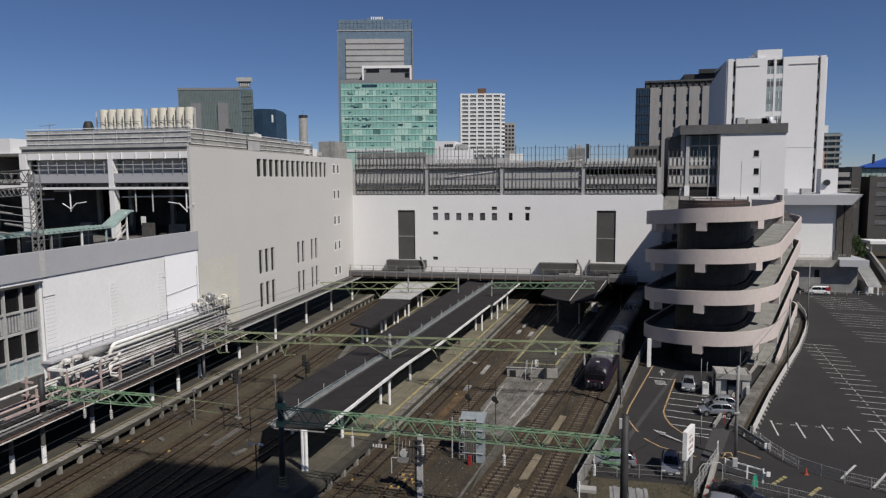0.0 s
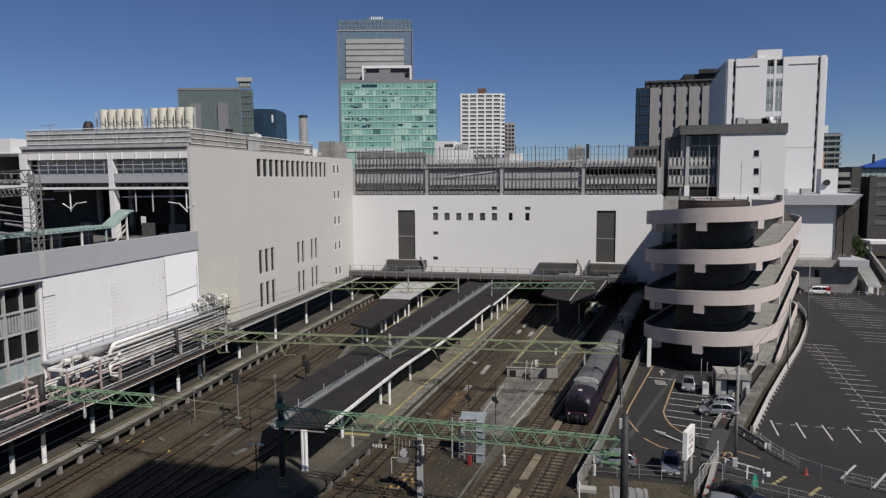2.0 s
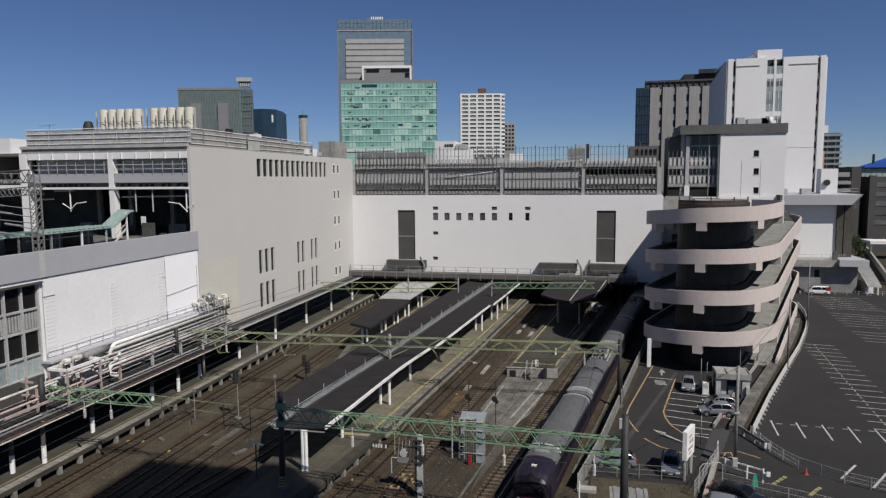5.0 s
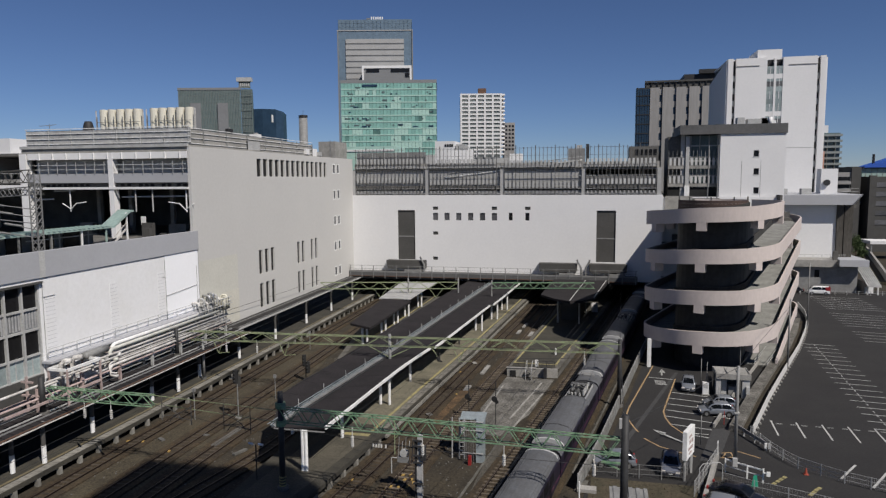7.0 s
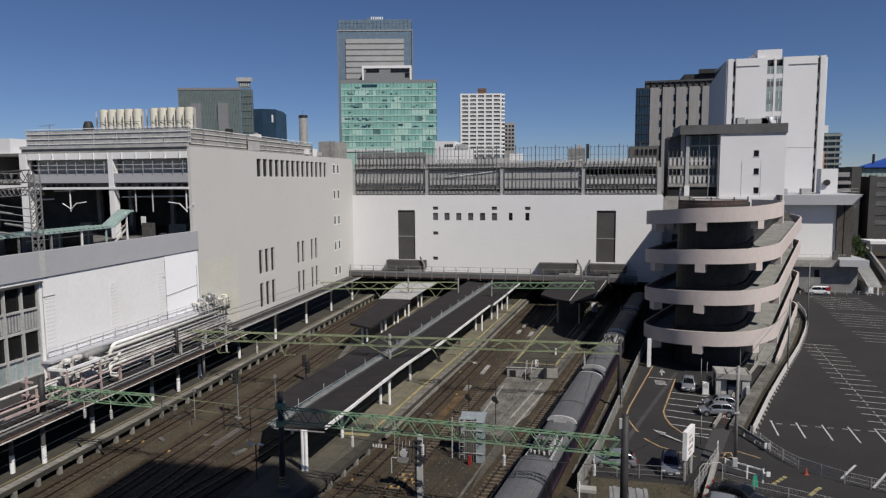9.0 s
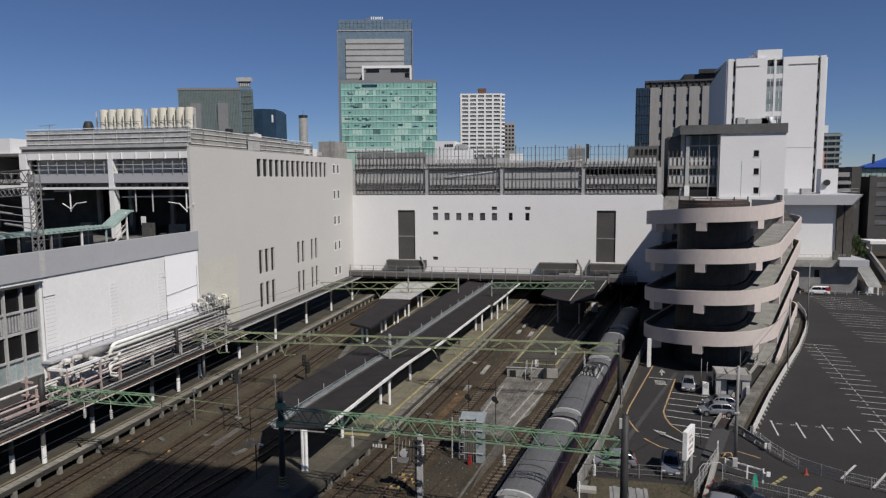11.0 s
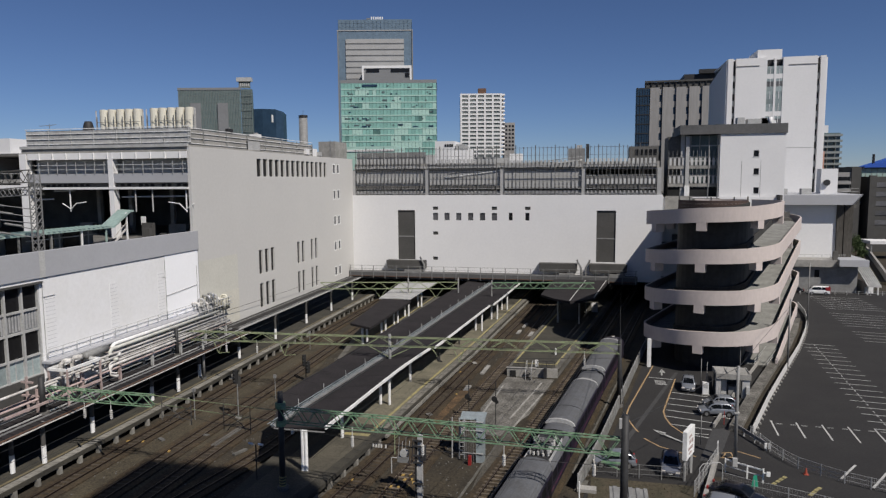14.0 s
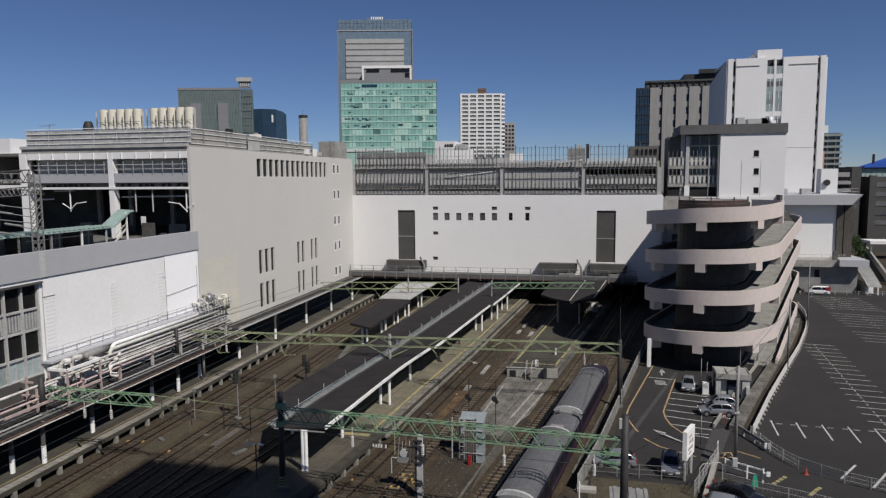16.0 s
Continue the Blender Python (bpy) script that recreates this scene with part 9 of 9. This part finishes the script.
for x, y, h, r in ((78.0, 224, 9.4, 2.0), (80.4, 229, 7.6, 1.9), (77.6, 218, 6.0, 1.7)):
    tree(x, y, h, r, "leafy green street tree")
bm = bmesh.new()
ribbon(bm, [(70.6, 181), (80, 213), (92.5, 256)], -0.3, 0.3, 0, 2.4)
solid("street_wall", bm, CONC, "pale concrete retaining wall along the side street", "wall", kind="structure")
bm = bmesh.new()
ribbon(bm, [(70.6, 181), (80, 213), (92.5, 256)], -2.4, -0.3, 0, 0.7)
solid("street_verge", bm, GRASS, "low overgrown verge beside the street wall", "verge", kind="structure")
cv = thing("street_canopy", (92, 238, 0), "white flat canopy roof beside the street", "canopy")
part("roof", bm_box(87.0, 102, 238, 246, 4.9, 5.9), WHITEW, cv)
for x in (87.4, 92, 97, 101):
    part("post", bm_box(x, x + 0.3, 238.3, 238.6, 0, 4.9), GREY, cv)
random.seed(5)
for k in range(22):
    x, y = 60 + 2.6 * k * 0.9, 176 + 2.6 * k + random.uniform(-6, 12)
    w, d, h = random.uniform(3, 8), random.uniform(4, 8), random.uniform(2.5, 8)
    if y < 205:
        continue
    t = thing("street_building", (x, y, 0), "small grey street building far beyond the car park", "building", "street buildings")
    part("wall", bm_box(x + 8, x + 8 + w, y, y + d, 0, h), random.choice((CONC, CONC_D, WHITEW, FLUTE)), t)
    part("roof", bm_box(x + 7.8, x + 8.2 + w, y - 0.2, y + d + 0.2, h, h + 0.3), random.choice((GREY_L, GREY, CONC_D, WHITEW)), t)
    for j in range(3):
        part("window", bm_box(x + 8.4 + j * w / 3.2, x + 9.2 + j * w / 3.2, y - 0.06, y, h * 0.45, h * 0.75), WIN, t)
# tower that stands behind the viewer and shades the yard's corner
tb = thing("rear_tower", (31, -8, 0), "tall plain tower standing behind the viewpoint", "building")
part("wall", bm_box(26.4, 40.6, -13.4, 0.3, 0, 98.5), STONE, tb)
part("roof", bm_box(26.6, 40.4, -13.2, 0.1, 98.5, 98.9), CONC_D, tb)


# ---- what moves ----
def motions():
    """The train rolls towards the camera along its straight track."""
    way = ((0.0, 0.0), (1.0, 5.95), (2.0, 12.2), (3.0, 18.7), (4.0, 25.6), (5.0, 32.85), (6.0, 40.4), (7.0, 48.3), (8.0, 56.4), (9.0, 64.6), (10.0, 72.85), (11.0, 81.1), (12.0, 89.3), (13.0, 97.4), (14.0, 105.4), (15.0, 113.3), (16.0, 121.1))
    turn = -math.degrees(math.atan2(HEAD.x, HEAD.y))
    x0, y0 = line8(56)
    walk(train, [(t, pose(x0 + HEAD.x * (27.35 - s), y0 + HEAD.y * (27.35 - s), 0.2, 0, 0, turn)) for t, s in way])


motions()
